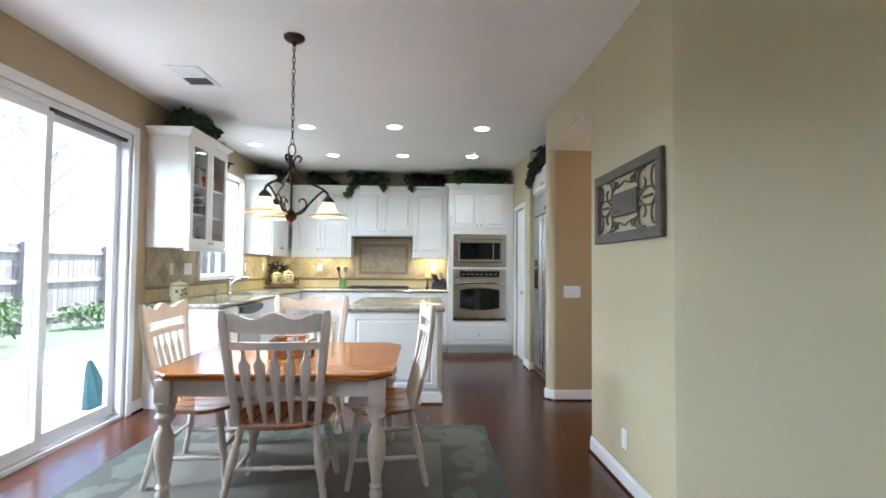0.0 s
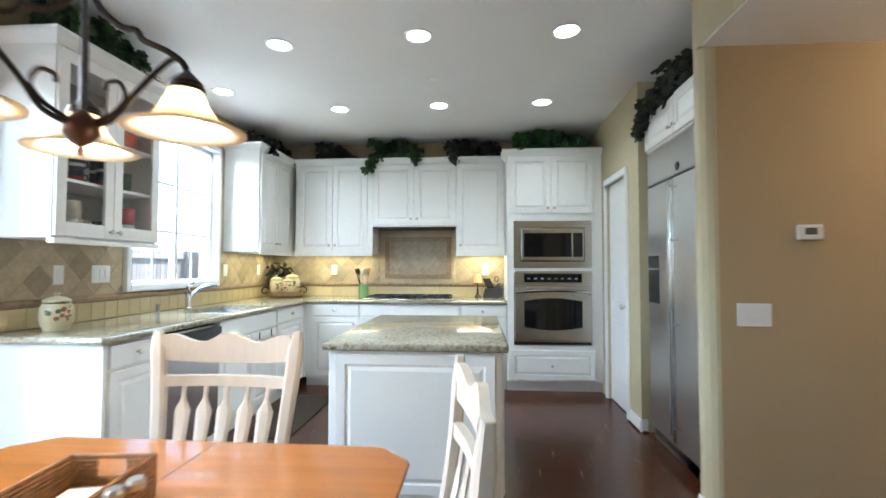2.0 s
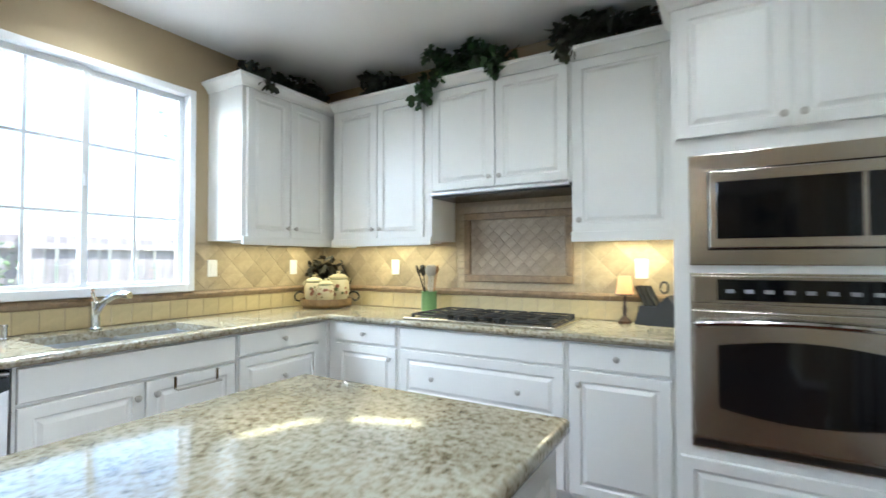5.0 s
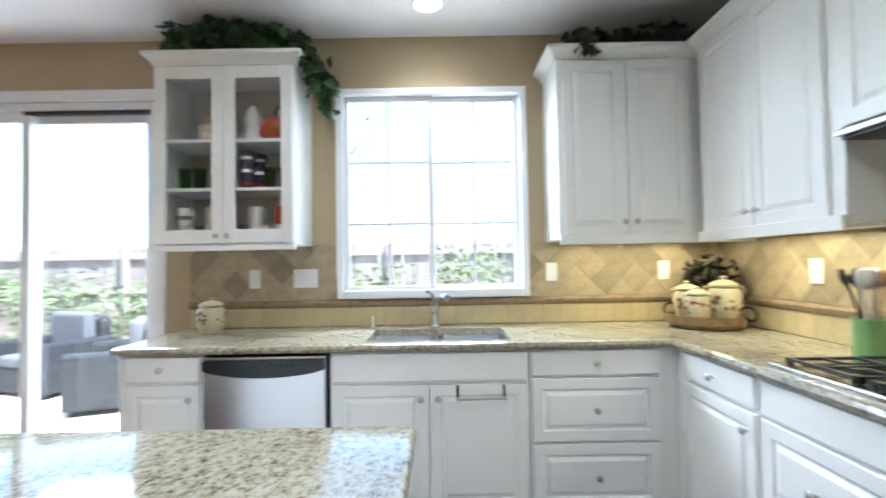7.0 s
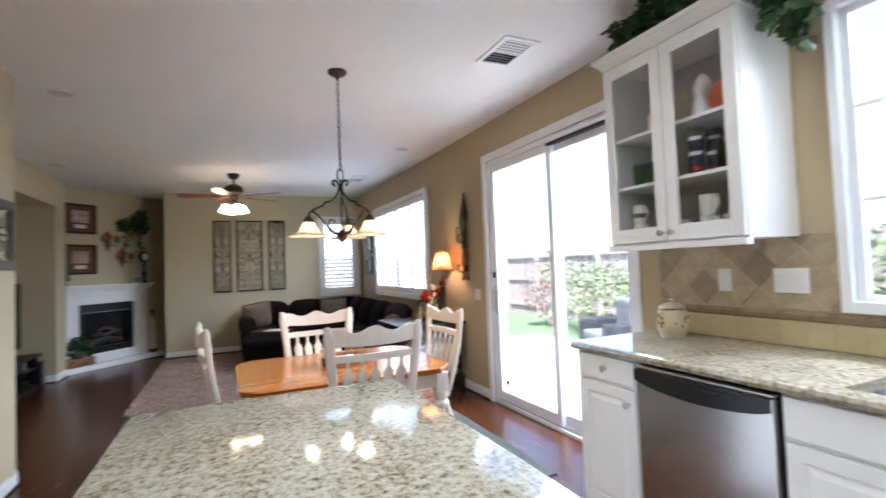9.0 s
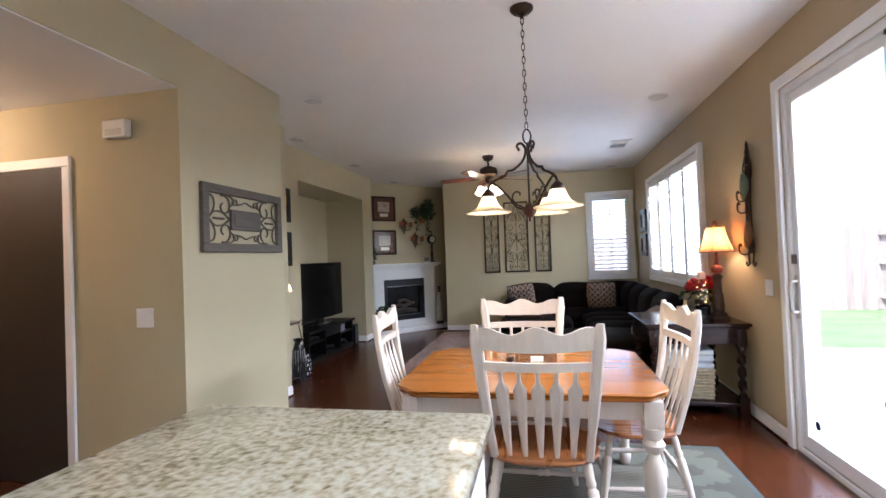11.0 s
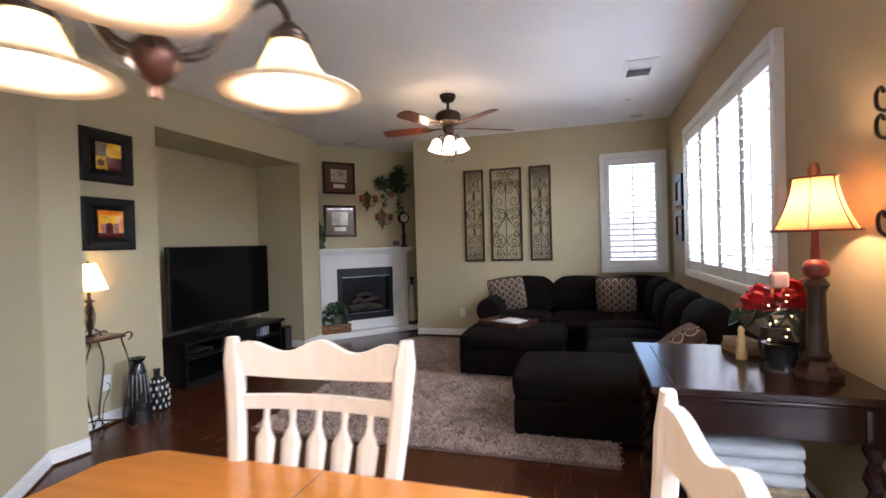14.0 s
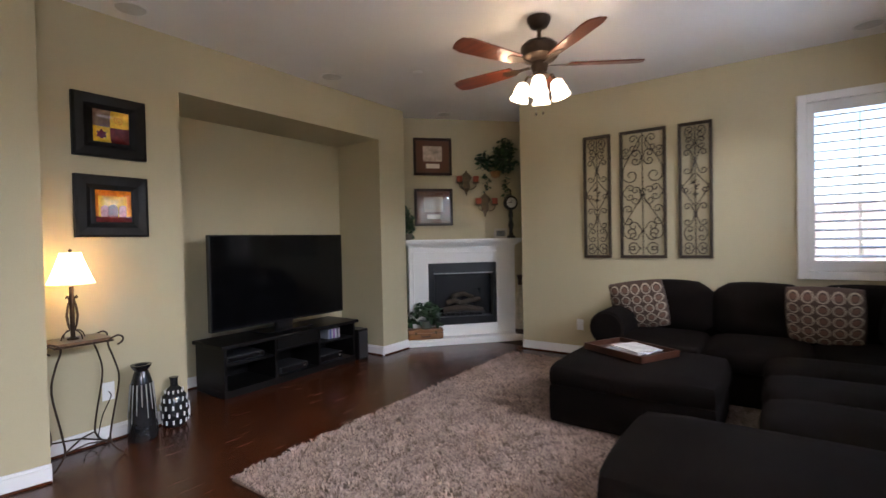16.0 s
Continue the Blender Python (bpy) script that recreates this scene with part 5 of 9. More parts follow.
# ---- lamps of the kitchen ----
WARM, SOFT = (1.0, 0.80, 0.55), (1.0, 0.94, 0.84)
CANS = [(-1.68, 5.295), (-0.835, 5.80), (0.095, 5.768), (1.017, 5.752), (-0.856, 4.529), (0.076, 4.474), (1.002, 4.481)]
BULB = glow("recessed_lamp_glow", (1.0, 0.95, 0.86), 5.76)
for x, y in CANS:
    c = empty("recessed_light", "round white recessed ceiling downlight, switched on", "ceiling light", pose(x, y, TOP), "kitchen downlights")
    part("trim_ring", lathe([(0.072, -0.001), (0.095, -0.001), (0.095, -0.006), (0.088, -0.010), (0.074, -0.006), (0.072, -0.001)], 24), TRIM, c, smooth=True)
    part("lens", lathe([(0, -0.003), (0.071, -0.003), (0.07, -0.005), (0, -0.006)], 24), BULB, c, "glowing lamp")
    lamp("downlight_beam", "SPOT", (x, y, TOP - 0.03), 3.8, SOFT, 0.06, (x, y, 0), spread=140)
for x0, x1, y0, y1 in ((-1.95, -1.75, 6.1, 6.9), (-1.5, -0.8, 6.85, 6.98), (0.25, 0.7, 6.85, 6.98)):
    c = empty("under_cabinet_light", "slim white under-cabinet light strip, switched on", "light", pose((x0 + x1) / 2, (y0 + y1) / 2, UZ0), "under-cabinet lights")
    w, h = (x1 - x0) / 2, (y1 - y0) / 2
    part("housing", box(-w, w, -h, h, -0.014, -0.001, 0.002), TRIM, c)
    lamp("strip_glow", "AREA", ((x0 + x1) / 2, (y0 + y1) / 2, UZ0 - 0.016), 1.0, (1.0, 0.82, 0.45), 2 * w, ((x0 + x1) / 2, (y0 + y1) / 2, 0), 2 * h)
# added area lamps outside above the openings, standing in for sky light
DAY = (0.95, 0.96, 0.97)
lamp("added_slider_lamp", "AREA", (-3.4, 2.66, 2.8), 74, DAY, 1.9, (0.8, 2.66, 0.9), 1.2)
lamp("added_kitchen_window_lamp", "AREA", (-3.2, 5.3, 3.0), 46, DAY, 1.3, (-1.6, 5.3, 1.5), 0.9)
lamp("added_living_window_lamp", "AREA", (-3.2, -0.93, 2.7), 110, DAY, 2.2, (0.5, -0.93, 0.9), 0.9)
lamp("added_south_window_lamp", "AREA", (-1.63, -4.2, 3.0), 27, DAY, 0.7, (-1.63, -2.8, 1.3), 0.8)

# ---- dining area ----
def leg_profile(z0, z1, r):
    pts = [(0.0, 0.45), (0.04, 0.62), (0.10, 0.72), (0.14, 0.5), (0.17, 0.72), (0.2, 0.5), (0.3, 0.62), (0.5, 0.95), (0.66, 0.9), (0.74, 0.55), (0.78, 0.5), (0.82, 0.85), (0.86, 0.95), (0.9, 0.7), (0.93, 0.9), (1.0, 0.95)]
    return [(r * k, z0 + (z1 - z0) * s) for s, k in pts]


TX0, TX1, TY0, TY1, TZ = -1.03, 0.26, 2.03, 3.06, 0.705
tb = empty("dining_table", "dining table with a honey oak top and whitewashed turned legs", "table", pose((TX0 + TX1) / 2, (TY0 + TY1) / 2, 0.008))
hx, hy = (TX1 - TX0) / 2, (TY1 - TY0) / 2


def corner_cut(hx, hy, c=0.115):
    """The outline of the top: a rectangle whose corners are cut in a shallow ogee."""
    q = [(0.0, c), (0.010, c * 0.78), (c * 0.45, c * 0.45), (c * 0.78, 0.010), (c, 0.0)]
    out = []
    for sx, sy, rev in ((1, -1, False), (1, 1, True), (-1, 1, False), (-1, -1, True)):
        pts = [(sx * (hx - a), sy * (hy - b)) for a, b in q]
        out += pts[::-1] if not rev else pts
    return out


bm = bmesh.new()
prev = None
z0 = TZ - 0.008
for inset, z in ((0.03, z0 - 0.042), (0.012, z0 - 0.036), (0.006, z0 - 0.024), (0.014, z0 - 0.018), (0.002, z0 - 0.010), (0.0, z0 - 0.006), (0.006, z0)):
    ring = [bm.verts.new((x, y, z)) for x, y in corner_cut(hx - inset, hy - inset)]
    if prev:
        for i in range(len(ring)):
            bm.faces.new((prev[i], prev[(i + 1) % len(ring)], ring[(i + 1) % len(ring)], ring[i]))
    else:
        bm.faces.new(ring[::-1])
    prev = ring
bm.faces.new(prev)
ttop = part("tabletop", bm, HONEY, tb, "polished honey oak top")
part("leaf_joint", box(-0.0012, 0.0012, -hy + 0.02, hy - 0.02, z0 - 0.001, z0 + 0.0004), SUB, ttop)
for s in (-1, 1):
    part("apron", box(-hx + 0.12, hx - 0.12, s * (hy - 0.085) - 0.011, s * (hy - 0.085) + 0.011, z0 - 0.135, z0 - 0.04, 0.003), CREAM, tb)
    part("apron", box(s * (hx - 0.085) - 0.011, s * (hx - 0.085) + 0.011, -hy + 0.12, hy - 0.12, z0 - 0.135, z0 - 0.04, 0.003), CREAM, tb)
    for t in (-1, 1):
        bm = box(s * (hx - 0.085) - 0.042, s * (hx - 0.085) + 0.042, t * (hy - 0.085) - 0.042, t * (hy - 0.085) + 0.042, z0 - 0.165, z0 - 0.04, 0.004)
        lathe(leg_profile(0.0, z0 - 0.163, 0.052), 16, bm, (s * (hx - 0.085), t * (hy - 0.085), 0))
        part("leg", bm, CREAM, tb, smooth=True)


def dining_chair():
    """A chair that faces +y, its seat's middle over the origin."""
    c = empty("dining_chair", "whitewashed wooden dining chair with arrow slats and honey oak seat", "chair", None, "dining chairs")
    SH = 0.425
    bm = bmesh.new()
    pts = []
    for i in range(28):
        a = 2 * math.pi * i / 28
        x, y = 0.235 * math.cos(a), 0.225 * math.sin(a)
        k = 1 + 0.10 * abs(math.sin(2 * a)) ** 1.5
        pts.append((x * k * (1.0 if y > 0 else 0.94), y * k))
    prev = None
    for inset, z in ((0.86, SH - 0.034), (0.97, SH - 0.022), (1.0, SH - 0.010), (0.985, SH)):
        ring = [bm.verts.new((x * inset, y * inset, z)) for x, y in pts]
        if prev:
            for i in range(28):
                bm.faces.new((prev[i], prev[(i + 1) % 28], ring[(i + 1) % 28], ring[i]))
        else:
            bm.faces.new(ring[::-1])
        prev = ring
    mid = [bm.verts.new((x * 0.6, y * 0.6 - 0.01, SH - 0.012)) for x, y in pts]
    for i in range(28):
        bm.faces.new((prev[i], prev[(i + 1) % 28], mid[(i + 1) % 28], mid[i]))
    bm.faces.new(mid)
    part("seat", bm, SEATWOOD, c, "shaped honey oak seat", True)
    prof = [(0, 0.013), (0.12, 0.017), (0.2, 0.014), (0.24, 0.019), (0.28, 0.014), (0.5, 0.021), (0.72, 0.021), (0.76, 0.014), (0.8, 0.02), (0.84, 0.014), (0.92, 0.018), (1.0, 0.016)]
    feet = {}
    for sx in (-1, 1):
        for sy in (-1, 1):
            a, b = (sx * 0.225, sy * 0.215 + (-0.02 if sy < 0 else 0.0), 0.0), (sx * 0.165, sy * 0.15, SH - 0.025)
            feet[sx, sy] = (Vector(a), Vector(b))
            part("leg", turned(a, b, prof), CREAM, c, smooth=True)
    st = [(0, 0.010), (0.3, 0.012), (0.42, 0.010), (0.46, 0.017), (0.5, 0.012), (0.54, 0.017), (0.58, 0.010), (0.7, 0.012), (1, 0.010)]
    for sx in (-1, 1):
        p, q = feet[sx, -1][0].lerp(feet[sx, -1][1], 0.38), feet[sx, 1][0].lerp(feet[sx, 1][1], 0.38)
        part("stretcher", turned(p, q, [(0, 0.01), (0.5, 0.014), (1, 0.01)]), CREAM, c, smooth=True)
    for sy, h in ((-1, 0.5), (1, 0.5)):
        p, q = feet[-1, sy][0].lerp(feet[-1, sy][1], h), feet[1, sy][0].lerp(feet[1, sy][1], h)
        part("stretcher", turned(p, q, st), CREAM, c, smooth=True)
    # raked back
    top = 1.0

    def back_y(z):
        s = (z - SH) / (top - SH)
        return -0.165 - 0.10 * s - 0.02 * math.sin(s * math.pi)

    for sx in (-1, 1):
        bm = bmesh.new()
        rings = []
        n = 9
        for i in range(n + 1):
            z = SH - 0.01 + (top - SH + 0.02) * i / n
            s = i / n
            x, y = sx * (0.175 + 0.05 * s), back_y(z)
            w, d = (0.016 + 0.008 * s, 0.014 + 0.004 * s) if s > 0.28 else (0.015, 0.015)
            if i == n:
                w, d = w * 0.55, d * 0.6
            rings.append([bm.verts.new((x + a * w, y + b * d, z)) for a, b in ((-1, -0.6), (-0.6, -1), (0.6, -1), (1, -0.6), (1, 0.6), (0.6, 1), (-0.6, 1), (-1, 0.6))])
        for p, q in zip(rings, rings[1:]):
            for i in range(8):
                bm.faces.new((p[i], p[(i + 1) % 8], q[(i + 1) % 8], q[i]))
        bm.faces.new(rings[0][::-1])
        bm.faces.new(rings[-1])
        part("post", bm, CREAM, c)

    def rail(z0f, z1f, half, t=0.011):
        bm = bmesh.new()
        n = 24
        cols = []
        for i in range(n + 1):
            u = -1 + 2 * i / n
            zl, zh = z0f(u), z1f(u)
            y = back_y((zl + zh) / 2) - 0.028 * (1 - u * u)
            cols.append([bm.verts.new((u * half, y + b, z)) for b, z in ((-t, zl), (-t, zh), (t, zh), (t, zl))])
        for p, q in zip(cols, cols[1:]):
            for i in range(4):
                bm.faces.new((p[i], p[(i + 1) % 4], q[(i + 1) % 4], q[i]))
        bm.faces.new(cols[0])
        bm.faces.new(cols[-1][::-1])
        return bm

    wave = lambda u: 0.978 + 0.018 * math.cos(2.2 * math.pi * u) * (1 - 0.25 * abs(u)) + 0.006
    part("crest_rail", rail(lambda u: 0.895 + 0.012 * u * u, wave, 0.205), CREAM, c, smooth=True)
    part("lower_rail", rail(lambda u: 0.815, lambda u: 0.852, 0.2), CREAM, c, smooth=True)
    for k in range(5):
        u = (k - 2) / 2
        x0, x1 = u * 0.118, u * 0.135
        za, zb = SH - 0.012, 0.825
        bm = bmesh.new()
        rings = []
        for s, w in ((0, 0.009), (0.2, 0.013), (0.55, 0.021), (0.78, 0.026), (0.86, 0.010), (0.9, 0.008), (1.0, 0.009)):
            z = za + (zb - za) * s
            y = back_y(z) + 0.012 * (1 - s) - 0.026 * (1 - (u * 0.62) ** 2) * s
            x = x0 + (x1 - x0) * s
            rings.append([bm.verts.new((x + a * w, y + b * 0.006, z)) for a, b in ((-1, 0), (-0.5, -1), (0.5, -1), (1, 0), (0.5, 1), (-0.5, 1))])
        for p, q in zip(rings, rings[1:]):
            for i in range(6):
                bm.faces.new((p[i], p[(i + 1) % 6], q[(i + 1) % 6], q[i]))
        bm.faces.new(rings[0][::-1])
        bm.faces.new(rings[-1])
        part("slat", bm, CREAM, c)
    return c


RUGZ = 0.009
BK = 0.275
chair = dining_chair()
chair.matrix_basis = pose(-0.352, 2.25, RUGZ, 0, 0, 3) @ Matrix.Diagonal((1.17, 1, 1.02, 1))
copy_thing(chair, pose(-0.45, 3.225 - BK, RUGZ, 0, 0, 180))
copy_thing(chair, pose(0.455 - BK, 2.53, RUGZ, 0, 0, 97))
copy_thing(chair, pose(-1.20 + BK, 2.55, RUGZ, 0, 0, -87))

# area rug with a leafy border
RUGB = mat("sage_rug_border", (0.082, 0.082, 0.064), 0.95, vary=0.12, scale=12, grain=300, bump=0.4)
RUGC = mat("sage_striped_rug_field", (0.22, 0.2, 0.155), 0.95, vary=0.15, scale=12, grain=300, bump=0.4)
n_, l_ = RUGC.node_tree.nodes, RUGC.node_tree.links
wv = n_.new("ShaderNodeTexWave")
wv.bands_direction = "Y"
wv.inputs["Scale"].default_value = 16
wv.inputs["Distortion"].default_value = 0.4
tc = n_.new("ShaderNodeTexCoord")
l_.new(tc.outputs["Object"], wv.inputs["Vector"])
rp = n_.new("ShaderNodeValToRGB")
rp.color_ramp.elements[0].position, rp.color_ramp.elements[0].color = 0.35, (0.08, 0.077, 0.062, 1)
rp.color_ramp.elements[1].position, rp.color_ramp.elements[1].color = 0.65, (0.24, 0.215, 0.16, 1)
l_.new(wv.outputs[0], rp.inputs[0])
l_.new(rp.outputs[0], n_["Principled BSDF"].inputs["Base Color"])
rug = empty("dining_rug", "sage green area rug with a leafy border and striped field", "rug", pose(0, 0, 0))
RX0, RX1, RY0, RY1 = -1.58, 0.90, 1.80, 3.32
part("field", box(RX0 + 0.36, RX1 - 0.36, RY0 + 0.36, RY1 - 0.36, 0.001, 0.008), RUGC, rug, "striped woven field")
bm = bmesh.new()
for a in ((RX0, RX1, RY0, RY0 + 0.36), (RX0, RX1, RY1 - 0.36, RY1), (RX0, RX0 + 0.36, RY0 + 0.36, RY1 - 0.36), (RX1 - 0.36, RX1, RY0 + 0.36, RY1 - 0.36)):
    box(a[0], a[1], a[2], a[3], 0.001, 0.008, bm=bm)
part("border", bm, RUGB, rug, "sage border")
bm = bmesh.new()
for a in ((RX0, RX1, RY0, RY0 + 0.03), (RX0, RX1, RY1 - 0.03, RY1), (RX0, RX0 + 0.03, RY0 + 0.03, RY1 - 0.03), (RX1 - 0.03, RX1, RY0 + 0.03, RY1 - 0.03)):
    box(a[0] - 0.002, a[1] + 0.002, a[2] - 0.002, a[3] + 0.002, 0.0005, 0.0095, bm=bm)
part("binding", bm, mat("dark_sage_binding", (0.07, 0.085, 0.08), 0.95, bump=0.3, grain=300), rug, "dark sage binding")
rr = random.Random(4)
vs, fs = [], []
for i in range(120):
    side = rr.random()
    if side < 0.36:
        x, y = rr.uniform(RX0 + 0.1, RX1 - 0.1), rr.uniform(RY0 + 0.08, RY0 + 0.28)
    elif side < 0.6:
        x, y = rr.uniform(RX0 + 0.1, RX1 - 0.1), rr.uniform(RY1 - 0.28, RY1 - 0.08)
    elif side < 0.8:
        x, y = rr.uniform(RX0 + 0.08, RX0 + 0.28), rr.uniform(RY0 + 0.1, RY1 - 0.1)
    else:
        x, y = rr.uniform(RX1 - 0.28, RX1 - 0.08), rr.uniform(RY0 + 0.1, RY1 - 0.1)
    a, s = rr.uniform(0, 6.28), rr.uniform(0.14, 0.24)
    k = len(vs)
    sh = [(0, 0), (0.22, 0.15), (0.18, 0.3), (0.34, 0.45), (0.22, 0.7), (0, 1), (-0.22, 0.7), (-0.34, 0.45), (-0.18, 0.3), (-0.22, 0.15)]
    for u, v in sh:
        v -= 0.5
        vs.append((x + s * (u * math.cos(a) - v * math.sin(a)), y + s * (u * math.sin(a) + v * math.cos(a)), 0.0086 + 0.00001 * i))
    fs += [tuple(k + j for j in range(6)), tuple([k] + [k + j for j in range(5, 10)])]
me = bpy.data.meshes.new("leaf_pattern")
me.from_pydata(vs, [], fs)
me.materials.append(mat("pale_sage_pile", (0.125, 0.128, 0.10), 0.95, vary=0.1, grain=300, bump=0.4))
ob = new("leaf_pattern", me)
ob.parent = rug
ob["kind"] = "stuff"

# basket and shakers on the table
RATTAN = mat("honey_rattan", (0.36, 0.17, 0.06), 0.55, vary=0.35, scale=30, grain=120, bump=0.6)


def woven_basket(name, label, m, w, d, h, material, cat="basket", weave=0.012, parts_handle=True, flare=0.02):
    b = empty(name, label, cat, m)
    bm = box(-w / 2 + 0.008, w / 2 - 0.008, -d / 2 + 0.008, d / 2 - 0.008, 0.002, 0.012)
    part("base", bm, material, b)
    n = max(3, int(h / weave))
    for i in range(n):
        z = (i + 0.5) * h / n
        k = flare * z / h
        pts = []
        for ax, ay, bx, by in ((-1, -1, 1, -1), (1, -1, 1, 1), (1, 1, -1, 1), (-1, 1, -1, -1)):
            for j in range(8):
                u = j / 8
                x, y = (ax + (bx - ax) * u) * (w / 2 + k), (ay + (by - ay) * u) * (d / 2 + k)
                o = 0.0025 * (1 if (j + i) % 2 else -1)
                pts.append((x + (o if ax == bx else 0) * ax, y + (o if ay == by else 0) * ay, z))
        part("strand", tube(pts, h / n * 0.5, 5, closed=True), material, b)
    pts = [(x * (w / 2 + flare), y * (d / 2 + flare), h) for x, y in ((-1, -1), (0, -1), (1, -1), (1, 0), (1, 1), (0, 1), (-1, 1), (-1, 0))]
    part("rim", tube(pts, 0.007, 6, closed=True), material, b)
    if parts_handle:
        for s in (-1, 1):
            part("handle", tube(spline([(s * (w / 2 + flare), -0.04, h), (s * (w / 2 + flare + 0.012), -0.025, h + 0.028), (s * (w / 2 + flare + 0.012), 0.025, h + 0.028), (s * (w / 2 + flare), 0.04, h)], 4), 0.005, 6), material, b)
    return b


tbk = empty("table_basket", "open rectangular woven rattan basket with cut-out grips", "basket", pose(-0.43, 2.565, TZ, 0, 0, 6))
BW, BD, BH = 0.10, 0.115, 0.10
part("base", box(-BW + 0.006, BW - 0.006, -BD + 0.006, BD - 0.006, 0.001, 0.009), RATTAN, tbk)
for k in range(9):
    z = 0.006 + k * 0.0105
    for sx in (-1, 1):
        o = 0.0012 if k % 2 else -0.0012
        part("strand", tube([(sx * (BW + o * (-1) ** q), -BD + BD * q / 5, z) for q in range(11)], 0.0058, 5), RATTAN, tbk)
        gap = 0.036 if k > 4 else 0.0
        for a, b in ((-BW, -gap), (gap, BW)):
            part("strand", tube([(a + (b - a) * q / 5, sx * (BD + o * (-1) ** q), z) for q in range(6)], 0.0058, 5), RATTAN, tbk)
part("rim", tube([(-BW, -BD, BH), (BW, -BD, BH), (BW, BD, BH), (-BW, BD, BH)], 0.0065, 6, closed=True), RATTAN, tbk, "honey cane rim")
for sx in (-1, 1):
    for sy in (-1, 1):
        part("corner_post", box(sx * BW - 0.006, sx * BW + 0.006, sy * BD - 0.006, sy * BD + 0.006, 0.0, BH, 0.003, None, 1), RATTAN, tbk)
part_ = empty("napkins", "folded white paper napkins in the basket", "napkin", pose(-0.43, 2.565, TZ + 0.0095, 0, 0, 10))
for i in range(5):
    part("napkin", box(-0.058, 0.058, -0.062, 0.062, i * 0.008, i * 0.008 + 0.007, 0.002), mat("paper_napkin", (0.8, 0.78, 0.76), 0.9, bump=0.2) if i == 0 else bpy.data.materials["paper_napkin"], part_)
for dx, col, lab in ((0.0, (0.75, 0.73, 0.7), "clear glass salt shaker"), (0.05, (0.12, 0.07, 0.045), "clear glass pepper shaker")):
    s = empty("shaker", lab + " with a steel cap beside the basket", "shaker", pose(-0.292 + dx * 0.2, 2.50 + dx, TZ) @ Matrix.Scale(1.12, 4), "shakers")
    part("filling", lathe([(0, 0.004), (0.014, 0.004), (0.015, 0.045), (0, 0.046)], 12), mat("spice_filling", col, 0.8) if "salt" in lab else mat("pepper_filling", col, 0.8), s)
    o = part("jar", lathe([(0, 0), (0.019, 0), (0.02, 0.07), (0.016, 0.078), (0.016, 0.079), (0, 0.079)], 14), GLASS, s, "clear glass")
    part("cap", lathe([(0.017, 0.078), (0.018, 0.09), (0.014, 0.098), (0, 0.1)], 14), NICKEL, s, "steel cap")

# chandelier
CX, CY = -0.432, 2.548
SHADE = cloth("alabaster_glass", (0.80, 0.69, 0.52), 0.45)
ch = empty("chandelier", "bronze scroll chandelier with three glowing alabaster bell shades", "chandelier", pose(CX, CY, 0))
part("canopy", lathe([(0, TOP), (0.066, TOP), (0.066, TOP - 0.012), (0.05, TOP - 0.028), (0.02, TOP - 0.036), (0.008, TOP - 0.06), (0, TOP - 0.06)], 20), BRONZE, ch, smooth=True)
n = 17
z_hi, z_lo = TOP - 0.055, 2.045
for i in range(n):
    z = z_hi + (z_lo - z_hi) * (i + 0.5) / n
    l2 = (z_hi - z_lo) / n * 0.62
    pts = [(0.0085 * math.cos(a), 0, z + l2 * math.sin(a)) for a in [2 * math.pi * k / 12 for k in range(12)]]
    bm = tube(pts, 0.0028, 5, closed=True)
    if i % 2:
        bmesh.ops.transform(bm, matrix=Matrix.Rotation(math.pi / 2, 4, "Z"), verts=bm.verts)
    part("chain_link", bm, BRONZE, ch, smooth=True)
part("ring", tube([(0.022 * math.cos(a), 0, 2.005 + 0.04 * math.sin(a)) for a in [2 * math.pi * k / 14 for k in range(14)]], 0.005, 6, closed=True), BRONZE, ch, smooth=True)
part("stem", tube([(0, 0, 1.965), (0, 0, 1.60)], 0.006, 8), BRONZE, ch, smooth=True)
part("finial", lathe([(0, 1.52), (0.007, 1.523), (0.009, 1.535), (0.006, 1.542), (0.022, 1.552), (0.036, 1.572), (0.036, 1.595), (0.022, 1.612), (0.01, 1.625), (0, 1.63)], 16), mat("copper_bronze", (0.075, 0.032, 0.02), 0.4, 0.8), ch, "copper-toned bronze hub", True)
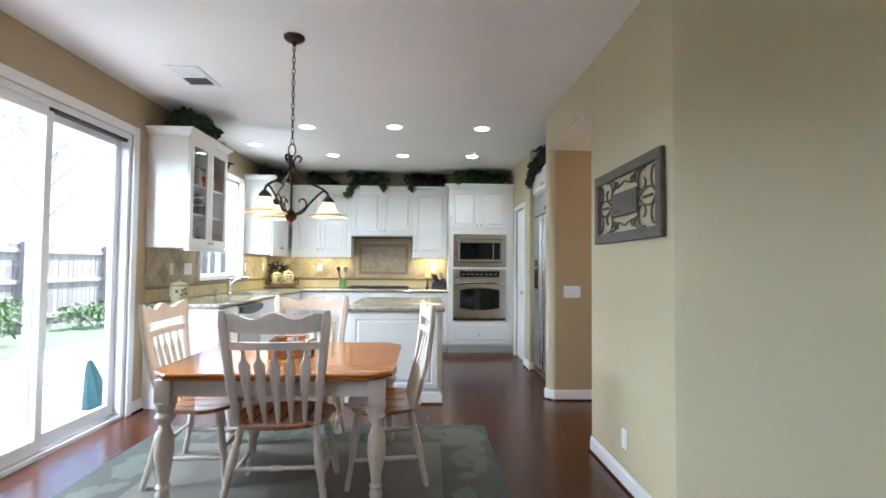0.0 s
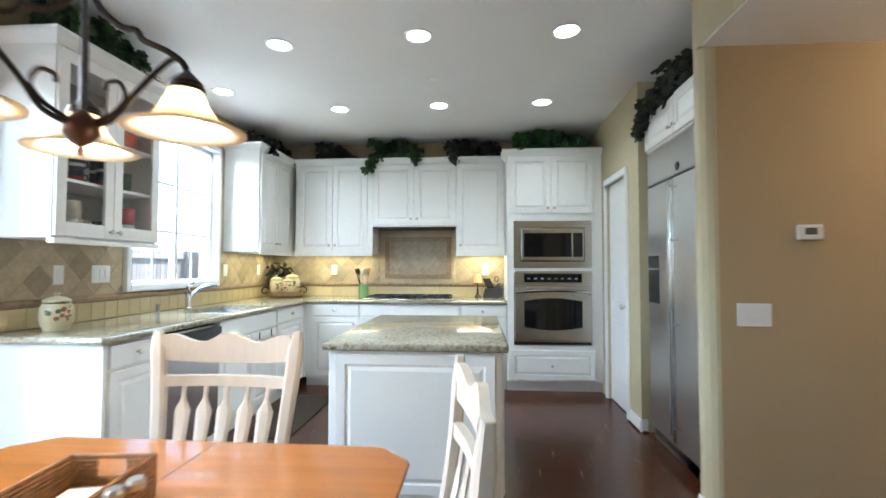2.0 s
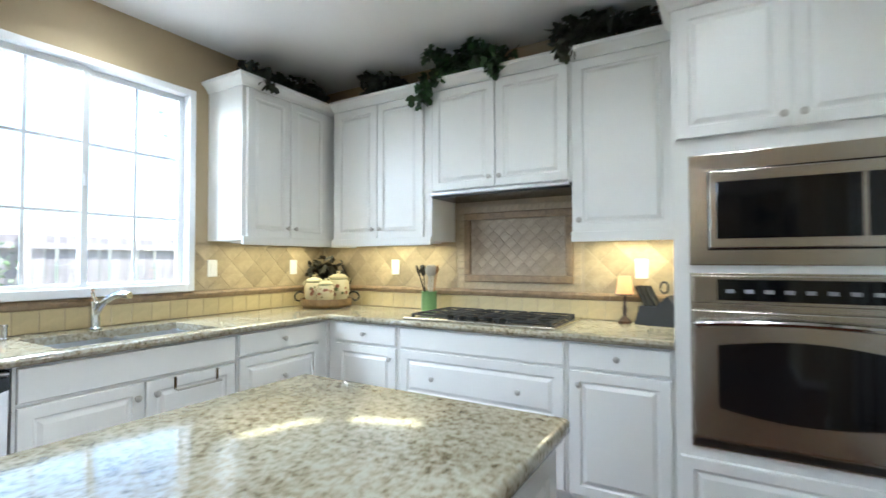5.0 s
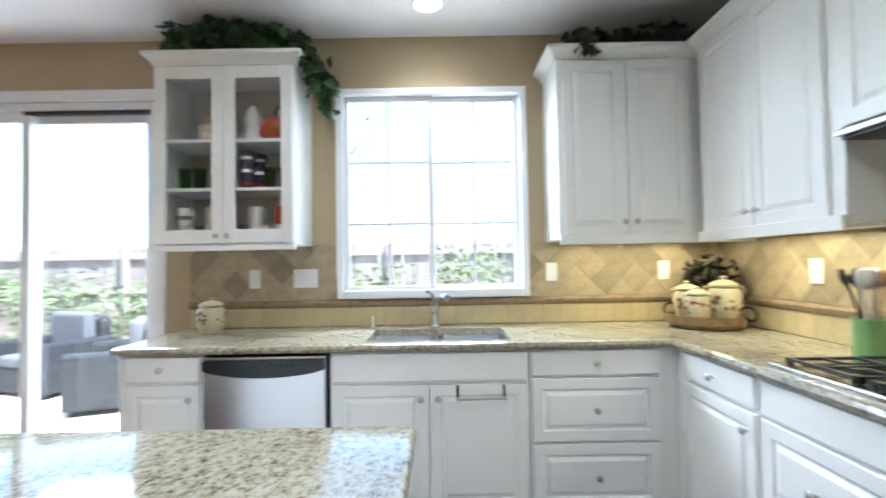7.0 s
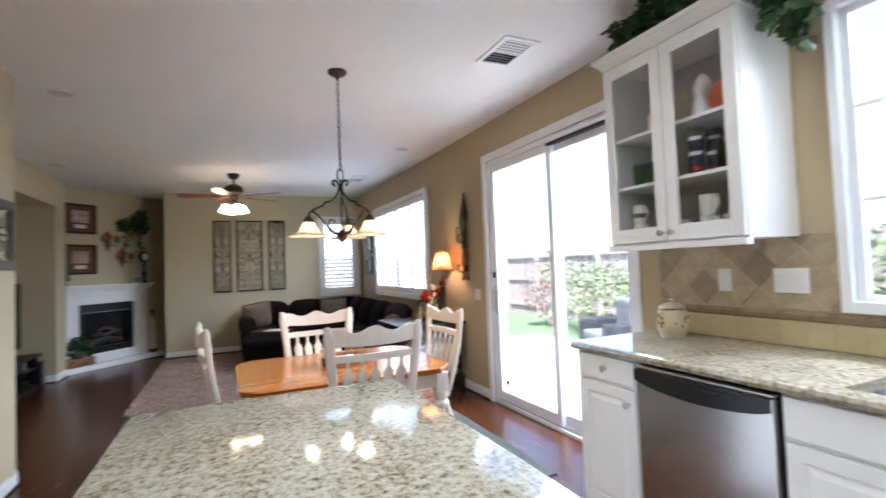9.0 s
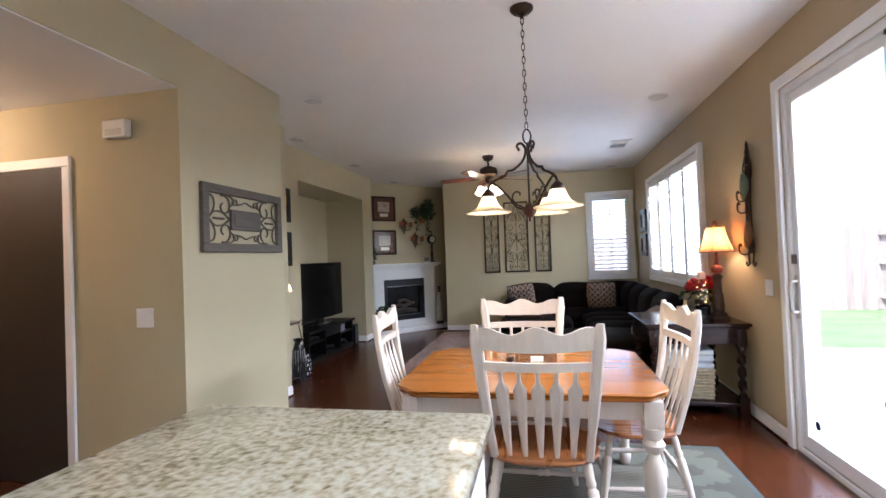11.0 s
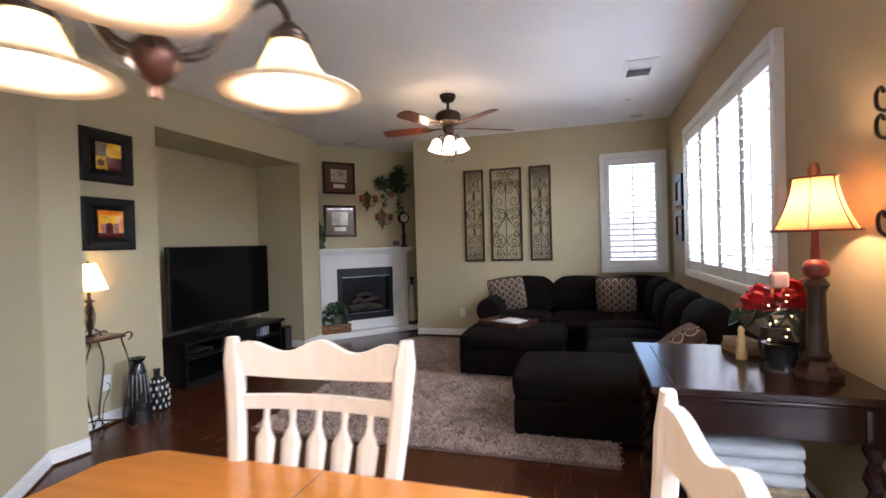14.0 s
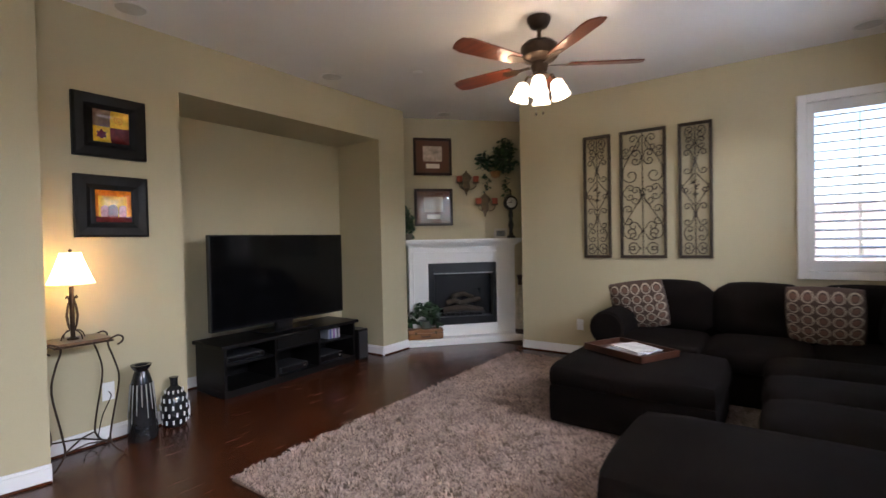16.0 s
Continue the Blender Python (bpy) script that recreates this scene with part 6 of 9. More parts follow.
for a in (7, 131, 246):
    m = Matrix.Rotation(radians(a), 4, "Z")
    def add(name, pts, r, mt=BRONZE, label=""):
        bm = tube([(p[0], 0, p[1]) for p in pts] if len(pts[0]) == 2 else pts, r, 7)
        bmesh.ops.transform(bm, matrix=m, verts=bm.verts)
        return part(name, bm, mt, ch, label, True)
    up = spline([(0.045, 0, 1.925), (0.058, 0, 1.952), (0.04, 0, 1.968), (0.018, 0, 1.95), (0.012, 0, 1.915), (0.03, 0, 1.865), (0.08, 0, 1.82), (0.115, 0, 1.812), (0.13, 0, 1.79), (0.185, 0, 1.765), (0.222, 0, 1.735), (0.23, 0, 1.70)], 4)
    add("arm", up, 0.0075)
    low = spline([(0.23, 0, 1.725), (0.205, 0, 1.748), (0.17, 0, 1.725), (0.115, 0, 1.665), (0.075, 0, 1.61), (0.03, 0, 1.59)], 4)
    add("scroll", low, 0.0065)
    add("scroll", spline([(0.03, 0, 1.60), (0.07, 0, 1.622), (0.095, 0, 1.655), (0.082, 0, 1.69), (0.055, 0, 1.69), (0.05, 0, 1.672)], 4), 0.005)
    sx, sy = 0.23 * math.cos(radians(a)), 0.23 * math.sin(radians(a))
    part("shade_holder", lathe([(0, 1.72), (0.012, 1.715), (0.026, 1.70), (0.036, 1.69), (0.036, 1.683), (0.04, 1.68), (0.04, 1.672), (0.0, 1.672)], 16, centre=(sx, sy, 0)), BRONZE, ch, "ribbed bronze shade holder", True)
    bm = lathe([(0.036, 1.672), (0.043, 1.655), (0.052, 1.635), (0.07, 1.608), (0.1, 1.59), (0.128, 1.583), (0.13, 1.579), (0.126, 1.577), (0.098, 1.583), (0.067, 1.602), (0.048, 1.632), (0.039, 1.655), (0.032, 1.668)], 24, centre=(sx, sy, 0))
    part("shade", bm, SHADE, ch, "glowing alabaster glass bell shade", True)
    part("bulb", lathe([(0, 1.595), (0.018, 1.6), (0.028, 1.615), (0.024, 1.638), (0.012, 1.655), (0.012, 1.67)], 12, centre=(sx, sy, 0)), glow("chandelier_bulb", (1, 0.85, 0.6), 14.4) if a == 7 else bpy.data.materials["chandelier_bulb"], ch, "lit bulb", True)
    lamp("chandelier_light", "POINT", (CX + sx, CY + sy, 1.588), 1.0, (1.0, 0.84, 0.62), 0.02)

# scrollwork plaque on the hall wall
OLDWOOD = mat("grey_weathered_wood", (0.12, 0.105, 0.085), 0.75, vary=0.3, scale=8, grain=60, bump=0.3, stretch=(1, 6, 6))
ART = empty("wall_plaque", "grey weathered wood plaque with iron scrollwork on the wall", "wall art", pose(1.598, 2.69, 1.427, 0, 0, -90))
aw, ah = 0.905, 0.448
bm = bmesh.new()
for a in ((0, aw, 0, 0.06), (0, aw, ah - 0.06, ah), (0, 0.06, 0.06, ah - 0.06), (aw - 0.06, aw, 0.06, ah - 0.06)):
    box(a[0], a[1], -0.03, 0, a[2], a[3], 0.006, bm)
part("frame", bm, OLDWOOD, ART, "weathered wood frame")
cx, cz = aw / 2, ah / 2
part("centre_panel", box(cx - 0.17, cx + 0.17, -0.026, -0.004, cz - 0.07, cz + 0.07, 0.006), OLDWOOD, ART)
part("centre_panel", box(cx - 0.145, cx + 0.145, -0.031, -0.02, cz - 0.048, cz + 0.048, 0.006), OLDWOOD, ART)
SCROLL = mat("grey_brown_iron", (0.10, 0.085, 0.065), 0.6, 0.4, vary=0.3, grain=90, bump=0.2)


def scroll_part(parent, pts, y, r=0.006, mt=None, name="scroll"):
    return part(name, tube([(x, y, z) for x, z in pts], r, 6), mt or SCROLL, parent, smooth=True)


for sx in (-1, 1):
    for sz in (-1, 1):
        f = lambda u, v: (cx + sx * u, cz + sz * v)
        scroll_part(ART, [f(*p) for p in spiral(0.235, 0.085, 0.075, 0.022, 70, 420, 26)], -0.014)
        scroll_part(ART, [f(p[0], p[1]) for p in spline([(0.17, 0.09, 0), (0.13, 0.12, 0), (0.165, 0.155, 0), (0.26, 0.16, 0)], 5)], -0.014)
        scroll_part(ART, [f(*p) for p in spiral(0.115, 0.118, 0.032, 0.012, -40, 280, 18)], -0.014)
        scroll_part(ART, [f(p[0], p[1]) for p in spline([(0.39, 0.155, 0), (0.345, 0.14, 0), (0.33, 0.09, 0), (0.35, 0.04, 0), (0.39, 0.0, 0)], 5)], -0.014)
        scroll_part(ART, [f(p[0], p[1]) for p in spline([(0.39, 0, 0), (0.33, 0.045, 0), (0.25, 0.04, 0), (0.18, 0.0, 0)], 5)], -0.014)
for sz in (-1, 1):
    scroll_part(ART, [(cx + p[0], cz + sz * p[1]) for p in spline([(-0.10, 0.105, 0), (-0.05, 0.115, 0), (0, 0.13, 0), (0.05, 0.115, 0), (0.10, 0.105, 0)], 5)], -0.014)
for sx in (-1, 1):
    scroll_part(ART, [(cx + sx * 0.24, cz), (cx + sx * 0.34, cz)], -0.014, 0.008)

# ---- living room ----
def soft_box(x0, x1, y0, y1, z0, z1, r=0.06, puff=0.02, seed=0):
    """A cushion: a rounded box whose faces swell a little."""
    bm = box(x0, x1, y0, y1, z0, z1)
    bmesh.ops.subdivide_edges(bm, edges=bm.edges[:], cuts=5, use_grid_fill=True)
    c = Vector(((x0 + x1) / 2, (y0 + y1) / 2, (z0 + z1) / 2))
    h = Vector(((x1 - x0) / 2, (y1 - y0) / 2, (z1 - z0) / 2))
    r = min(r, h.x * 0.9, h.y * 0.9, h.z * 0.9)
    for v in bm.verts:
        d = v.co - c
        q = Vector([max(-(k - r), min(k - r, e)) for e, k in zip(d, h)])
        o = d - q
        if o.length > 1e-6:
            o = o.normalized() * r
        u = Vector([e / k for e, k in zip(d, h)])
        w = [(1 - u[(i + 1) % 3] ** 2) * (1 - u[(i + 2) % 3] ** 2) for i in range(3)]
        p = c + q + o
        for i in range(3):
            if abs(u[i]) > 0.99:
                p[i] += math.copysign(puff * w[i], u[i])
        p += Vector((noise.noise(v.co * 4 + Vector((seed, 0, 0))), noise.noise(v.co * 4 + Vector((0, seed, 9))), noise.noise(v.co * 4 + Vector((5, 0, seed))))) * 0.006
        v.co = p
    return bm


sofa = empty("sectional_sofa", "dark brown microfibre L-shaped sectional sofa with chaise", "sofa", pose(0, 0, 0))
SXW, SYS = WX + 0.10, SY + 0.06
part("base", box(-2.0, 0.02, SYS + 0.05, SYS + 0.95, 0.03, 0.27, 0.03), SOFA, sofa)
part("base", box(-1.98, -1.08, SYS + 0.95, -0.72, 0.03, 0.27, 0.03), SOFA, sofa)
part("chaise_base", soft_box(-1.98, -0.57, -0.73, 0.052, 0.012, 0.27, 0.035, 0.0), SOFA, sofa, smooth=True)
part("chaise_cushion", soft_box(-1.75, -0.56, -0.74, 0.06, 0.24, 0.425, 0.07, 0.02), SOFA, sofa, "thick chaise cushion", True)
for i in range(3):
    a, b = 0.0 - i * 0.66, 0.0 - (i + 1) * 0.66
    part("seat_cushion", soft_box(b + 0.005, a - 0.005, SYS + 0.28, SYS + 0.98, 0.26, 0.44, 0.06, 0.02, i), SOFA, sofa, smooth=True)
    bm = soft_box(b + 0.005, a - 0.005, -0.12, 0.12, 0.40, 0.82, 0.11, 0.03, i + 7)
    bmesh.ops.transform(bm, matrix=pose(0, SYS + 0.2, 0.0, 0) @ pose(0, 0, 0.4) @ pose(0, 0, 0, 8) @ pose(0, 0, -0.4), verts=bm.verts)
    part("back_cushion", bm, SOFA, sofa, smooth=True)
for i in range(3):
    a, b = SYS + 0.98 + i * 0.50, SYS + 0.98 + (i + 1) * 0.50
    a, b = SYS + 0.98 + i * 0.475, SYS + 0.98 + (i + 1) * 0.475
    part("seat_cushion", soft_box(-1.75, -1.05, a + 0.005, b - 0.005, 0.26, 0.44, 0.06, 0.02, i + 3), SOFA, sofa, smooth=True)
for i in range(4):
    a, b = SYS + 0.25 + i * 0.70, SYS + 0.25 + (i + 1) * 0.70
    bm = soft_box(-0.12, 0.12, a + 0.005, b - 0.005, 0.40, 0.83, 0.11, 0.03, i + 17)
    bmesh.ops.transform(bm, matrix=pose(SXW + 0.16, 0, 0.4) @ pose(0, 0, 0, 0, -8) @ pose(0, 0, -0.4), verts=bm.verts)
    part("back_cushion", bm, SOFA, sofa, smooth=True)
part("back_frame", box(-2.02, 0.0, SYS, SYS + 0.14, 0.03, 0.70, 0.04), SOFA, sofa)
part("back_frame", box(-2.03, -1.90, SYS + 0.14, 0.04, 0.03, 0.70, 0.04), SOFA, sofa)
bm = lathe([(0, -0.44), (0.12, -0.44), (0.14, -0.42), (0.14, 0.42), (0.12, 0.44), (0, 0.44)], 18)
bmesh.ops.transform(bm, matrix=pose(0.03, SYS + 0.5, 0.50, 90), verts=bm.verts)
part("armrest", bm, SOFA, sofa, "rolled armrest", True)
part("arm_panel", box(-0.07, 0.13, SYS + 0.07, SYS + 0.93, 0.03, 0.50, 0.03), SOFA, sofa)
ott = empty("ottoman", "large square dark brown microfibre ottoman", "ottoman", pose(-0.36, -1.60, 0.028))
part("base", soft_box(-0.482, 0.482, -0.412, 0.412, 0.012, 0.27, 0.03, 0.0), SOFA, ott, smooth=True)
part("cushion", soft_box(-0.49, 0.49, -0.42, 0.42, 0.24, 0.40, 0.06, 0.018), SOFA, ott, smooth=True)
for x in (-0.4, 0.4):
    for y in (-0.33, 0.33):
        part("foot", lathe([(0, 0), (0.02, 0), (0.028, 0.04), (0, 0.04)], 10, centre=(x, y, 0)), BLACKWOOD, ott)
tray = empty("serving_tray", "dark wooden serving tray on the ottoman", "tray", pose(-0.28, -1.66, 0.447, 0, 0, -28))
TRAYW = mat("mahogany_tray", (0.06, 0.022, 0.012), 0.3, vary=0.3, scale=5, grain=60, bump=0.03, stretch=(1, 8, 1), coat=0.2)
part("base", box(-0.24, 0.24, -0.17, 0.17, 0, 0.012, 0.003), TRAYW, tray)
for a in ((-0.25, 0.25, -0.18, -0.165), (-0.25, 0.25, 0.165, 0.18)):
    part("rim", box(a[0], a[1], a[2], a[3], 0, 0.045, 0.004), TRAYW, tray)
for s in (-1, 1):
    part("rim", box(s * 0.2425 - 0.0075, s * 0.2425 + 0.0075, -0.165, 0.165, 0, 0.045, 0.004), TRAYW, tray)
for i, (a, c) in enumerate(((4, (0.75, 0.74, 0.73)), (18, (0.5, 0.52, 0.58)), (-8, (0.8, 0.79, 0.78)))):
    mg = empty("magazine", "glossy magazine lying on the tray", "magazine", pose(-0.28 - 0.02 * i, -1.66, 0.460 + i * 0.0105, 0, 0, -28 + a), "magazines")
    part("pages", box(-0.13, 0.13, -0.10, 0.10, 0.0, 0.007, 0.001), mat("magazine_pages", (0.8, 0.8, 0.78), 0.6) if i == 0 else bpy.data.materials["magazine_pages"], mg)
    part("cover", box(-0.132, 0.132, -0.102, 0.102, 0.0072, 0.0092), mat("magazine_cover_" + "abc"[i], c, 0.25, vary=0.25, scale=12), mg)

# patterned cushions
PIL = mat("chain_pattern_fabric", (0.075, 0.045, 0.03), 0.9, vary=0.2, bump=0.2, grain=250)
PILR = mat("cream_woven_ring", (0.42, 0.34, 0.25), 0.9, vary=0.15, bump=0.2, grain=250)
PILD = mat("brown_woven_oval", (0.16, 0.085, 0.055), 0.9, vary=0.15, bump=0.2, grain=250)


def pillow(m, seed):
    p = empty("throw_pillow", "brown throw pillow with a cream interlocking ring pattern", "pillow", m, "throw pillows")
    S = 0.225

    def surf(u, v, s):
        w = max(0.0, (1 - u ** 4) * (1 - v ** 4))
        return Vector((u * S * (1 - 0.05 * v * v), s * (0.012 + 0.075 * w ** 0.7), v * S * (1 - 0.05 * u * u)))
    bm = bmesh.new()
    n = 14
    for s in (-1, 1):
        g = [[bm.verts.new(surf(-1 + 2 * i / n, -1 + 2 * j / n, s)) for j in range(n + 1)] for i in range(n + 1)]
        for i in range(n):
            for j in range(n):
                bm.faces.new((g[i][j], g[i + 1][j], g[i + 1][j + 1], g[i][j + 1]))
    bmesh.ops.remove_doubles(bm, verts=bm.verts, dist=0.001)
    border = [v for v in bm.verts if v.is_boundary]
    for e in [e for e in bm.edges if e.is_boundary]:
        pass
    bmesh.ops.bridge_loops(bm, edges=[e for e in bm.edges if e.is_boundary]) if border else None
    part("cover", bm, PIL, p, smooth=True)
    b2, b3 = bmesh.new(), bmesh.new()
    for s in (-1, 1):
        for i in range(5):
            for j in range(5):
                cu, cv = -0.78 + i * 0.39, -0.78 + j * 0.39
                for rx, rz, bmx, lift in ((0.175, 0.185, b2, 0.002), (0.115, 0.125, b3, 0.0035)):
                    k = 12
                    if bmx is b2:
                        a = [bmx.verts.new(surf(cu + rx * math.cos(6.2832 * t / k), cv + rz * math.sin(6.2832 * t / k), s) + Vector((0, s * lift, 0))) for t in range(k)]
                        b = [bmx.verts.new(surf(cu + rx * 0.72 * math.cos(6.2832 * t / k), cv + rz * 0.78 * math.sin(6.2832 * t / k), s) + Vector((0, s * lift, 0))) for t in range(k)]
                        for t in range(k):
                            bmx.faces.new((a[t], a[(t + 1) % k], b[(t + 1) % k], b[t]))
                    else:
                        bmx.faces.new([bmx.verts.new(surf(cu + rx * 0.9 * math.cos(6.2832 * t / k), cv + rz * 0.8 * math.sin(6.2832 * t / k), s) + Vector((0, s * lift, 0))) for t in range(k)])
    for nm, bb, mm in (("ring_pattern", b2, PILR), ("oval_pattern", b3, PILD)):
        o = part(nm, bb, mm, p)
        o["kind"] = "stuff"
    return p


pillow(pose(-0.12, SYS + 0.46, 0.645, -20, 8, 6), 1)
pillow(pose(-1.38, SYS + 0.50, 0.645, -20, 0, -8), 2)
pillow(pose(-1.60, -0.25, 0.56, -50, 0, 78), 3)

# shag rug
SHAG = mat("taupe_shag_fibre", (0.40, 0.295, 0.245), 0.95, vary=0.25, scale=7, grain=80, bump=0.0, island=0.35)
RUGBASE = mat("taupe_rug_backing", (0.17, 0.12, 0.095), 0.95, vary=0.2, bump=0.3)
sr = empty("shag_rug", "thick taupe shag rug in front of the sofa", "rug", pose(0, 0, 0))
GX0, GX1, GY0, GY1 = -1.22, 1.24, -2.85, 0.35
part("backing", box(GX0, GX1, GY0, GY1, 0.001, 0.010), RUGBASE, sr)
rs = np.random.RandomState(5)
N_ = 60000
px, py = rs.uniform(GX0, GX1, N_), rs.uniform(GY0, GY1, N_)
keep_ = ~((px < -0.6) & (py < 0.0) & (py > -0.7)) & ~((px < -1.05) & (py < -0.7))
px, py = px[keep_], py[keep_]
N_ = len(px)
clump = np.array([noise.noise(Vector((a * 9, b * 9, 0))) for a, b in zip(px, py)])
ang = rs.uniform(0, 6.283, N_) * 0.45 + clump * 5
ln = rs.uniform(0.022, 0.042, N_)
ht = rs.uniform(0.018, 0.03, N_)
wd = rs.uniform(0.004, 0.0065, N_)
vs = np.zeros((N_, 4, 3))
dx, dy = np.cos(ang), np.sin(ang)
base = np.stack([px, py, np.full(N_, 0.009)], 1)
side = np.stack([-dy, dx, np.zeros(N_)], 1) * wd[:, None]
tipm = base + np.stack([dx * ln * 0.5, dy * ln * 0.5, ht], 1)
tip = base + np.stack([dx * ln, dy * ln, ht * 0.75], 1)
vs[:, 0], vs[:, 1], vs[:, 2], vs[:, 3] = base, tipm - side, tip, tipm + side
me = bpy.data.meshes.new("shag_fibre")
idx = np.arange(N_ * 4).reshape(-1, 4)
me.from_pydata(vs.reshape(-1, 3).tolist(), [], idx.tolist())
me.materials.append(SHAG)
ob = new("shag_fibre", me)
ob.parent = sr
ob["kind"] = "stuff"

# sofa table
ct = empty("console_table", "dark espresso wood table with barley-twist legs behind the sofa", "table", pose(0, 0, 0))
AX0, AX1, AY0, AY1, AZ = -2.03, -1.27, 0.47, 1.26, 0.745
part("tabletop", box(AX0, AX1, AY0, AY1, AZ - 0.03, AZ, 0.008, None, 3), DARKWOOD, ct, "glossy espresso top")
part("moulding", box(AX0 + 0.015, AX1 - 0.015, AY0 + 0.015, AY1 - 0.015, AZ - 0.048, AZ - 0.03, 0.006), DARKWOOD, ct)
part("apron", box(AX0 + 0.035, AX1 - 0.035, AY0 + 0.035, AY1 - 0.035, AZ - 0.165, AZ - 0.048, 0.003), DARKWOOD, ct)
part("inlay", box(AX1 - 0.085, AX1 - 0.08, AY0 + 0.06, AY1 - 0.06, AZ - 0.0005, AZ + 0.0006), BLACKWOOD, ct)
for x in (AX0 + 0.065, AX1 - 0.065):
    for y in (AY0 + 0.065, AY1 - 0.065):
        bm = bmesh.new()
        box(x - 0.036, x + 0.036, y - 0.036, y + 0.036, AZ - 0.18, AZ - 0.05, 0.003, bm)
        n, k = 40, 10
        rings = []
        for i in range(n + 1):
            z = 0.17 + (AZ - 0.18 - 0.17) * i / n
            rings.append([bm.verts.new((x + (0.024 + 0.009 * math.cos(2 * (2 * math.pi * j / k) - i * 0.62)) * math.cos(2 * math.pi * j / k), y + (0.024 + 0.009 * math.cos(2 * (2 * math.pi * j / k) - i * 0.62)) * math.sin(2 * math.pi * j / k), z)) for j in range(k)])
        for p, q in zip(rings, rings[1:]):
            for j in range(k):
                bm.faces.new((p[j], p[(j + 1) % k], q[(j + 1) % k], q[j]))
        box(x - 0.036, x + 0.036, y - 0.036, y + 0.036, 0.0, 0.17, 0.003, bm)
        part("leg", bm, DARKWOOD, ct, "barley-twist leg", True)
part("shelf", box(AX0 + 0.03, AX1 - 0.03, AY0 + 0.03, AY1 - 0.03, 0.10, 0.13, 0.004), DARKWOOD, ct, "low shelf")
SEA = mat("seagrass_weave", (0.33, 0.27, 0.17), 0.8, vary=0.3, scale=30, grain=120, bump=0.6)
woven_basket("storage_basket", "square seagrass basket on the table's shelf", pose(-1.62, 0.98, 0.131), 0.30, 0.34, 0.24, SEA, "basket", 0.022, False, 0.01)
bl = empty("blanket", "folded pale blue and white blanket lying in the basket", "blanket", pose(-1.62, 0.98, 0.37))
BLK = mat("pale_blue_plush", (0.55, 0.60, 0.64), 0.95, vary=0.15, scale=12, grain=90, bump=0.5, stretch=(1, 6, 6))
for i in range(3):
    part("fold", soft_box(-0.17, 0.17, -0.19, 0.19, i * 0.05, i * 0.05 + 0.06, 0.028, 0.012, i), BLK, bl, smooth=True)

# red shaded lamp on it
RESIN = mat("aged_brown_resin", (0.035, 0.015, 0.009), 0.45, vary=0.5, scale=20, grain=90, bump=0.2)
REDB = mat("oxblood_glaze", (0.14, 0.018, 0.012), 0.3, vary=0.4, scale=20)
AMBER = cloth("amber_silk_shade", (0.54, 0.25, 0.105))
tl = empty("table_lamp", "lit table lamp with an amber bell shade and carved column", "lamp", pose(-1.89, 0.99, AZ))
part("base", lathe([(0, 0), (0.085, 0), (0.085, 0.02), (0.07, 0.03), (0.065, 0.045), (0.045, 0.06), (0, 0.06)], 8), RESIN, tl)
part("column", lathe([(0.04, 0.06), (0.046, 0.08), (0.034, 0.1), (0.032, 0.2), (0.03, 0.32), (0.036, 0.335), (0.044, 0.35), (0.03, 0.37), (0, 0.37)], 14), RESIN, tl, smooth=True)
part("collar", lathe([(0.02, 0.37), (0.042, 0.385), (0.046, 0.41), (0.036, 0.435), (0.018, 0.445), (0.014, 0.5), (0.012, 0.56), (0, 0.56)], 16), REDB, tl, "oxblood red collar", True)
bm = bmesh.new()
rings = []
for s in range(9):
    u = s / 8
    r = 0.072 + 0.062 * u ** 1.7 + 0.004 * u
    z = 0.755 - 0.2 * u
    rings.append([bm.verts.new((r * (1 - 0.03 * abs(math.sin(3 * 2 * math.pi * k / 24))) * math.cos(2 * math.pi * k / 24), r * (1 - 0.03 * abs(math.sin(3 * 2 * math.pi * k / 24))) * math.sin(2 * math.pi * k / 24), z)) for k in range(24)])
for p, q in zip(rings, rings[1:]):
    for k in range(24):
        bm.faces.new((p[k], p[(k + 1) % 24], q[(k + 1) % 24], q[k]))
part("shade", bm, AMBER, tl, "glowing amber fabric shade", True)
part("shade_trim", tube([(0.139 * math.cos(2 * math.pi * k / 24), 0.139 * math.sin(2 * math.pi * k / 24), 0.555) for k in range(24)], 0.005, 6, closed=True), REDB, tl, "dark braided trim")
part("shade_trim", tube([(0.073 * math.cos(2 * math.pi * k / 24), 0.073 * math.sin(2 * math.pi * k / 24), 0.755) for k in range(24)], 0.004, 6, closed=True), REDB, tl, "dark braided trim")
for k in range(6):
    a = 2 * math.pi * (k + 0.0) / 6
    part("shade_rib", tube([((0.0735 + 0.062 * u ** 1.7 + 0.004 * u) * math.cos(a), (0.0735 + 0.062 * u ** 1.7 + 0.004 * u) * math.sin(a), 0.755 - 0.2 * u) for u in [j / 8 for j in range(9)]], 0.0025, 5), REDB, tl)
part("finial", lathe([(0, 0.755), (0.02, 0.76), (0.022, 0.785), (0.013, 0.81), (0, 0.815)], 8), mat("copper_finial", (0.35, 0.13, 0.07), 0.35, 0.6), tl, "copper finial")
lamp("table_lamp_bulb", "POINT", (-1.89, 0.99, AZ + 0.645), 2.2, (1.0, 0.66, 0.35), 0.025)
ln_ = empty("glass_lantern", "clear glass jar with string lights on a dark stand", "lantern", pose(-1.79, 0.93, AZ) @ Matrix.Scale(1.1, 4))
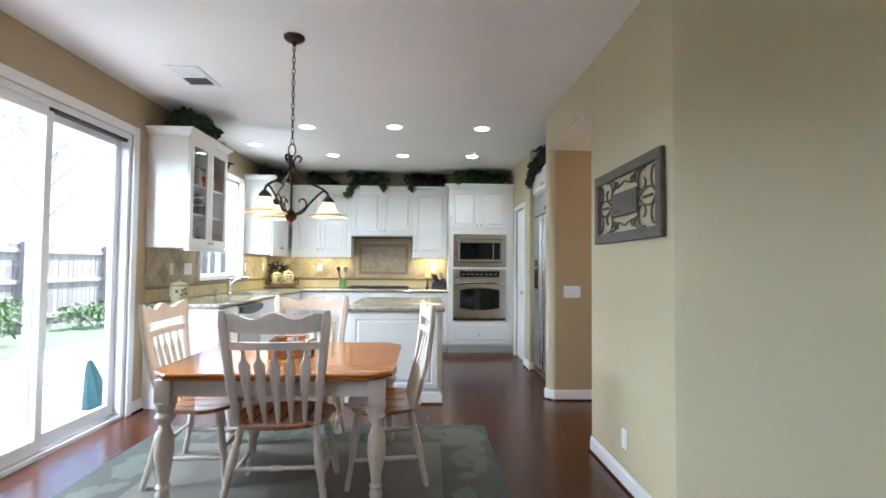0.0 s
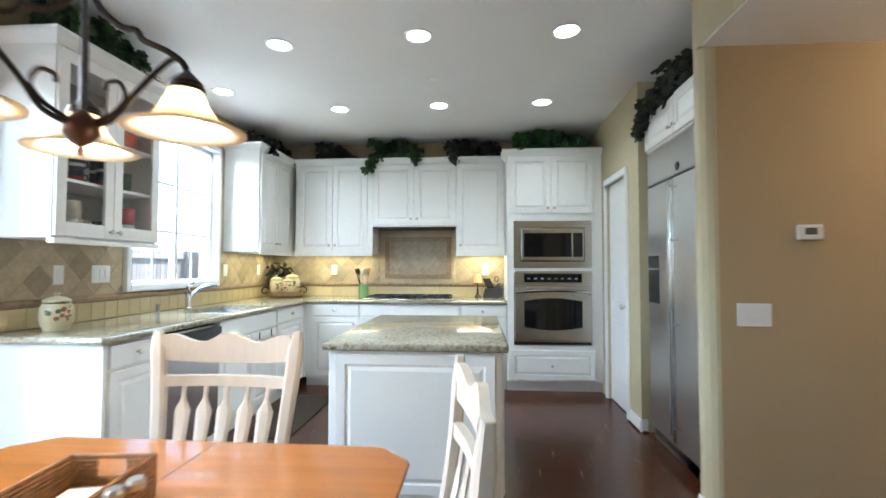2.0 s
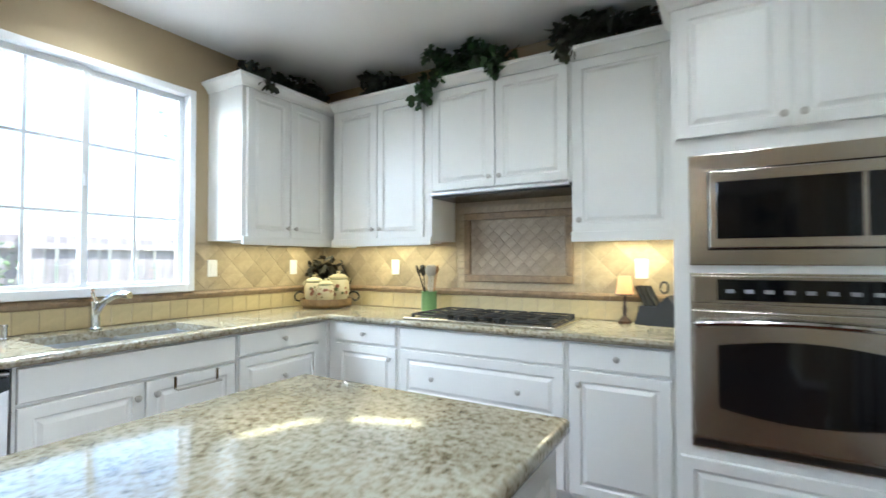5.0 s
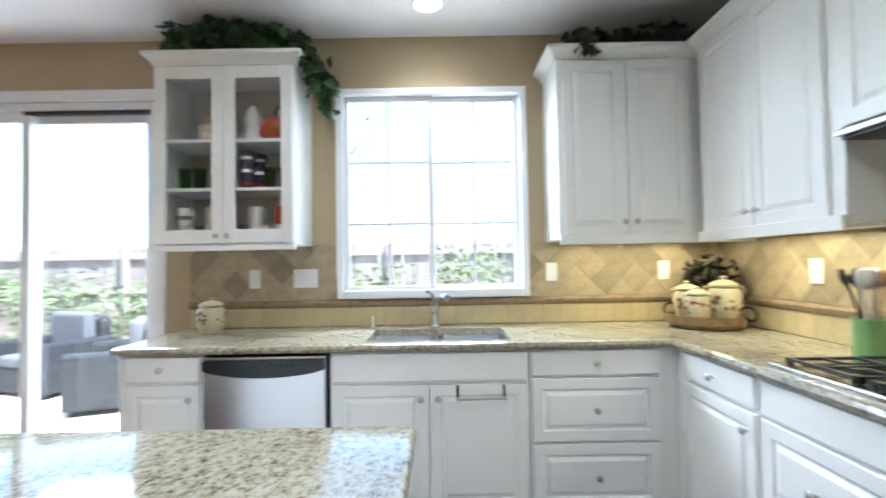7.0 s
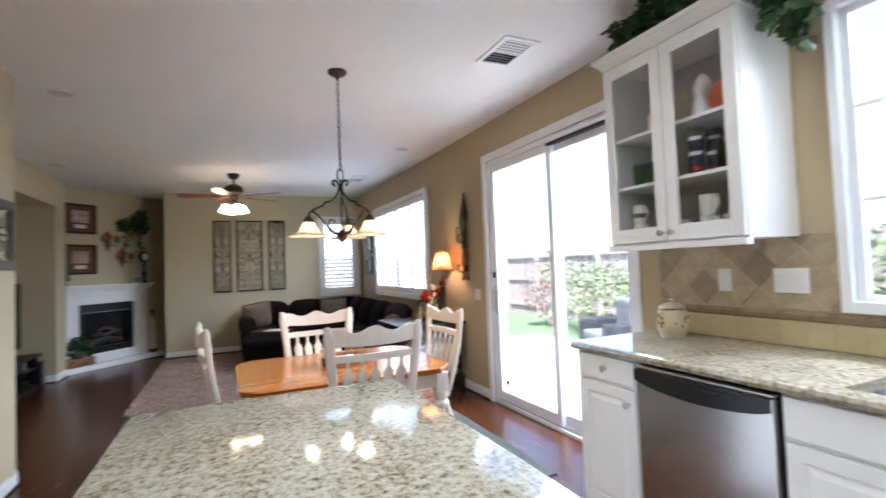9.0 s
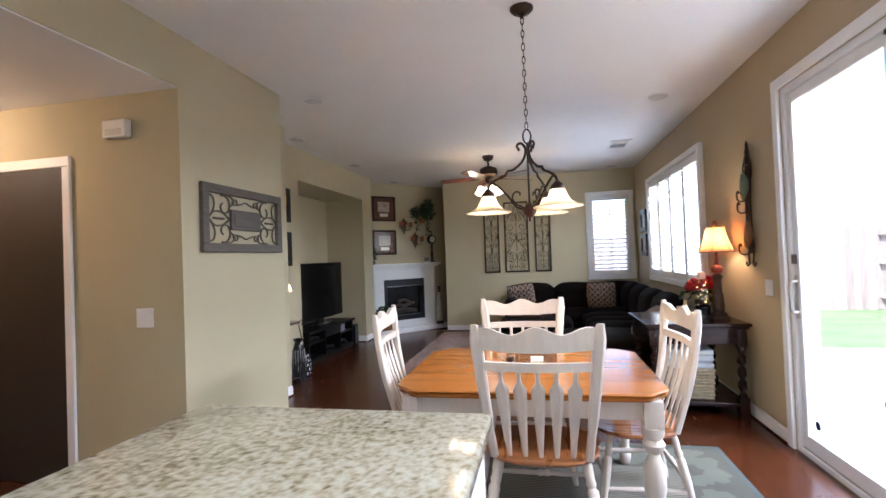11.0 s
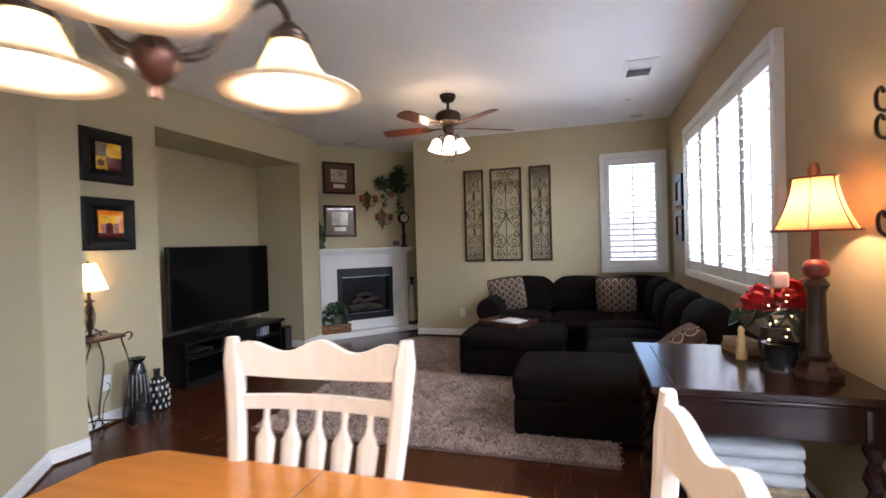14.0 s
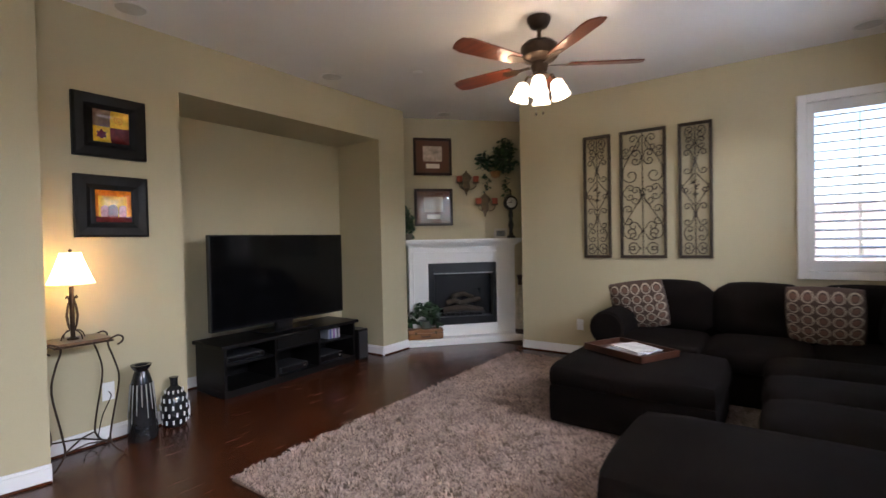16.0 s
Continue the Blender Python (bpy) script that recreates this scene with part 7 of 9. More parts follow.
part("stand", lathe([(0, 0), (0.065, 0), (0.065, 0.012), (0.05, 0.03), (0.055, 0.09), (0.06, 0.1), (0, 0.1)], 18), BLACK, ln_, smooth=True)
o = part("jar", lathe([(0.045, 0.1), (0.055, 0.13), (0.058, 0.25), (0.048, 0.29), (0.05, 0.3)], 18), GLASS, ln_, "clear glass")
FAIRY = glow("fairy_light_glow", (1.0, 0.62, 0.2), 3.0)
rr = random.Random(2)
pts = [(0.035 * math.cos(i * 0.9), 0.035 * math.sin(i * 0.9), 0.11 + i * 0.009) for i in range(20)]
part("wire", tube(pts, 0.0015, 4), BRONZE, ln_)
for p in pts[::2]:
    part("light", lathe([(0, -0.004), (0.004, 0), (0, 0.004)], 6, centre=p), FAIRY, ln_, "tiny lit bulb")
part("ornament", soft_box(-0.03, 0.03, -0.02, 0.02, 0.3, 0.36, 0.015, 0), mat("pale_pink_card", (0.6, 0.38, 0.33), 0.6), ln_)
fl = empty("flower_arrangement", "arrangement of red silk roses with dark leaves", "flowers", pose(-1.84, 0.72, AZ) @ Matrix.Scale(1.15, 4))
part("vase", lathe([(0, 0), (0.045, 0), (0.055, 0.05), (0.045, 0.11), (0.05, 0.12), (0, 0.12)], 16), RESIN, fl, "dark vase", True)
ROSE = mat("red_rose_petal", (0.42, 0.008, 0.012), 0.6, vary=0.3, scale=20, bump=0.1)


def rose(c, r, seed):
    bm = bmesh.new()
    rr = random.Random(seed)
    for k in range(16):
        a = k * 2.4
        t = k / 15
        rad = r * (0.15 + 0.7 * t)
        m = Matrix.Translation(Vector(c)) @ Matrix.Rotation(a, 4, "Z") @ Matrix.Translation((rad * 0.55, 0, r * (0.35 - 0.45 * t))) @ Matrix.Rotation(0.2 + 0.9 * t, 4, "Y")
        g = [[bm.verts.new(m @ Vector((0.12 * r * (v * v), (u - 0.5) * r * (0.9 + 0.5 * t) * (1 - 0.3 * v), r * 0.75 * v * (1 - 0.5 * (u - 0.5) ** 2)))) for v in (0, 0.5, 1)] for u in (0, 0.33, 0.66, 1)]
        for i in range(3):
            for j in range(2):
                bm.faces.new((g[i][j], g[i + 1][j], g[i + 1][j + 1], g[i][j + 1]))
    return bm


for i, c in enumerate(((0.04, 0.02, 0.22), (-0.05, 0.05, 0.24), (0.0, -0.06, 0.2), (0.08, 0.1, 0.2), (-0.02, 0.12, 0.21))):
    part("stem", tube([(0, 0, 0.1), (c[0] * 0.6, c[1] * 0.6, 0.17), (c[0], c[1], c[2])], 0.004, 5), IVY, fl)
    part("rose", rose(c, 0.068, i), ROSE, fl, "red silk rose", True)
me = leaves([Vector((rr.gauss(0, 0.05), rr.gauss(0.02, 0.055), rr.uniform(0.13, 0.25))) for _ in range(26)], 0.075, 3)
me.materials.append(IVY)
ob = new("leaves", me)
ob.parent = fl
part("feather", prism([(0, 0), (0.012, 0.05), (0.008, 0.12), (0, 0.17), (-0.008, 0.1)], -0.001, 0.001), mat("amber_feather", (0.45, 0.2, 0.07), 0.7), fl).matrix_basis = pose(0.03, 0.08, 0.2, 90, 0, 40)
bk = empty("book_stack", "two small tan books stacked on the table", "books", pose(-1.74, 0.62, AZ, 0, 0, 12) @ Matrix.Scale(1.1, 4))
part("book", box(-0.05, 0.05, -0.07, 0.07, 0, 0.03, 0.003), mat("tan_cloth_book", (0.33, 0.22, 0.12), 0.8, bump=0.2), bk)
part("book", box(-0.045, 0.045, -0.065, 0.065, 0.03, 0.058, 0.003), mat("cream_cloth_book", (0.45, 0.36, 0.24), 0.8, bump=0.2), bk)
orn = tagged(part("figurine", lathe([(0, 0), (0.022, 0), (0.024, 0.03), (0.016, 0.06), (0.02, 0.085), (0.012, 0.11), (0.014, 0.13), (0.006, 0.145), (0, 0.147)], 12), mat("cream_gold_ceramic", (0.62, 0.45, 0.2), 0.35), None, "", True), "small cream and gold ceramic figurine", "figurine")
orn.location = (-1.70, 0.76, AZ)

bv = empty("bottle_vase", "slender dark oxblood bottle vase beside the lamp", "vase", pose(-1.93, 0.86, AZ))
part("body", lathe([(0, 0), (0.042, 0), (0.045, 0.02), (0.05, 0.10), (0.043, 0.19), (0.026, 0.25), (0.018, 0.28)], 18), RESIN, bv, smooth=True)
part("neck", lathe([(0.018, 0.28), (0.015, 0.33), (0.024, 0.36), (0.02, 0.36), (0.012, 0.33)], 18), REDB, bv, "oxblood flared neck", True)

# carved sconce with metal leaves by the patio door
GREEN = mat("verdigris_leaf", (0.08, 0.11, 0.065), 0.6, 0.3, vary=0.4, scale=12, grain=70, bump=0.2)
COPPER = mat("tarnished_copper_leaf", (0.15, 0.075, 0.03), 0.5, 0.4, vary=0.4, scale=12, grain=70, bump=0.2)
sc = empty("wall_sconce", "tall bronze wall sconce with two jagged metal leaves", "wall art", pose(WX + 0.004, 1.30, 1.18, 0, 0, 90))
for dx in (-0.04, -0.014, 0.014, 0.04):
    part("rod", tube(spline([(dx * 1.2, -0.022, 0.10), (dx, -0.03, 0.3), (dx, -0.03, 0.55), (dx * 0.9, -0.022, 0.78)], 5), 0.0075, 6), BRONZE, sc, smooth=True)
part("crest", lathe([(0, 0), (0.03, 0.005), (0.038, 0.03), (0.022, 0.07), (0.03, 0.10), (0.018, 0.135), (0.02, 0.155), (0.008, 0.18), (0, 0.19)], 10), BRONZE, sc, "moulded bronze crest", True).matrix_basis = pose(0, -0.025, 0.765) @ Matrix.Diagonal((1, 0.55, 1, 1))
for sx in (-1, 1):
    part("side_scroll", tube(spline([(sx * 0.015, -0.024, 0.86), (sx * 0.05, -0.028, 0.80), (sx * 0.075, -0.028, 0.73), (sx * 0.055, -0.028, 0.66), (sx * 0.03, -0.028, 0.68), (sx * 0.045, -0.028, 0.71)], 5), 0.0065, 6), BRONZE, sc, smooth=True)
    part("foot_scroll", tube(spline([(sx * 0.02, -0.024, 0.14), (sx * 0.045, -0.026, 0.08), (sx * 0.03, -0.028, 0.03), (sx * 0.055, -0.03, 0.005), (sx * 0.08, -0.03, 0.02), (sx * 0.072, -0.03, 0.036)], 5), 0.007, 6), BRONZE, sc, smooth=True)
jag = [(0.0, 0.0), (0.035, 0.012), (0.06, 0.05), (0.075, 0.10), (0.07, 0.15), (0.045, 0.19), (0.03, 0.225), (0.012, 0.195), (-0.012, 0.215), (-0.02, 0.18), (-0.055, 0.19), (-0.05, 0.145), (-0.085, 0.13), (-0.055, 0.10), (-0.08, 0.06), (-0.035, 0.055), (-0.03, 0.015)]
for z, mt, tilt, lab in ((0.14, COPPER, 14, "tarnished copper leaf"), (0.50, GREEN, -6, "verdigris metal leaf")):
    bm = prism(jag, 0.0, 0.004)
    for v in bm.verts:
        v.co.z += 0.045 - 5.0 * v.co.x ** 2 - 1.2 * (v.co.y - 0.1) ** 2
    part("leaf", bm, mt, sc, lab).matrix_basis = pose(0.012, -0.03, z, 90, tilt, 0)
for z in (0.12, 0.44, 0.53):
    part("candle_hook", tube(spline([(-0.02, -0.035, z - 0.02), (-0.07, -0.05, z - 0.03), (-0.115, -0.06, z - 0.01), (-0.125, -0.06, z + 0.035), (-0.10, -0.06, z + 0.055), (-0.082, -0.06, z + 0.035)], 5), 0.0065, 6), BRONZE, sc, "curled bronze hook", True)

# framed iron panels on the south wall
FRAMEB = mat("dark_bronze_frame", (0.036, 0.023, 0.013), 0.5, vary=0.3, scale=10, grain=70, bump=0.2)


def c_scroll(p, x, z0, z1, r, way, bow=0.02):
    """A C-shaped scroll: both ends curl round x, the back lies against the opening side way."""
    pts = spiral(0, z1 - r, r * 0.22, r, -230, 180, 16)
    pts += [(-r - bow * 0.7, z1 - r - (z1 - z0 - 2 * r) * 0.25), (-r - bow, (z0 + z1) / 2), (-r - bow * 0.7, z0 + r + (z1 - z0 - 2 * r) * 0.25)]
    pts += spiral(0, z0 + r, r, r * 0.22, 180, 590, 16)
    scroll_part(p, [(x + way * a[0], a[1]) for a in pts], -0.014, 0.0048, FRAMEB)


def sweep_scroll(p, c, sx, z_top, z_low, reach, r):
    """A long bar that leaves the centre rod, sweeps outwards and ends in an inward curl."""
    curl = spiral(reach - r, z_low + r, r, r * 0.22, 0, -420, 18)
    pts = spline([(0.008, z_top, 0), (reach * 0.45, z_top - (z_top - z_low - r) * 0.35, 0), (reach * 0.92, z_top - (z_top - z_low - r) * 0.75, 0), (reach, z_low + r, 0)], 4)
    scroll_part(p, [(c + sx * a[0], a[1]) for a in [(q[0], q[1]) for q in pts] + curl[1:]], -0.014, 0.0048, FRAMEB)


def iron_panel(x_left, w, wide):
    h = 1.245
    p = empty("iron_panel", "tall bronze scrollwork panel in a dark frame" if not wide else "wide bronze scrollwork panel in a dark frame", "wall art", pose(x_left, SY + 0.003, 1.03, 0, 0, 180), "iron wall panels")
    for a in ((0, w, 0, 0.028), (0, w, h - 0.028, h), (0, 0.028, 0.028, h - 0.028), (w - 0.028, w, 0.028, h - 0.028)):
        part("frame_bar", box(a[0], a[1], -0.028, -0.002, a[2], a[3], 0.003), FRAMEB, p)
    c, g = w / 2, w / 2 - 0.03
    part("rod", tube([(c, -0.014, 0.02), (c, -0.014, h - 0.02)], 0.005, 6), FRAMEB, p)
    for sx in (-1, 1):
        if wide:
            sweep_scroll(p, c, sx, 1.19, 0.73, g, 0.075)
            sweep_scroll(p, c, sx, 0.60, 0.18, g, 0.07)
            c_scroll(p, c + sx * 0.085, 1.03, 1.20, 0.042, sx, 0.018)
            c_scroll(p, c + sx * 0.062, 0.90, 1.06, 0.045, sx, 0.006)
            c_scroll(p, c + sx * 0.15, 0.97, 1.08, 0.032, -sx, 0.004)
            c_scroll(p, c + sx * 0.115, 0.56, 0.72, 0.04, -sx, 0.03)
            c_scroll(p, c + sx * 0.065, 0.52, 0.70, 0.042, sx, 0.012)
            c_scroll(p, c + sx * 0.135, 0.32, 0.52, 0.045, -sx, 0.006)
            c_scroll(p, c + sx * 0.085, 0.17, 0.36, 0.05, sx, 0.026)
            c_scroll(p, c + sx * 0.095, 0.03, 0.16, 0.055, sx, 0.02)
        else:
            c_scroll(p, c + sx * 0.045, 1.10, 1.21, 0.034, -sx, 0.006)
            c_scroll(p, c + sx * 0.052, 1.00, 1.11, 0.03, sx, 0.012)
            c_scroll(p, c + sx * 0.066, 0.77, 1.00, 0.036, sx, 0.022)
            sweep_scroll(p, c, -sx, 0.78, 0.60, g, 0.03)
            scroll_part(p, [(c + sx * a, b) for a, b in ((g, 0.68), (g * 0.75, 0.60), (g * 0.35, 0.53), (0.006, 0.48))], -0.014, 0.0048, FRAMEB)
            c_scroll(p, c + sx * 0.066, 0.30, 0.51, 0.036, sx, 0.022)
            c_scroll(p, c + sx * 0.050, 0.16, 0.30, 0.034, -sx, 0.012)
            c_scroll(p, c + sx * 0.062, 0.035, 0.15, 0.04, sx, 0.012)
    spots = ((0.64, 7),) if wide else ((0.62, 9), (0.70, 6))
    for z, n in spots:
        for q in range(n):
            rq = random.Random(int(z * 100) + q)
            me = leaves([Vector((c + rq.uniform(-0.035, 0.035), -0.02, z + rq.uniform(-0.045, 0.045)))], 0.04, int(z * 10) + q)
            me.materials.append(FRAMEB)
            o = new("iron_leaf", me)
            o.parent = p
    return p


iron_panel(0.526, 0.275, False)
iron_panel(0.163, 0.425, True)
iron_panel(-0.363, 0.28, False)
# dark frames on the west wall by the corner
for z in (1.24, 1.62):
    p = empty("picture_frame", "small picture in a broad black frame", "picture", pose(WX + 0.003, -2.72, z, 0, 0, 90), "frames by the corner")
    for a in ((0, 0.38, 0, 0.07), (0, 0.38, 0.27, 0.34), (0, 0.07, 0.07, 0.27), (0.31, 0.38, 0.07, 0.27)):
        part("frame_bar", box(a[0], a[1], -0.03, 0, a[2], a[3], 0.008), BLACKWOOD, p)
    part("print", box(0.07, 0.31, -0.012, -0.002, 0.07, 0.27), mat("dim_print", (0.25, 0.12, 0.05), 0.3, vary=0.6, scale=9) if z < 1.5 else bpy.data.materials["dim_print"], p)

# pictures by the niche
def art_tile(parent, cells, w, h, y):
    """A dished glossy tile picture from coloured cells (x0, x1, z0, z1, material); its edges curl forward."""
    cx, cz = w / 2, h / 2
    hw, hh_ = max(c[1] for c in cells) - cx, max(c[3] for c in cells) - cz
    for x0, x1, z0, z1, mm in cells:
        bm = bmesh.new()
        n = 8
        g = []
        for i in range(n + 1):
            row = []
            for k in range(n + 1):
                x, z = x0 + (x1 - x0) * i / n, z0 + (z1 - z0) * k / n
                e = max(abs(x - cx) / hw, abs(z - cz) / hh_)
                row.append(bm.verts.new((x, y - 0.002 - 0.020 * e ** 5, z)))
            g.append(row)
        for i in range(n):
            for k in range(n):
                bm.faces.new((g[i][k], g[i + 1][k], g[i + 1][k + 1], g[i][k + 1]))
        part("colour_field", bm, mm, parent, smooth=True)


FRAMEK = mat("black_lacquer_frame", (0.0045, 0.0042, 0.0042), 0.5, vary=0.2, bump=0.02, spec=0.25)
GOLD = mat("gold_art_glass", (0.8, 0.42, 0.02), 0.15, vary=0.35, scale=18, bump=0.1, coat=0.5)
MAROON = mat("maroon_art_glass", (0.11, 0.012, 0.012), 0.15, vary=0.4, scale=18, bump=0.1, coat=0.5)
TAUPE = mat("taupe_art_glass", (0.2, 0.13, 0.09), 0.15, vary=0.3, scale=18, bump=0.1, coat=0.5)
ORANGE = mat("orange_art_glass", (0.8, 0.2, 0.01), 0.15, vary=0.5, scale=14, bump=0.1, coat=0.5)
PINK = mat("rose_art_glass", (0.5, 0.2, 0.16), 0.15, vary=0.5, scale=14, bump=0.1, coat=0.5)
for zz, kind in ((1.815, 0), (1.308, 1)):
    p = empty("picture_frame", ("black framed glossy art of four gold and maroon squares", "black framed glossy art in orange and red")[kind], "picture", pose(2.398, 0.652, zz, 0, 0, -90), "pictures by the niche")
    W_, H_ = 0.41, 0.392
    bm = bmesh.new()
    rings = []
    for inset, y in ((0, 0), (0, -0.03), (0.015, -0.036), (0.06, -0.03), (0.085, -0.016)):
        rings.append([bm.verts.new((x, y, z)) for x, z in ((inset, inset), (W_ - inset, inset), (W_ - inset, H_ - inset), (inset, H_ - inset))])
    for a, b in zip(rings, rings[1:]):
        for i in range(4):
            bm.faces.new((a[i], a[(i + 1) % 4], b[(i + 1) % 4], b[i]))
    bm.faces.new(rings[0])
    part("frame", bm, FRAMEK, p)
    part("mat_board", box(0.08, W_ - 0.08, -0.014, -0.004, 0.075, H_ - 0.075), FRAMEK, p)
    c0, c1, d0, d1 = 0.105, W_ - 0.105, 0.095, H_ - 0.095
    mx, mz = (c0 + c1) / 2, (d0 + d1) / 2
    if kind == 0:
        art_tile(p, [(c0, mx, mz, d1, TAUPE), (mx, c1, mz, d1, GOLD), (c0, mx, d0, mz, GOLD), (mx, c1, d0, mz, MAROON)], W_, H_, -0.014)
        for k in range(6):
            a = k * math.pi / 3
            bm = prism([(0, 0), (0.012, 0.016), (0, 0.036), (-0.012, 0.016)], 0, 0.003)
            part("petal", bm, MAROON, p).matrix_basis = pose((c0 + mx) / 2, -0.0185, (d0 + mz) / 2, 90) @ Matrix.Rotation(a, 4, "Z")
        part("swirl", tube([(mx + (c1 - mx) / 2 + q[0], -0.0185, (mz + d1) / 2 + q[1]) for q in spiral(0, 0, 0.034, 0.006, 0, 700, 40)], 0.002, 5), ORANGE, p)
    else:
        art_tile(p, [(c0, c1, d1 - 0.035, d1, ORANGE), (c0 + 0.02, c1 - 0.02, d0 + 0.035, d1 - 0.035, GOLD), (c0, c0 + 0.02, d0 + 0.035, d1 - 0.035, ORANGE), (c1 - 0.02, c1, d0 + 0.035, d1 - 0.035, ORANGE), (c0, c1, d0, d0 + 0.035, MAROON)], W_, H_, -0.014)
        for x, r, mm in ((mx - 0.045, 0.022, PINK), (mx, 0.028, MAROON), (mx + 0.06, 0.026, PINK)):
            part("arch_shape", prism([(-r, 0)] + [(r * math.cos(t), 0.05 + r * math.sin(t)) for t in [math.pi * (1 - q / 8) for q in range(9)]] + [(r, 0)], 0, 0.003), mm, p).matrix_basis = pose(x, -0.0185, d0 + 0.035, 90)

# wrought iron half table with a lamp
et = empty("console_stand", "small wrought iron scroll table with a stone top", "table", pose(2.24, 0.70, 0))
EX, EY = 0.12, 0.14
part("top", box(-EX, EX, -EY, EY, 0.695, 0.71, 0.004), mat("brown_stone_top", (0.16, 0.09, 0.05), 0.3, vary=0.4, scale=15), et)
part("top_frame", tube([(-EX, -EY, 0.69), (EX, -EY, 0.69), (EX, EY, 0.69), (-EX, EY, 0.69)], 0.006, 6, closed=True), BRONZE, et)
for sx in (-1, 1):
    for sy in (-1, 1):
        pts = spline([(sx * EX, sy * (EY + 0.02), 0.66), (sx * EX, sy * (EY + 0.045), 0.675), (sx * EX, sy * (EY + 0.05), 0.70), (sx * EX, sy * (EY + 0.02), 0.715), (sx * EX, sy * EY * 0.8, 0.68), (sx * EX, sy * EY * 1.0, 0.58), (sx * EX * 1.05, sy * EY * 1.15, 0.45), (sx * EX, sy * EY * 0.85, 0.2), (sx * EX, sy * EY * 0.8, 0.09), (sx * EX * 1.1, sy * EY * 1.2, 0.012), (sx * EX * 1.15, sy * EY * 1.35, 0.03)], 4)
        part("leg", tube(pts, 0.0055, 6), BRONZE, et, "curved iron leg", True)
for a, b in (((-EX, -EY * 0.8), (EX, EY * 0.8)), ((-EX, EY * 0.8), (EX, -EY * 0.8)), ((-EX, -EY * 0.8), (-EX, EY * 0.8))):
    part("stretcher", tube([(a[0], a[1], 0.10), (0 if a[0] != b[0] else a[0], 0, 0.12), (b[0], b[1], 0.10)], 0.005, 6), BRONZE, et)
IVORY = cloth("ivory_shade_cloth", (0.72, 0.6, 0.42))
l2 = empty("table_lamp", "lit iron table lamp with an ivory bell shade", "lamp", pose(2.24, 0.72, 0.71))
part("column", lathe([(0, 0), (0.03, 0), (0.03, 0.008), (0.012, 0.015), (0.013, 0.2), (0.018, 0.24), (0.012, 0.26), (0.012, 0.31), (0, 0.31)], 12), BRONZE, l2, smooth=True)
for k in range(4):
    a = k * math.pi / 2 + 0.4
    part("scroll", tube([(r * math.cos(a), r * math.sin(a), z) for r, z in ((0.07, 0.004), (0.062, 0.03), (0.04, 0.05), (0.016, 0.055), (0.028, 0.09), (0.036, 0.14), (0.026, 0.2), (0.014, 0.23), (0.03, 0.255), (0.035, 0.24))], 0.004, 6), BRONZE, l2, smooth=True)
part("shade", lathe([(0.116, 0.325), (0.1, 0.36), (0.078, 0.42), (0.058, 0.48), (0.052, 0.505)], 24), IVORY, l2, "glowing ivory fabric shade", True).data.materials[0]
bpy.context.view_layer.update()
part("finial", lathe([(0, 0.505), (0.008, 0.51), (0.01, 0.522), (0, 0.53)], 10), BRONZE, l2)
lamp("stand_lamp_bulb", "POINT", (2.24, 0.72, 1.105), 3.2, (1.0, 0.70, 0.38), 0.025)
cord = tagged(part("lamp_cord", tube(spline([(2.39, 0.50, 0.32), (2.36, 0.50, 0.29), (2.36, 0.55, 0.18), (2.33, 0.60, 0.02), (2.30, 0.66, 0.008), (2.2, 0.70, 0.008)], 5), 0.003, 5), BLACK), "thin black lamp cord hanging from the outlet", "cord")

# floor vases
VBLK = mat("black_glazed_ceramic", (0.015, 0.015, 0.016), 0.15, vary=0.2, bump=0.02)
VSTR = mat("grey_drip_glaze", (0.33, 0.33, 0.31), 0.3, vary=0.2)
v1 = empty("floor_vase", "tall black ceramic floor vase with grey drips", "vase", pose(2.26, 0.36, 0))
prof = [(0, 0), (0.085, 0), (0.088, 0.02), (0.078, 0.2), (0.062, 0.36), (0.045, 0.42), (0.038, 0.44), (0.058, 0.47), (0.06, 0.48), (0.04, 0.478), (0.03, 0.45)]
part("body", lathe(prof, 22), VBLK, v1, smooth=True)
for k in range(16):
    a = k * 2 * math.pi / 16
    z1 = 0.12 + 0.1 * ((k * 7) % 5) / 4
    part("drip", tube([(r * 1.005 * math.cos(a), r * 1.005 * math.sin(a), z) for r, z in ((0.0625, 0.36), (0.0705, 0.28), ((0.078 + (0.2 - z1) * 0.055), z1))], [0.004, 0.0035, 0.002], 5), VSTR, v1)
v2 = empty("floor_vase", "short black ceramic vase with white dashes", "vase", pose(2.33, 0.13, 0))
prof2 = [(0, 0), (0.07, 0), (0.085, 0.04), (0.09, 0.11), (0.075, 0.2), (0.045, 0.25), (0.024, 0.27), (0.024, 0.31), (0.03, 0.33), (0.02, 0.33)]
part("body", lathe(prof2, 22), VBLK, v2, smooth=True)
VW = mat("white_dash_glaze", (0.75, 0.74, 0.72), 0.3)
for j, (r, z) in enumerate(((0.083, 0.035), (0.0905, 0.085), (0.0885, 0.135), (0.079, 0.185), (0.056, 0.232))):
    for k in range(12):
        a = (k + 0.5 * (j % 2)) * 2 * math.pi / 12
        part("dash", box(-0.006, 0.006, -0.004, 0.002, -0.015, 0.015, 0.002, None, 1), VW, v2).matrix_basis = Matrix.Rotation(a, 4, "Z") @ pose(0, -r, z)

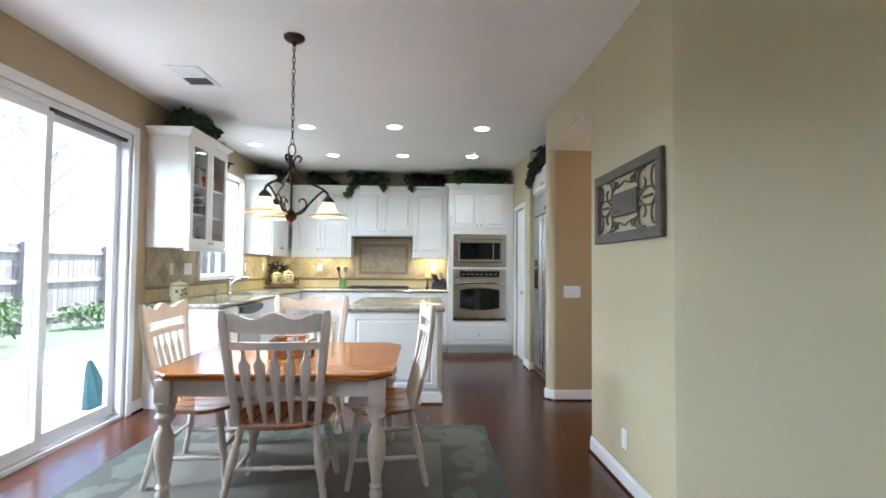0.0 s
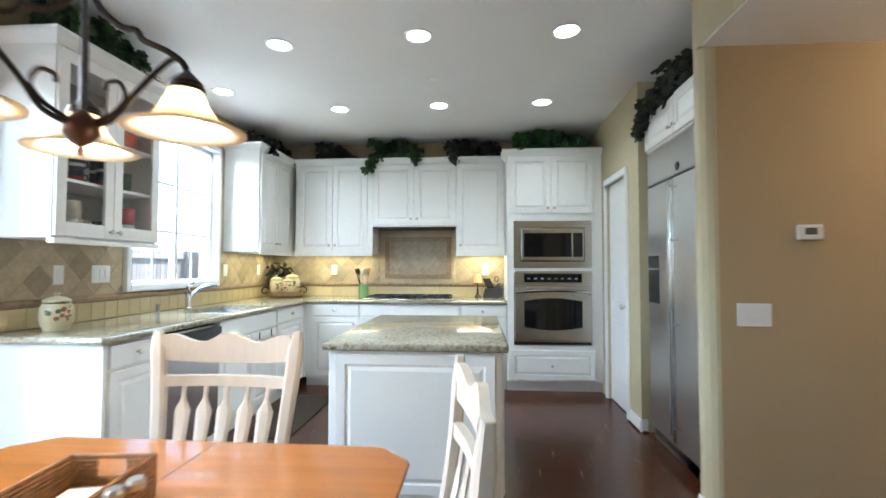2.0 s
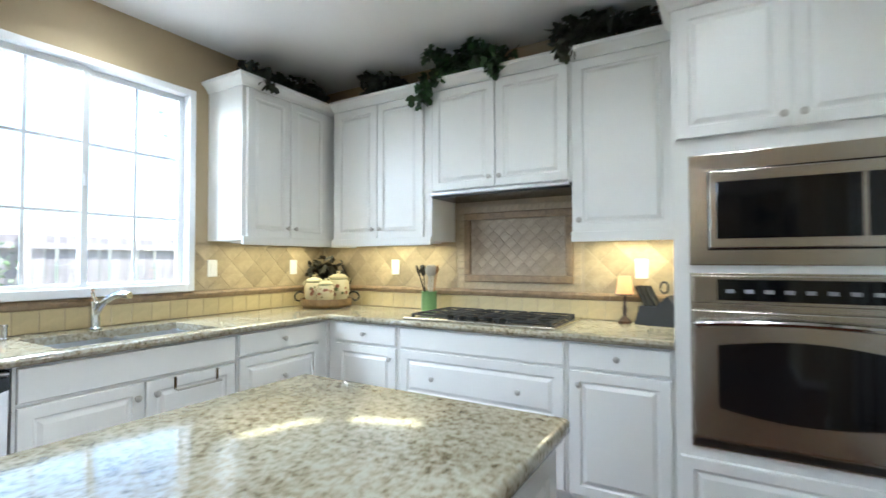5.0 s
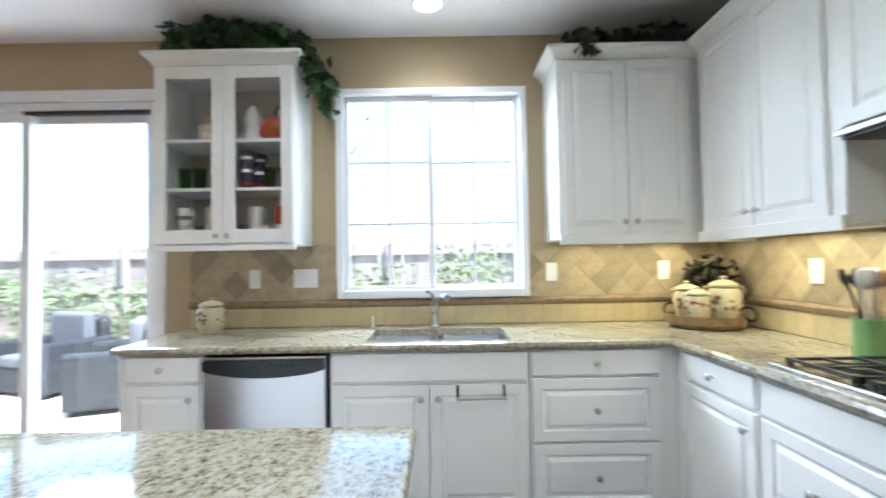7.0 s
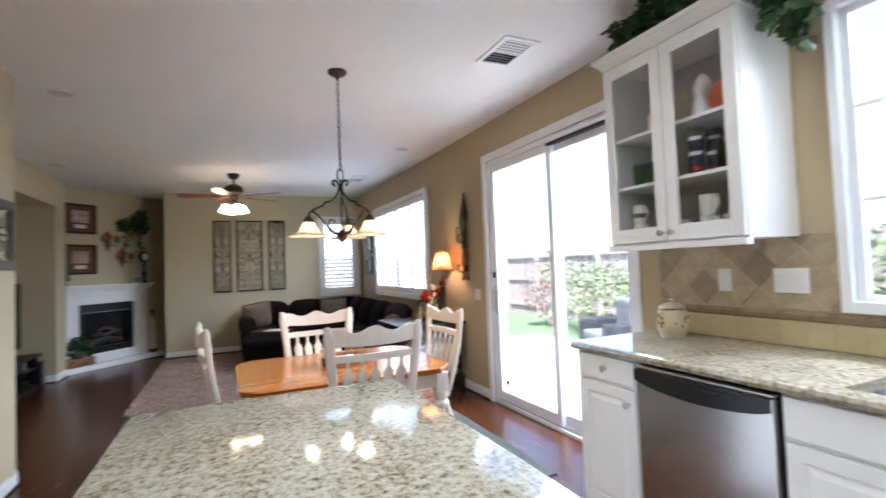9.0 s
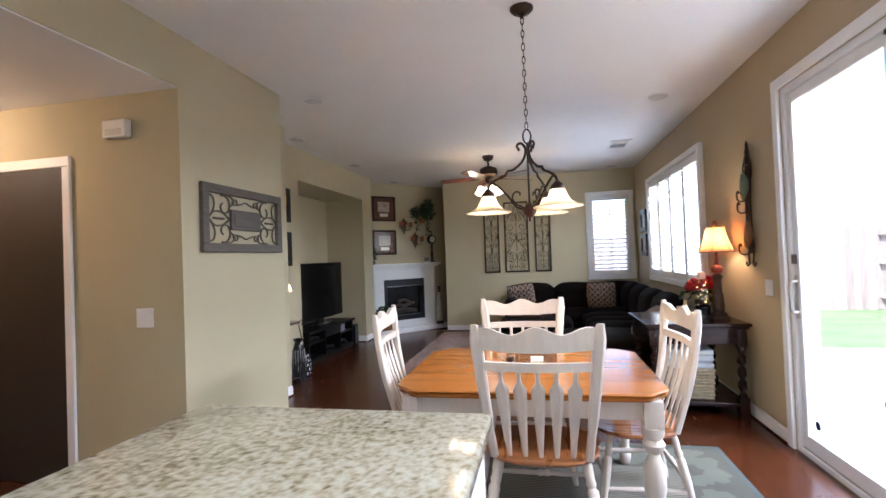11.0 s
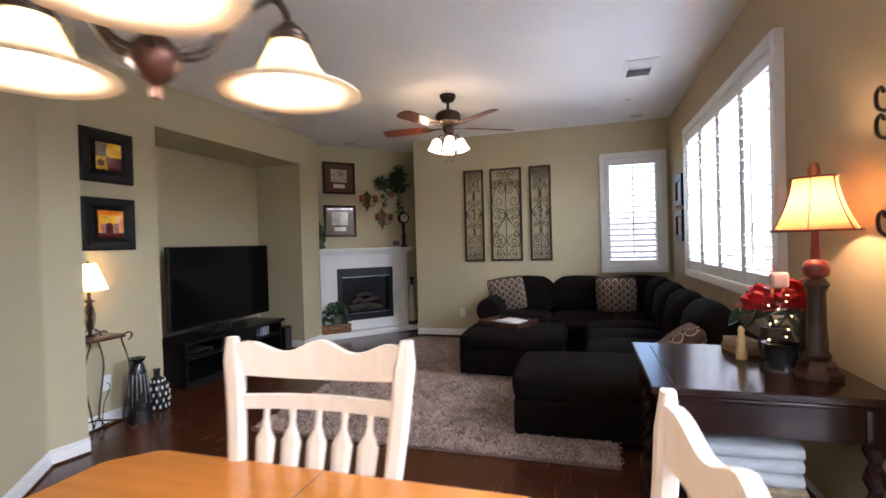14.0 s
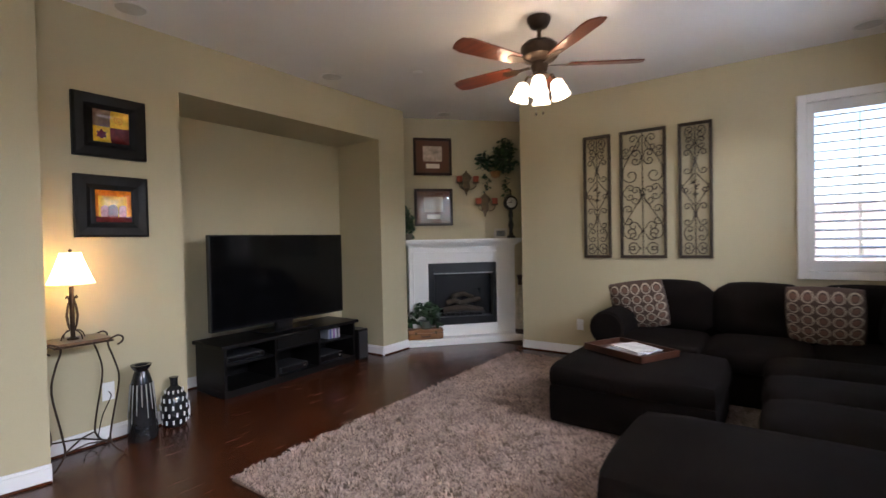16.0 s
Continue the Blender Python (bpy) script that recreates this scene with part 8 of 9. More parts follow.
# television and its stand
TVS = mat("television_screen", (0.0035, 0.0035, 0.004), 0.1, vary=0.05, bump=0, spec=0.18)
tv = empty("television", "large flat black television, switched off, on its stand", "television", pose(2.66, -0.32, 0, 0, 0, -90) @ Matrix.Diagonal((1.015, 1, 1, 1)))
part("housing", box(0, 1.41, 0.0, 0.05, 0.52, 1.327, 0.006), BLACK, tv)
part("screen", box(0.012, 1.398, -0.003, 0.001, 0.54, 1.315, 0.001), TVS, tv, "dark glossy screen")
part("foot", box(0.45, 0.96, -0.06, 0.18, 0.437, 0.45, 0.004), BLACK, tv)
part("neck", box(0.62, 0.79, 0.01, 0.06, 0.45, 0.53, 0.004), BLACK, tv)
ms = empty("media_stand", "low black wooden media stand with open shelves", "media stand", pose(2.50, -0.33, 0, 0, 0, -90))
MW, MD, MH = 1.43, 0.44, 0.435
part("top", box(-0.03, MW + 0.03, -0.03, MD, MH - 0.03, MH, 0.005), BLACKWOOD, ms)
part("base", box(0, MW, 0, MD, 0.0, 0.06, 0.003), BLACKWOOD, ms)
for x in (0, 0.47, 0.95, MW - 0.025):
    part("divider", box(x, x + 0.025, 0, MD - 0.012, 0.06, MH - 0.03, 0.002), BLACKWOOD, ms)
part("back_panel", box(0, MW, MD - 0.012, MD, 0.06, MH - 0.03), BLACKWOOD, ms)
for a, b, z in ((0.025, 0.47, 0.27), (0.495, 0.95, 0.3), (0.975, MW - 0.025, 0.27)):
    part("shelf", box(a, b, 0.01, MD - 0.014, z - 0.018, z, 0.002), BLACKWOOD, ms)
part("drawer_front", box(0.5, 0.945, 0.0, 0.02, 0.305, MH - 0.035, 0.003), BLACKWOOD, ms)
GREYP = mat("dark_grey_plastic", (0.03, 0.03, 0.032), 0.35)
for x0, x1, z, h, lab in ((0.06, 0.4, 0.271, 0.05, "slim black disc player on the media stand"), (0.56, 0.86, 0.061, 0.06, "black receiver box on the media stand"), (1.0, 1.3, 0.061, 0.07, "black game console on the media stand")):
    d = empty("media_player", lab, "electronics", pose(2.515, -0.33, 0, 0, 0, -90), "media devices")
    part("case", box(x0, x1, 0.04, 0.3, z, z + h, 0.004), GREYP, d)
    part("front_panel", box(x0 + 0.01, x1 - 0.01, 0.034, 0.041, z + 0.008, z + h - 0.008, 0.002), BLACKGLASS, d)
    part("button", box(x1 - 0.05, x1 - 0.03, 0.03, 0.035, z + h * 0.4, z + h * 0.6, 0.001), NICKEL, d)
for i in range(7):
    d = tagged(part("disc_case", box(1.14 + i * 0.022, 1.158 + i * 0.022, 0.06, 0.2, 0.271, 0.271 + 0.1, 0.001), mat("case_spine_" + "abcdefg"[i], [(0.3, 0.3, 0.35), (0.1, 0.12, 0.3), (0.45, 0.45, 0.45), (0.25, 0.1, 0.3), (0.5, 0.5, 0.55), (0.1, 0.1, 0.12), (0.4, 0.35, 0.4)][i], 0.3)), "upright disc case on the media stand shelf", "disc case", "disc cases")
    d.matrix_basis = pose(2.515, -0.33, 0, 0, 0, -90)
spk = empty("loudspeaker", "small black loudspeaker on the floor beside the stand", "loudspeaker", pose(2.58, -1.86, 0))
part("cabinet", box(-0.1, 0.1, -0.07, 0.07, 0, 0.32, 0.006), BLACKWOOD, spk)
part("grille", box(-0.106, -0.1, -0.06, 0.06, 0.02, 0.30, 0.003), GREYP, spk)

# fireplace across the corner
fp = empty("fireplace", "white corner fireplace with a black firebox and low hearth", "fireplace", FPM)
FW = mat("white_mantel_paint", (0.80, 0.80, 0.78), 0.4, vary=0.02, bump=0.02)
S0, S1 = 0.05, 1.39
part("hearth", box(-0.02, 1.56, 0.004, 0.275, 0.0, 0.075, 0.004), FW, fp, "white raised hearth slab")
part("hearth_trim", box(-0.02, 1.56, 0.275, 0.29, 0.0, 0.06, 0.004), FW, fp)
for nm, a in (("pilaster", (S0, 0.285, 0.075, 1.16)), ("pilaster", (1.15, S1, 0.075, 1.16)), ("frieze", (0.285, 1.15, 0.965, 1.16)), ("lower_panel", (0.285, 1.15, 0.075, 0.21))):
    part(nm, box(a[0], a[1], 0.004, 0.12, a[2], a[3], 0.003), FW, fp)
for a in ((S0 + 0.05, S0 + 0.062, 0.1, 1.10), (S1 - 0.062, S1 - 0.05, 0.1, 1.10)):
    part("moulding", box(a[0], a[1], 0.12, 0.13, a[2], a[3], 0.003), FW, fp)
part("moulding", box(S0 + 0.062, S1 - 0.062, 0.12, 0.13, 1.088, 1.10, 0.003), FW, fp)
for a, (z0, z1) in zip((0.14, 0.17, 0.205, 0.24), ((1.16, 1.18), (1.18, 1.20), (1.20, 1.222), (1.222, 1.255))):
    part("mantel_step" if a < 0.24 else "mantel_shelf", box(S0 - (a - 0.13) * 0.7, S1 + (a - 0.13) * 0.7, 0.004, a, z0, z1, 0.004), FW, fp)
part("firebox_back", box(0.285, 1.15, 0.004, 0.02, 0.21, 0.965), BLACK, fp, "black firebox")
FBM = mat("black_slate_surround", (0.012, 0.013, 0.015), 0.3, vary=0.3)
for a in ((0.285, 0.36, 0.21, 0.965), (1.10, 1.15, 0.21, 0.965), (0.36, 1.10, 0.84, 0.965), (0.36, 1.10, 0.21, 0.30)):
    part("slate_strip", box(a[0], a[1], 0.02, 0.105, a[2], a[3], 0.002), FBM, fp)
part("metal_trim", box(0.36, 1.10, 0.105, 0.11, 0.832, 0.842, 0.001), NICKEL, fp, "thin metal trim")
LOG = mat("charred_log", (0.055, 0.042, 0.03), 0.9, vary=0.5, scale=14, grain=60, bump=0.5)
for x0, x1, y0, y1, z, r in ((0.48, 0.98, 0.05, 0.06, 0.38, 0.04), (0.52, 0.72, 0.06, 0.06, 0.47, 0.032), (0.66, 0.95, 0.07, 0.05, 0.46, 0.03), (0.58, 0.86, 0.08, 0.05, 0.55, 0.026)):
    part("log", tube([(x0, y0, z), ((x0 + x1) / 2, (y0 + y1) / 2, z + 0.03), (x1, y1, z + 0.05 * (1 if x0 > 0.6 else -0.3))], [r, r * 1.1, r * 0.8], 9), LOG, fp, "charred gas log", True)
bm = bmesh.new()
for i in range(9):
    box(0.5 + i * 0.058, 0.51 + i * 0.058, 0.08, 0.09, 0.30, 0.40, bm=bm)
box(0.48, 1.0, 0.078, 0.092, 0.345, 0.357, bm=bm)
part("grate", bm, IRON, fp)


def on_wall(name, label, cat, s, n, z, group=""):
    return empty(name, label, cat, FPM @ pose(s, n, z, 0, 0, 180), group)


FRW = mat("dark_cherry_frame", (0.02, 0.008, 0.005), 0.5, vary=0.3, scale=6, grain=60, spec=0.25)
MATB = mat("brown_mat_board", (0.11, 0.045, 0.025), 0.8, vary=0.08)
for z, kind in ((2.045, 0), (1.425, 1)):
    p = on_wall("picture_frame", "cherry framed print with a brown mat and caption plate", "picture", 0.628, 0.003, z, "prints over the fireplace")
    W_, H_ = 0.478, 0.455
    for a in ((0, W_, 0, 0.032), (0, W_, H_ - 0.032, H_), (0, 0.032, 0.032, H_ - 0.032), (W_ - 0.032, W_, 0.032, H_ - 0.032)):
        part("frame_bar", box(a[0], a[1], -0.025, 0, a[2], a[3], 0.004), FRW, p)
    part("mat_board", box(0.032, W_ - 0.032, -0.010, -0.002, 0.032, H_ - 0.032), MATB, p)
    part("print", box(0.12, W_ - 0.12, -0.012, -0.010, 0.17, H_ - 0.1), mat("sepia_print_" + "ab"[kind], (0.42, 0.33, 0.25), 0.5, vary=0.5, scale=(16, 5)[kind]), p, "faded sepia print")
    part("caption_plate", box(0.155, W_ - 0.155, -0.013, -0.010, 0.085, 0.14, 0.002), mat("cream_plate", (0.7, 0.64, 0.55), 0.5) if kind == 0 else bpy.data.materials["cream_plate"], p, "cream caption plate")
    if kind:
        part("glazing", box(0.034, W_ - 0.034, -0.0165, -0.015, 0.034, H_ - 0.034), GLASS, p, "clear glazing")
CANDLE = mat("terracotta_candle", (0.32, 0.07, 0.03), 0.5, vary=0.2)
OLDB = mat("antique_bronze", (0.09, 0.06, 0.025), 0.45, 0.5, vary=0.4, scale=20, bump=0.2)
for s, z in ((0.81, 1.95), (1.05, 1.68)):
    p = on_wall("candle_sconce", "ornate bronze wall sconce with two terracotta candles", "sconce", s, 0.003, z, "candle sconces")
    part("backplate", prism([(0, -0.16), (0.02, -0.1), (0.05, -0.05), (0.045, 0.02), (0.075, 0.07), (0.045, 0.11), (0.02, 0.13), (0, 0.16), (-0.02, 0.13), (-0.045, 0.11), (-0.075, 0.07), (-0.045, 0.02), (-0.05, -0.05), (-0.02, -0.1)], 0, 0.012), OLDB, p).matrix_basis = pose(0, 0, 0, 90)
    for sx in (-1, 1):
        part("arm", tube(spline([(0, -0.012, -0.06), (sx * 0.05, -0.06, -0.08), (sx * 0.10, -0.08, -0.05), (sx * 0.105, -0.08, -0.01)], 4), 0.006, 6), OLDB, p, smooth=True)
        part("cup", lathe([(0, -0.02), (0.03, -0.01), (0.045, 0.0), (0.04, 0.006), (0, 0.004)], 14, centre=(sx * 0.105, -0.08, 0)), OLDB, p, smooth=True)
        part("candle", lathe([(0, 0.004), (0.036, 0.004), (0.038, 0.07), (0.033, 0.078), (0, 0.074)], 14, centre=(sx * 0.105, -0.08, 0)), CANDLE, p, "terracotta candle", True)
hp = on_wall("wall_plant", "dark green trailing plant in a wall basket", "plant", 1.165, 0.1, 2.08)
part("basket", lathe([(0, -0.08), (0.05, -0.06), (0.07, 0.0), (0.06, 0.01), (0, 0.0)], 12), RATTAN, hp)
me = leaves(blob_points((0, 0, 0.17), (0.25, 0.11, 0.28), 420, 31, 8) + [Vector((-0.13 + 0.02 * math.sin(i), 0, -0.02 - 0.012 * i)) for i in range(26)] + [Vector((0.12 + 0.03 * math.sin(i * 0.7), 0, -0.02 - 0.011 * i)) for i in range(22)], 0.07, 31)
me.materials.append(IVY)
ob = new("foliage", me)
ob.parent = hp
tp = on_wall("topiary", "small clipped dark green topiary on the mantel", "plant", 0.05, 0.15, 1.255)
part("pot", lathe([(0, 0), (0.04, 0), (0.05, 0.07), (0.045, 0.075), (0, 0.07)], 14), mat("mossy_pot", (0.12, 0.1, 0.07), 0.8), tp)
me = leaves(blob_points((0, 0, 0.25), (0.085, 0.085, 0.24), 330, 41, 8), 0.045, 41)
me.materials.append(IVY)
ob = new("foliage", me)
ob.parent = tp
cl = on_wall("mantel_clock", "black pedestal clock with a white dial on the mantel", "clock", 1.345, 0.13, 1.255)
part("pedestal", lathe([(0, 0), (0.055, 0), (0.055, 0.02), (0.03, 0.04), (0.022, 0.1), (0.034, 0.16), (0.02, 0.22), (0.028, 0.3), (0.018, 0.36), (0, 0.36)], 14), BLACKWOOD, cl, smooth=True)
bm = lathe([(0, -0.03), (0.085, -0.03), (0.095, 0.0), (0.085, 0.03), (0, 0.03)], 22)
bmesh.ops.transform(bm, matrix=pose(0, 0, 0.44, 90), verts=bm.verts)
part("case", bm, BLACKWOOD, cl, smooth=True)
bm = lathe([(0, 0), (0.062, 0), (0.062, 0.004), (0, 0.005)], 22)
bmesh.ops.transform(bm, matrix=pose(0, -0.031, 0.44, 90), verts=bm.verts)
part("dial", bm, mat("white_dial", (0.75, 0.74, 0.7), 0.4), cl, "white dial")
part("hour_hand_bar", box(-0.003, 0.003, -0.038, -0.036, 0.44, 0.475), BLACK, cl)
part("minute_bar", box(-0.002, 0.04, -0.038, -0.036, 0.438, 0.442), BLACK, cl)
part("finial", lathe([(0, 0.53), (0.012, 0.535), (0.008, 0.56), (0.012, 0.58), (0, 0.61)], 10), BLACKWOOD, cl)
ph = on_wall("photo_frame", "small photograph in a pale standing frame", "picture", 1.2, 0.15, 1.255)
part("frame", box(-0.085, 0.085, -0.008, 0.008, 0, 0.12, 0.004), mat("pale_wood_frame", (0.5, 0.45, 0.36), 0.6), ph)
part("photo", box(-0.055, 0.055, -0.0095, -0.008, 0.025, 0.095), mat("grey_photo", (0.12, 0.12, 0.11), 0.4, vary=0.6, scale=20), ph)
tv3 = on_wall("floor_vase", "slim cream and bronze floor vase on the hearth", "vase", 1.42, 0.21, 0.075)
part("body", lathe([(0, 0), (0.062, 0), (0.065, 0.03), (0.068, 0.2), (0.055, 0.4), (0.036, 0.52), (0.026, 0.6)], 18), mat("cream_crackle_glaze", (0.5, 0.45, 0.34), 0.35, vary=0.25, scale=18), tv3, smooth=True)
part("neck", lathe([(0.026, 0.6), (0.024, 0.66), (0.04, 0.72), (0.034, 0.72), (0.02, 0.65)], 18), RESIN, tv3, "bronze neck", True)
part("foot", lathe([(0, -0.0), (0.067, 0.0), (0.069, 0.05), (0.066, 0.06), (0, 0.05)], 18), RESIN, tv3, "bronze foot", True)
sk = on_wall("wooden_case", "small honey wood suitcase-shaped box on the hearth", "box", 0.22, 0.16, 0.076)
CASEW = mat("honey_case_wood", (0.22, 0.1, 0.035), 0.4, vary=0.25, scale=6, grain=50, stretch=(0.8, 6, 6))
part("body", box(-0.21, 0.21, -0.09, 0.09, 0, 0.075, 0.008), CASEW, sk)
part("lid", box(-0.212, 0.212, -0.092, 0.092, 0.078, 0.12, 0.008), CASEW, sk)
part("handle", tube(spline([(-0.05, -0.09, 0.055), (-0.045, -0.115, 0.04), (0.045, -0.115, 0.04), (0.05, -0.09, 0.055)], 4), 0.006, 6), RESIN, sk)
for x in (-0.12, 0.12):
    part("latch", box(x - 0.012, x + 0.012, -0.097, -0.091, 0.06, 0.095, 0.002), OLDB, sk)
pp = on_wall("potted_plant", "leafy potted plant standing on the wooden box", "plant", 0.24, 0.16, 0.198)
part("pot", lathe([(0, 0), (0.065, 0), (0.085, 0.09), (0.078, 0.095), (0, 0.085)], 16), mat("grey_green_pot", (0.09, 0.1, 0.08), 0.5), pp, smooth=True)
me = leaves(blob_points((0.02, -0.02, 0.15), (0.27, 0.15, 0.17), 260, 51, 9), 0.085, 51)
me.materials.append(IVY)
ob = new("foliage", me)
ob.parent = pp

# ceiling fan
BLADE = mat("cherry_fan_blade", (0.15, 0.035, 0.014), 0.3, vary=0.35, scale=4, grain=50, bump=0.02, stretch=(0.6, 9, 4), coat=0.05)
FANG = glow("frosted_fan_shade_glow", (1.0, 0.84, 0.60), 1.0)
FXc, FYc = 0.205, -1.335
fan = empty("ceiling_fan", "bronze ceiling fan with five cherry blades and four lights", "ceiling fan", pose(FXc, FYc, 0))
part("canopy", lathe([(0, TOP), (0.08, TOP), (0.08, TOP - 0.02), (0.06, TOP - 0.06), (0.03, TOP - 0.075), (0, TOP - 0.08)], 20), BRONZE, fan, smooth=True)
part("downrod", tube([(0, 0, TOP - 0.07), (0, 0, 2.58)], 0.014, 10), BRONZE, fan)
part("motor", lathe([(0, 2.6), (0.05, 2.59), (0.10, 2.57), (0.125, 2.545), (0.125, 2.475), (0.105, 2.455), (0.06, 2.44), (0, 2.44)], 24), BRONZE, fan, "ribbed bronze motor housing", True)
for k in range(5):
    a = radians(69 + 72 * k)
    m = Matrix.Rotation(a, 4, "Z")
    outline = [(0.2, -0.05), (0.4, -0.065), (0.62, -0.072), (0.685, -0.055), (0.70, 0.0), (0.685, 0.055), (0.62, 0.072), (0.4, 0.065), (0.2, 0.05)]
    bm = prism(outline, -0.004, 0.004)
    bmesh.ops.transform(bm, matrix=m @ pose(0, 0, 2.425, 12), verts=bm.verts)
    b = part("blade", bm, BLADE, fan, "cherry wood blade")
    bm = prism([(0.07, -0.012), (0.15, -0.014), (0.2, -0.035), (0.27, -0.03), (0.29, 0), (0.27, 0.03), (0.2, 0.035), (0.15, 0.014), (0.07, 0.012)], -0.009, -0.0045)
    bmesh.ops.transform(bm, matrix=m @ pose(0, 0, 2.425, 12), verts=bm.verts)
    part("blade_iron", bm, BRONZE, b, "bronze blade bracket")
part("light_fitter", lathe([(0, 2.44), (0.055, 2.44), (0.06, 2.41), (0.045, 2.37), (0.07, 2.345), (0.05, 2.32), (0.02, 2.31), (0, 2.31)], 18), BRONZE, fan, smooth=True)
for k in range(4):
    a = radians(20 + 90 * k)
    x, y = 0.105 * math.cos(a), 0.105 * math.sin(a)
    part("light_arm", tube([(0.04 * math.cos(a), 0.04 * math.sin(a), 2.345), (0.08 * math.cos(a), 0.08 * math.sin(a), 2.35), (x, y, 2.315)], 0.009, 7), BRONZE, fan, smooth=True)
    bm = lathe([(0.024, 0.0), (0.04, -0.012), (0.05, -0.05), (0.054, -0.09), (0.066, -0.125), (0.062, -0.125), (0.048, -0.09), (0.044, -0.05), (0.02, -0.012)], 18)
    bmesh.ops.transform(bm, matrix=Matrix.Translation((x, y, 2.31)) @ Matrix.Rotation(radians(18), 4, Vector((math.sin(a), -math.cos(a), 0))), verts=bm.verts)
    part("shade", bm, FANG, fan, "glowing frosted glass shade", True)
    lamp("fan_light", "POINT", (FXc + x * 1.75, FYc + y * 1.75, 2.27), 0.8, (1.0, 0.7, 0.4), 0.04)
for dx in (-0.02, 0.03):
    part("pull_chain", tube([(dx, 0.0, 2.31), (dx, 0, 2.10)], 0.0015, 4), NICKEL, fan)
    part("pull_knob", lathe([(0, -0.012), (0.008, -0.006), (0.006, 0.008), (0, 0.012)], 8, centre=(dx, 0, 2.095)), RESIN, fan)


# ceiling fittings
def vent(x0, x1, y0, y1, label, slats_y=True):
    v = empty("ceiling_vent", label, "vent", pose((x0 + x1) / 2, (y0 + y1) / 2, TOP), "ceiling vents")
    w, h = (x1 - x0) / 2, (y1 - y0) / 2
    part("backing", box(-w + 0.03, w - 0.03, -h + 0.03, h - 0.03, -0.004, -0.001), BLACK, v)
    for a in ((-w, w, -h, -h + 0.035), (-w, w, h - 0.035, h), (-w, -w + 0.035, -h + 0.035, h - 0.035), (w - 0.035, w, -h + 0.035, h - 0.035), (-w + 0.035, w - 0.035, -0.012, 0.012)):
        part("frame_bar", box(a[0], a[1], a[2], a[3], -0.011, -0.001, 0.003), TRIM, v)
    n = int((2 * h - 0.07) / 0.03)
    for i in range(n):
        y = -h + 0.035 + (i + 0.5) * (2 * h - 0.07) / n
        if abs(y) > 0.016:
            part("slat", box(-w + 0.035, w - 0.035, -0.006, 0.006, -0.0008, 0.0008), TRIM, v).matrix_basis = pose(0, y, -0.008, 42 if y > 0 else -42)
    return v


vent(-1.535, -1.275, 3.025, 3.42, "square white ceiling air vent over the dining area")
vent(-1.66, -1.40, -1.47, -1.02, "rectangular white ceiling air vent over the sofa")
for x, y, r in ((2.19, 0.38, 0.10), (2.15, -1.22, 0.10), (2.10, -2.90, 0.09), (-1.59, 0.63, 0.10), (-1.66, -2.90, 0.10), (1.40, 1.50, 0.09)):
    s = empty("ceiling_speaker", "round white flush ceiling speaker", "speaker", pose(x, y, TOP), "ceiling speakers")
    part("rim", lathe([(r * 0.86, -0.001), (r, -0.001), (r, -0.006), (r * 0.88, -0.009), (r * 0.86, -0.001)], 24), TRIM, s)
    part("grille", lathe([(0, -0.004), (r * 0.85, -0.004), (r * 0.84, -0.006), (0, -0.007)], 24), mat("speaker_mesh", (0.6, 0.6, 0.6), 0.8, grain=300, bump=0.5) if x == 2.19 else bpy.data.materials["speaker_mesh"], s)
for x, y in ((0.09, 5.18), (1.48, -1.62), (-1.5, -2.2)):
    s = empty("smoke_detector", "small white ceiling sprinkler cap", "detector", pose(x, y, TOP), "ceiling caps")
    part("cap", lathe([(0, -0.001), (0.042, -0.001), (0.042, -0.005), (0.03, -0.012), (0, -0.014)], 18), TRIM, s, smooth=True)
# small shaded hall lamp beyond the corner
hl = empty("hall_light", "small warm ceiling light in the hall", "ceiling light", pose(3.3, 3.44, 2.411))
part("bowl", lathe([(0, -0.09), (0.08, -0.075), (0.13, -0.03), (0.14, -0.001), (0, -0.001)], 20), glow("hall_bowl_glow", (1.0, 0.7, 0.4), 1.2), hl, smooth=True)
lamp("hall_glow", "POINT", (3.3, 3.44, 2.25), 5, (1.0, 0.68, 0.42), 0.08)

# ---- kitchen small things ----
IVY_B = mat("bright_green_leaf", (0.035, 0.11, 0.022), 0.45, vary=0.3, scale=8, grain=40, bump=0.0, island=0.5)
WOODY = mat("vine_stem", (0.05, 0.035, 0.02), 0.8)


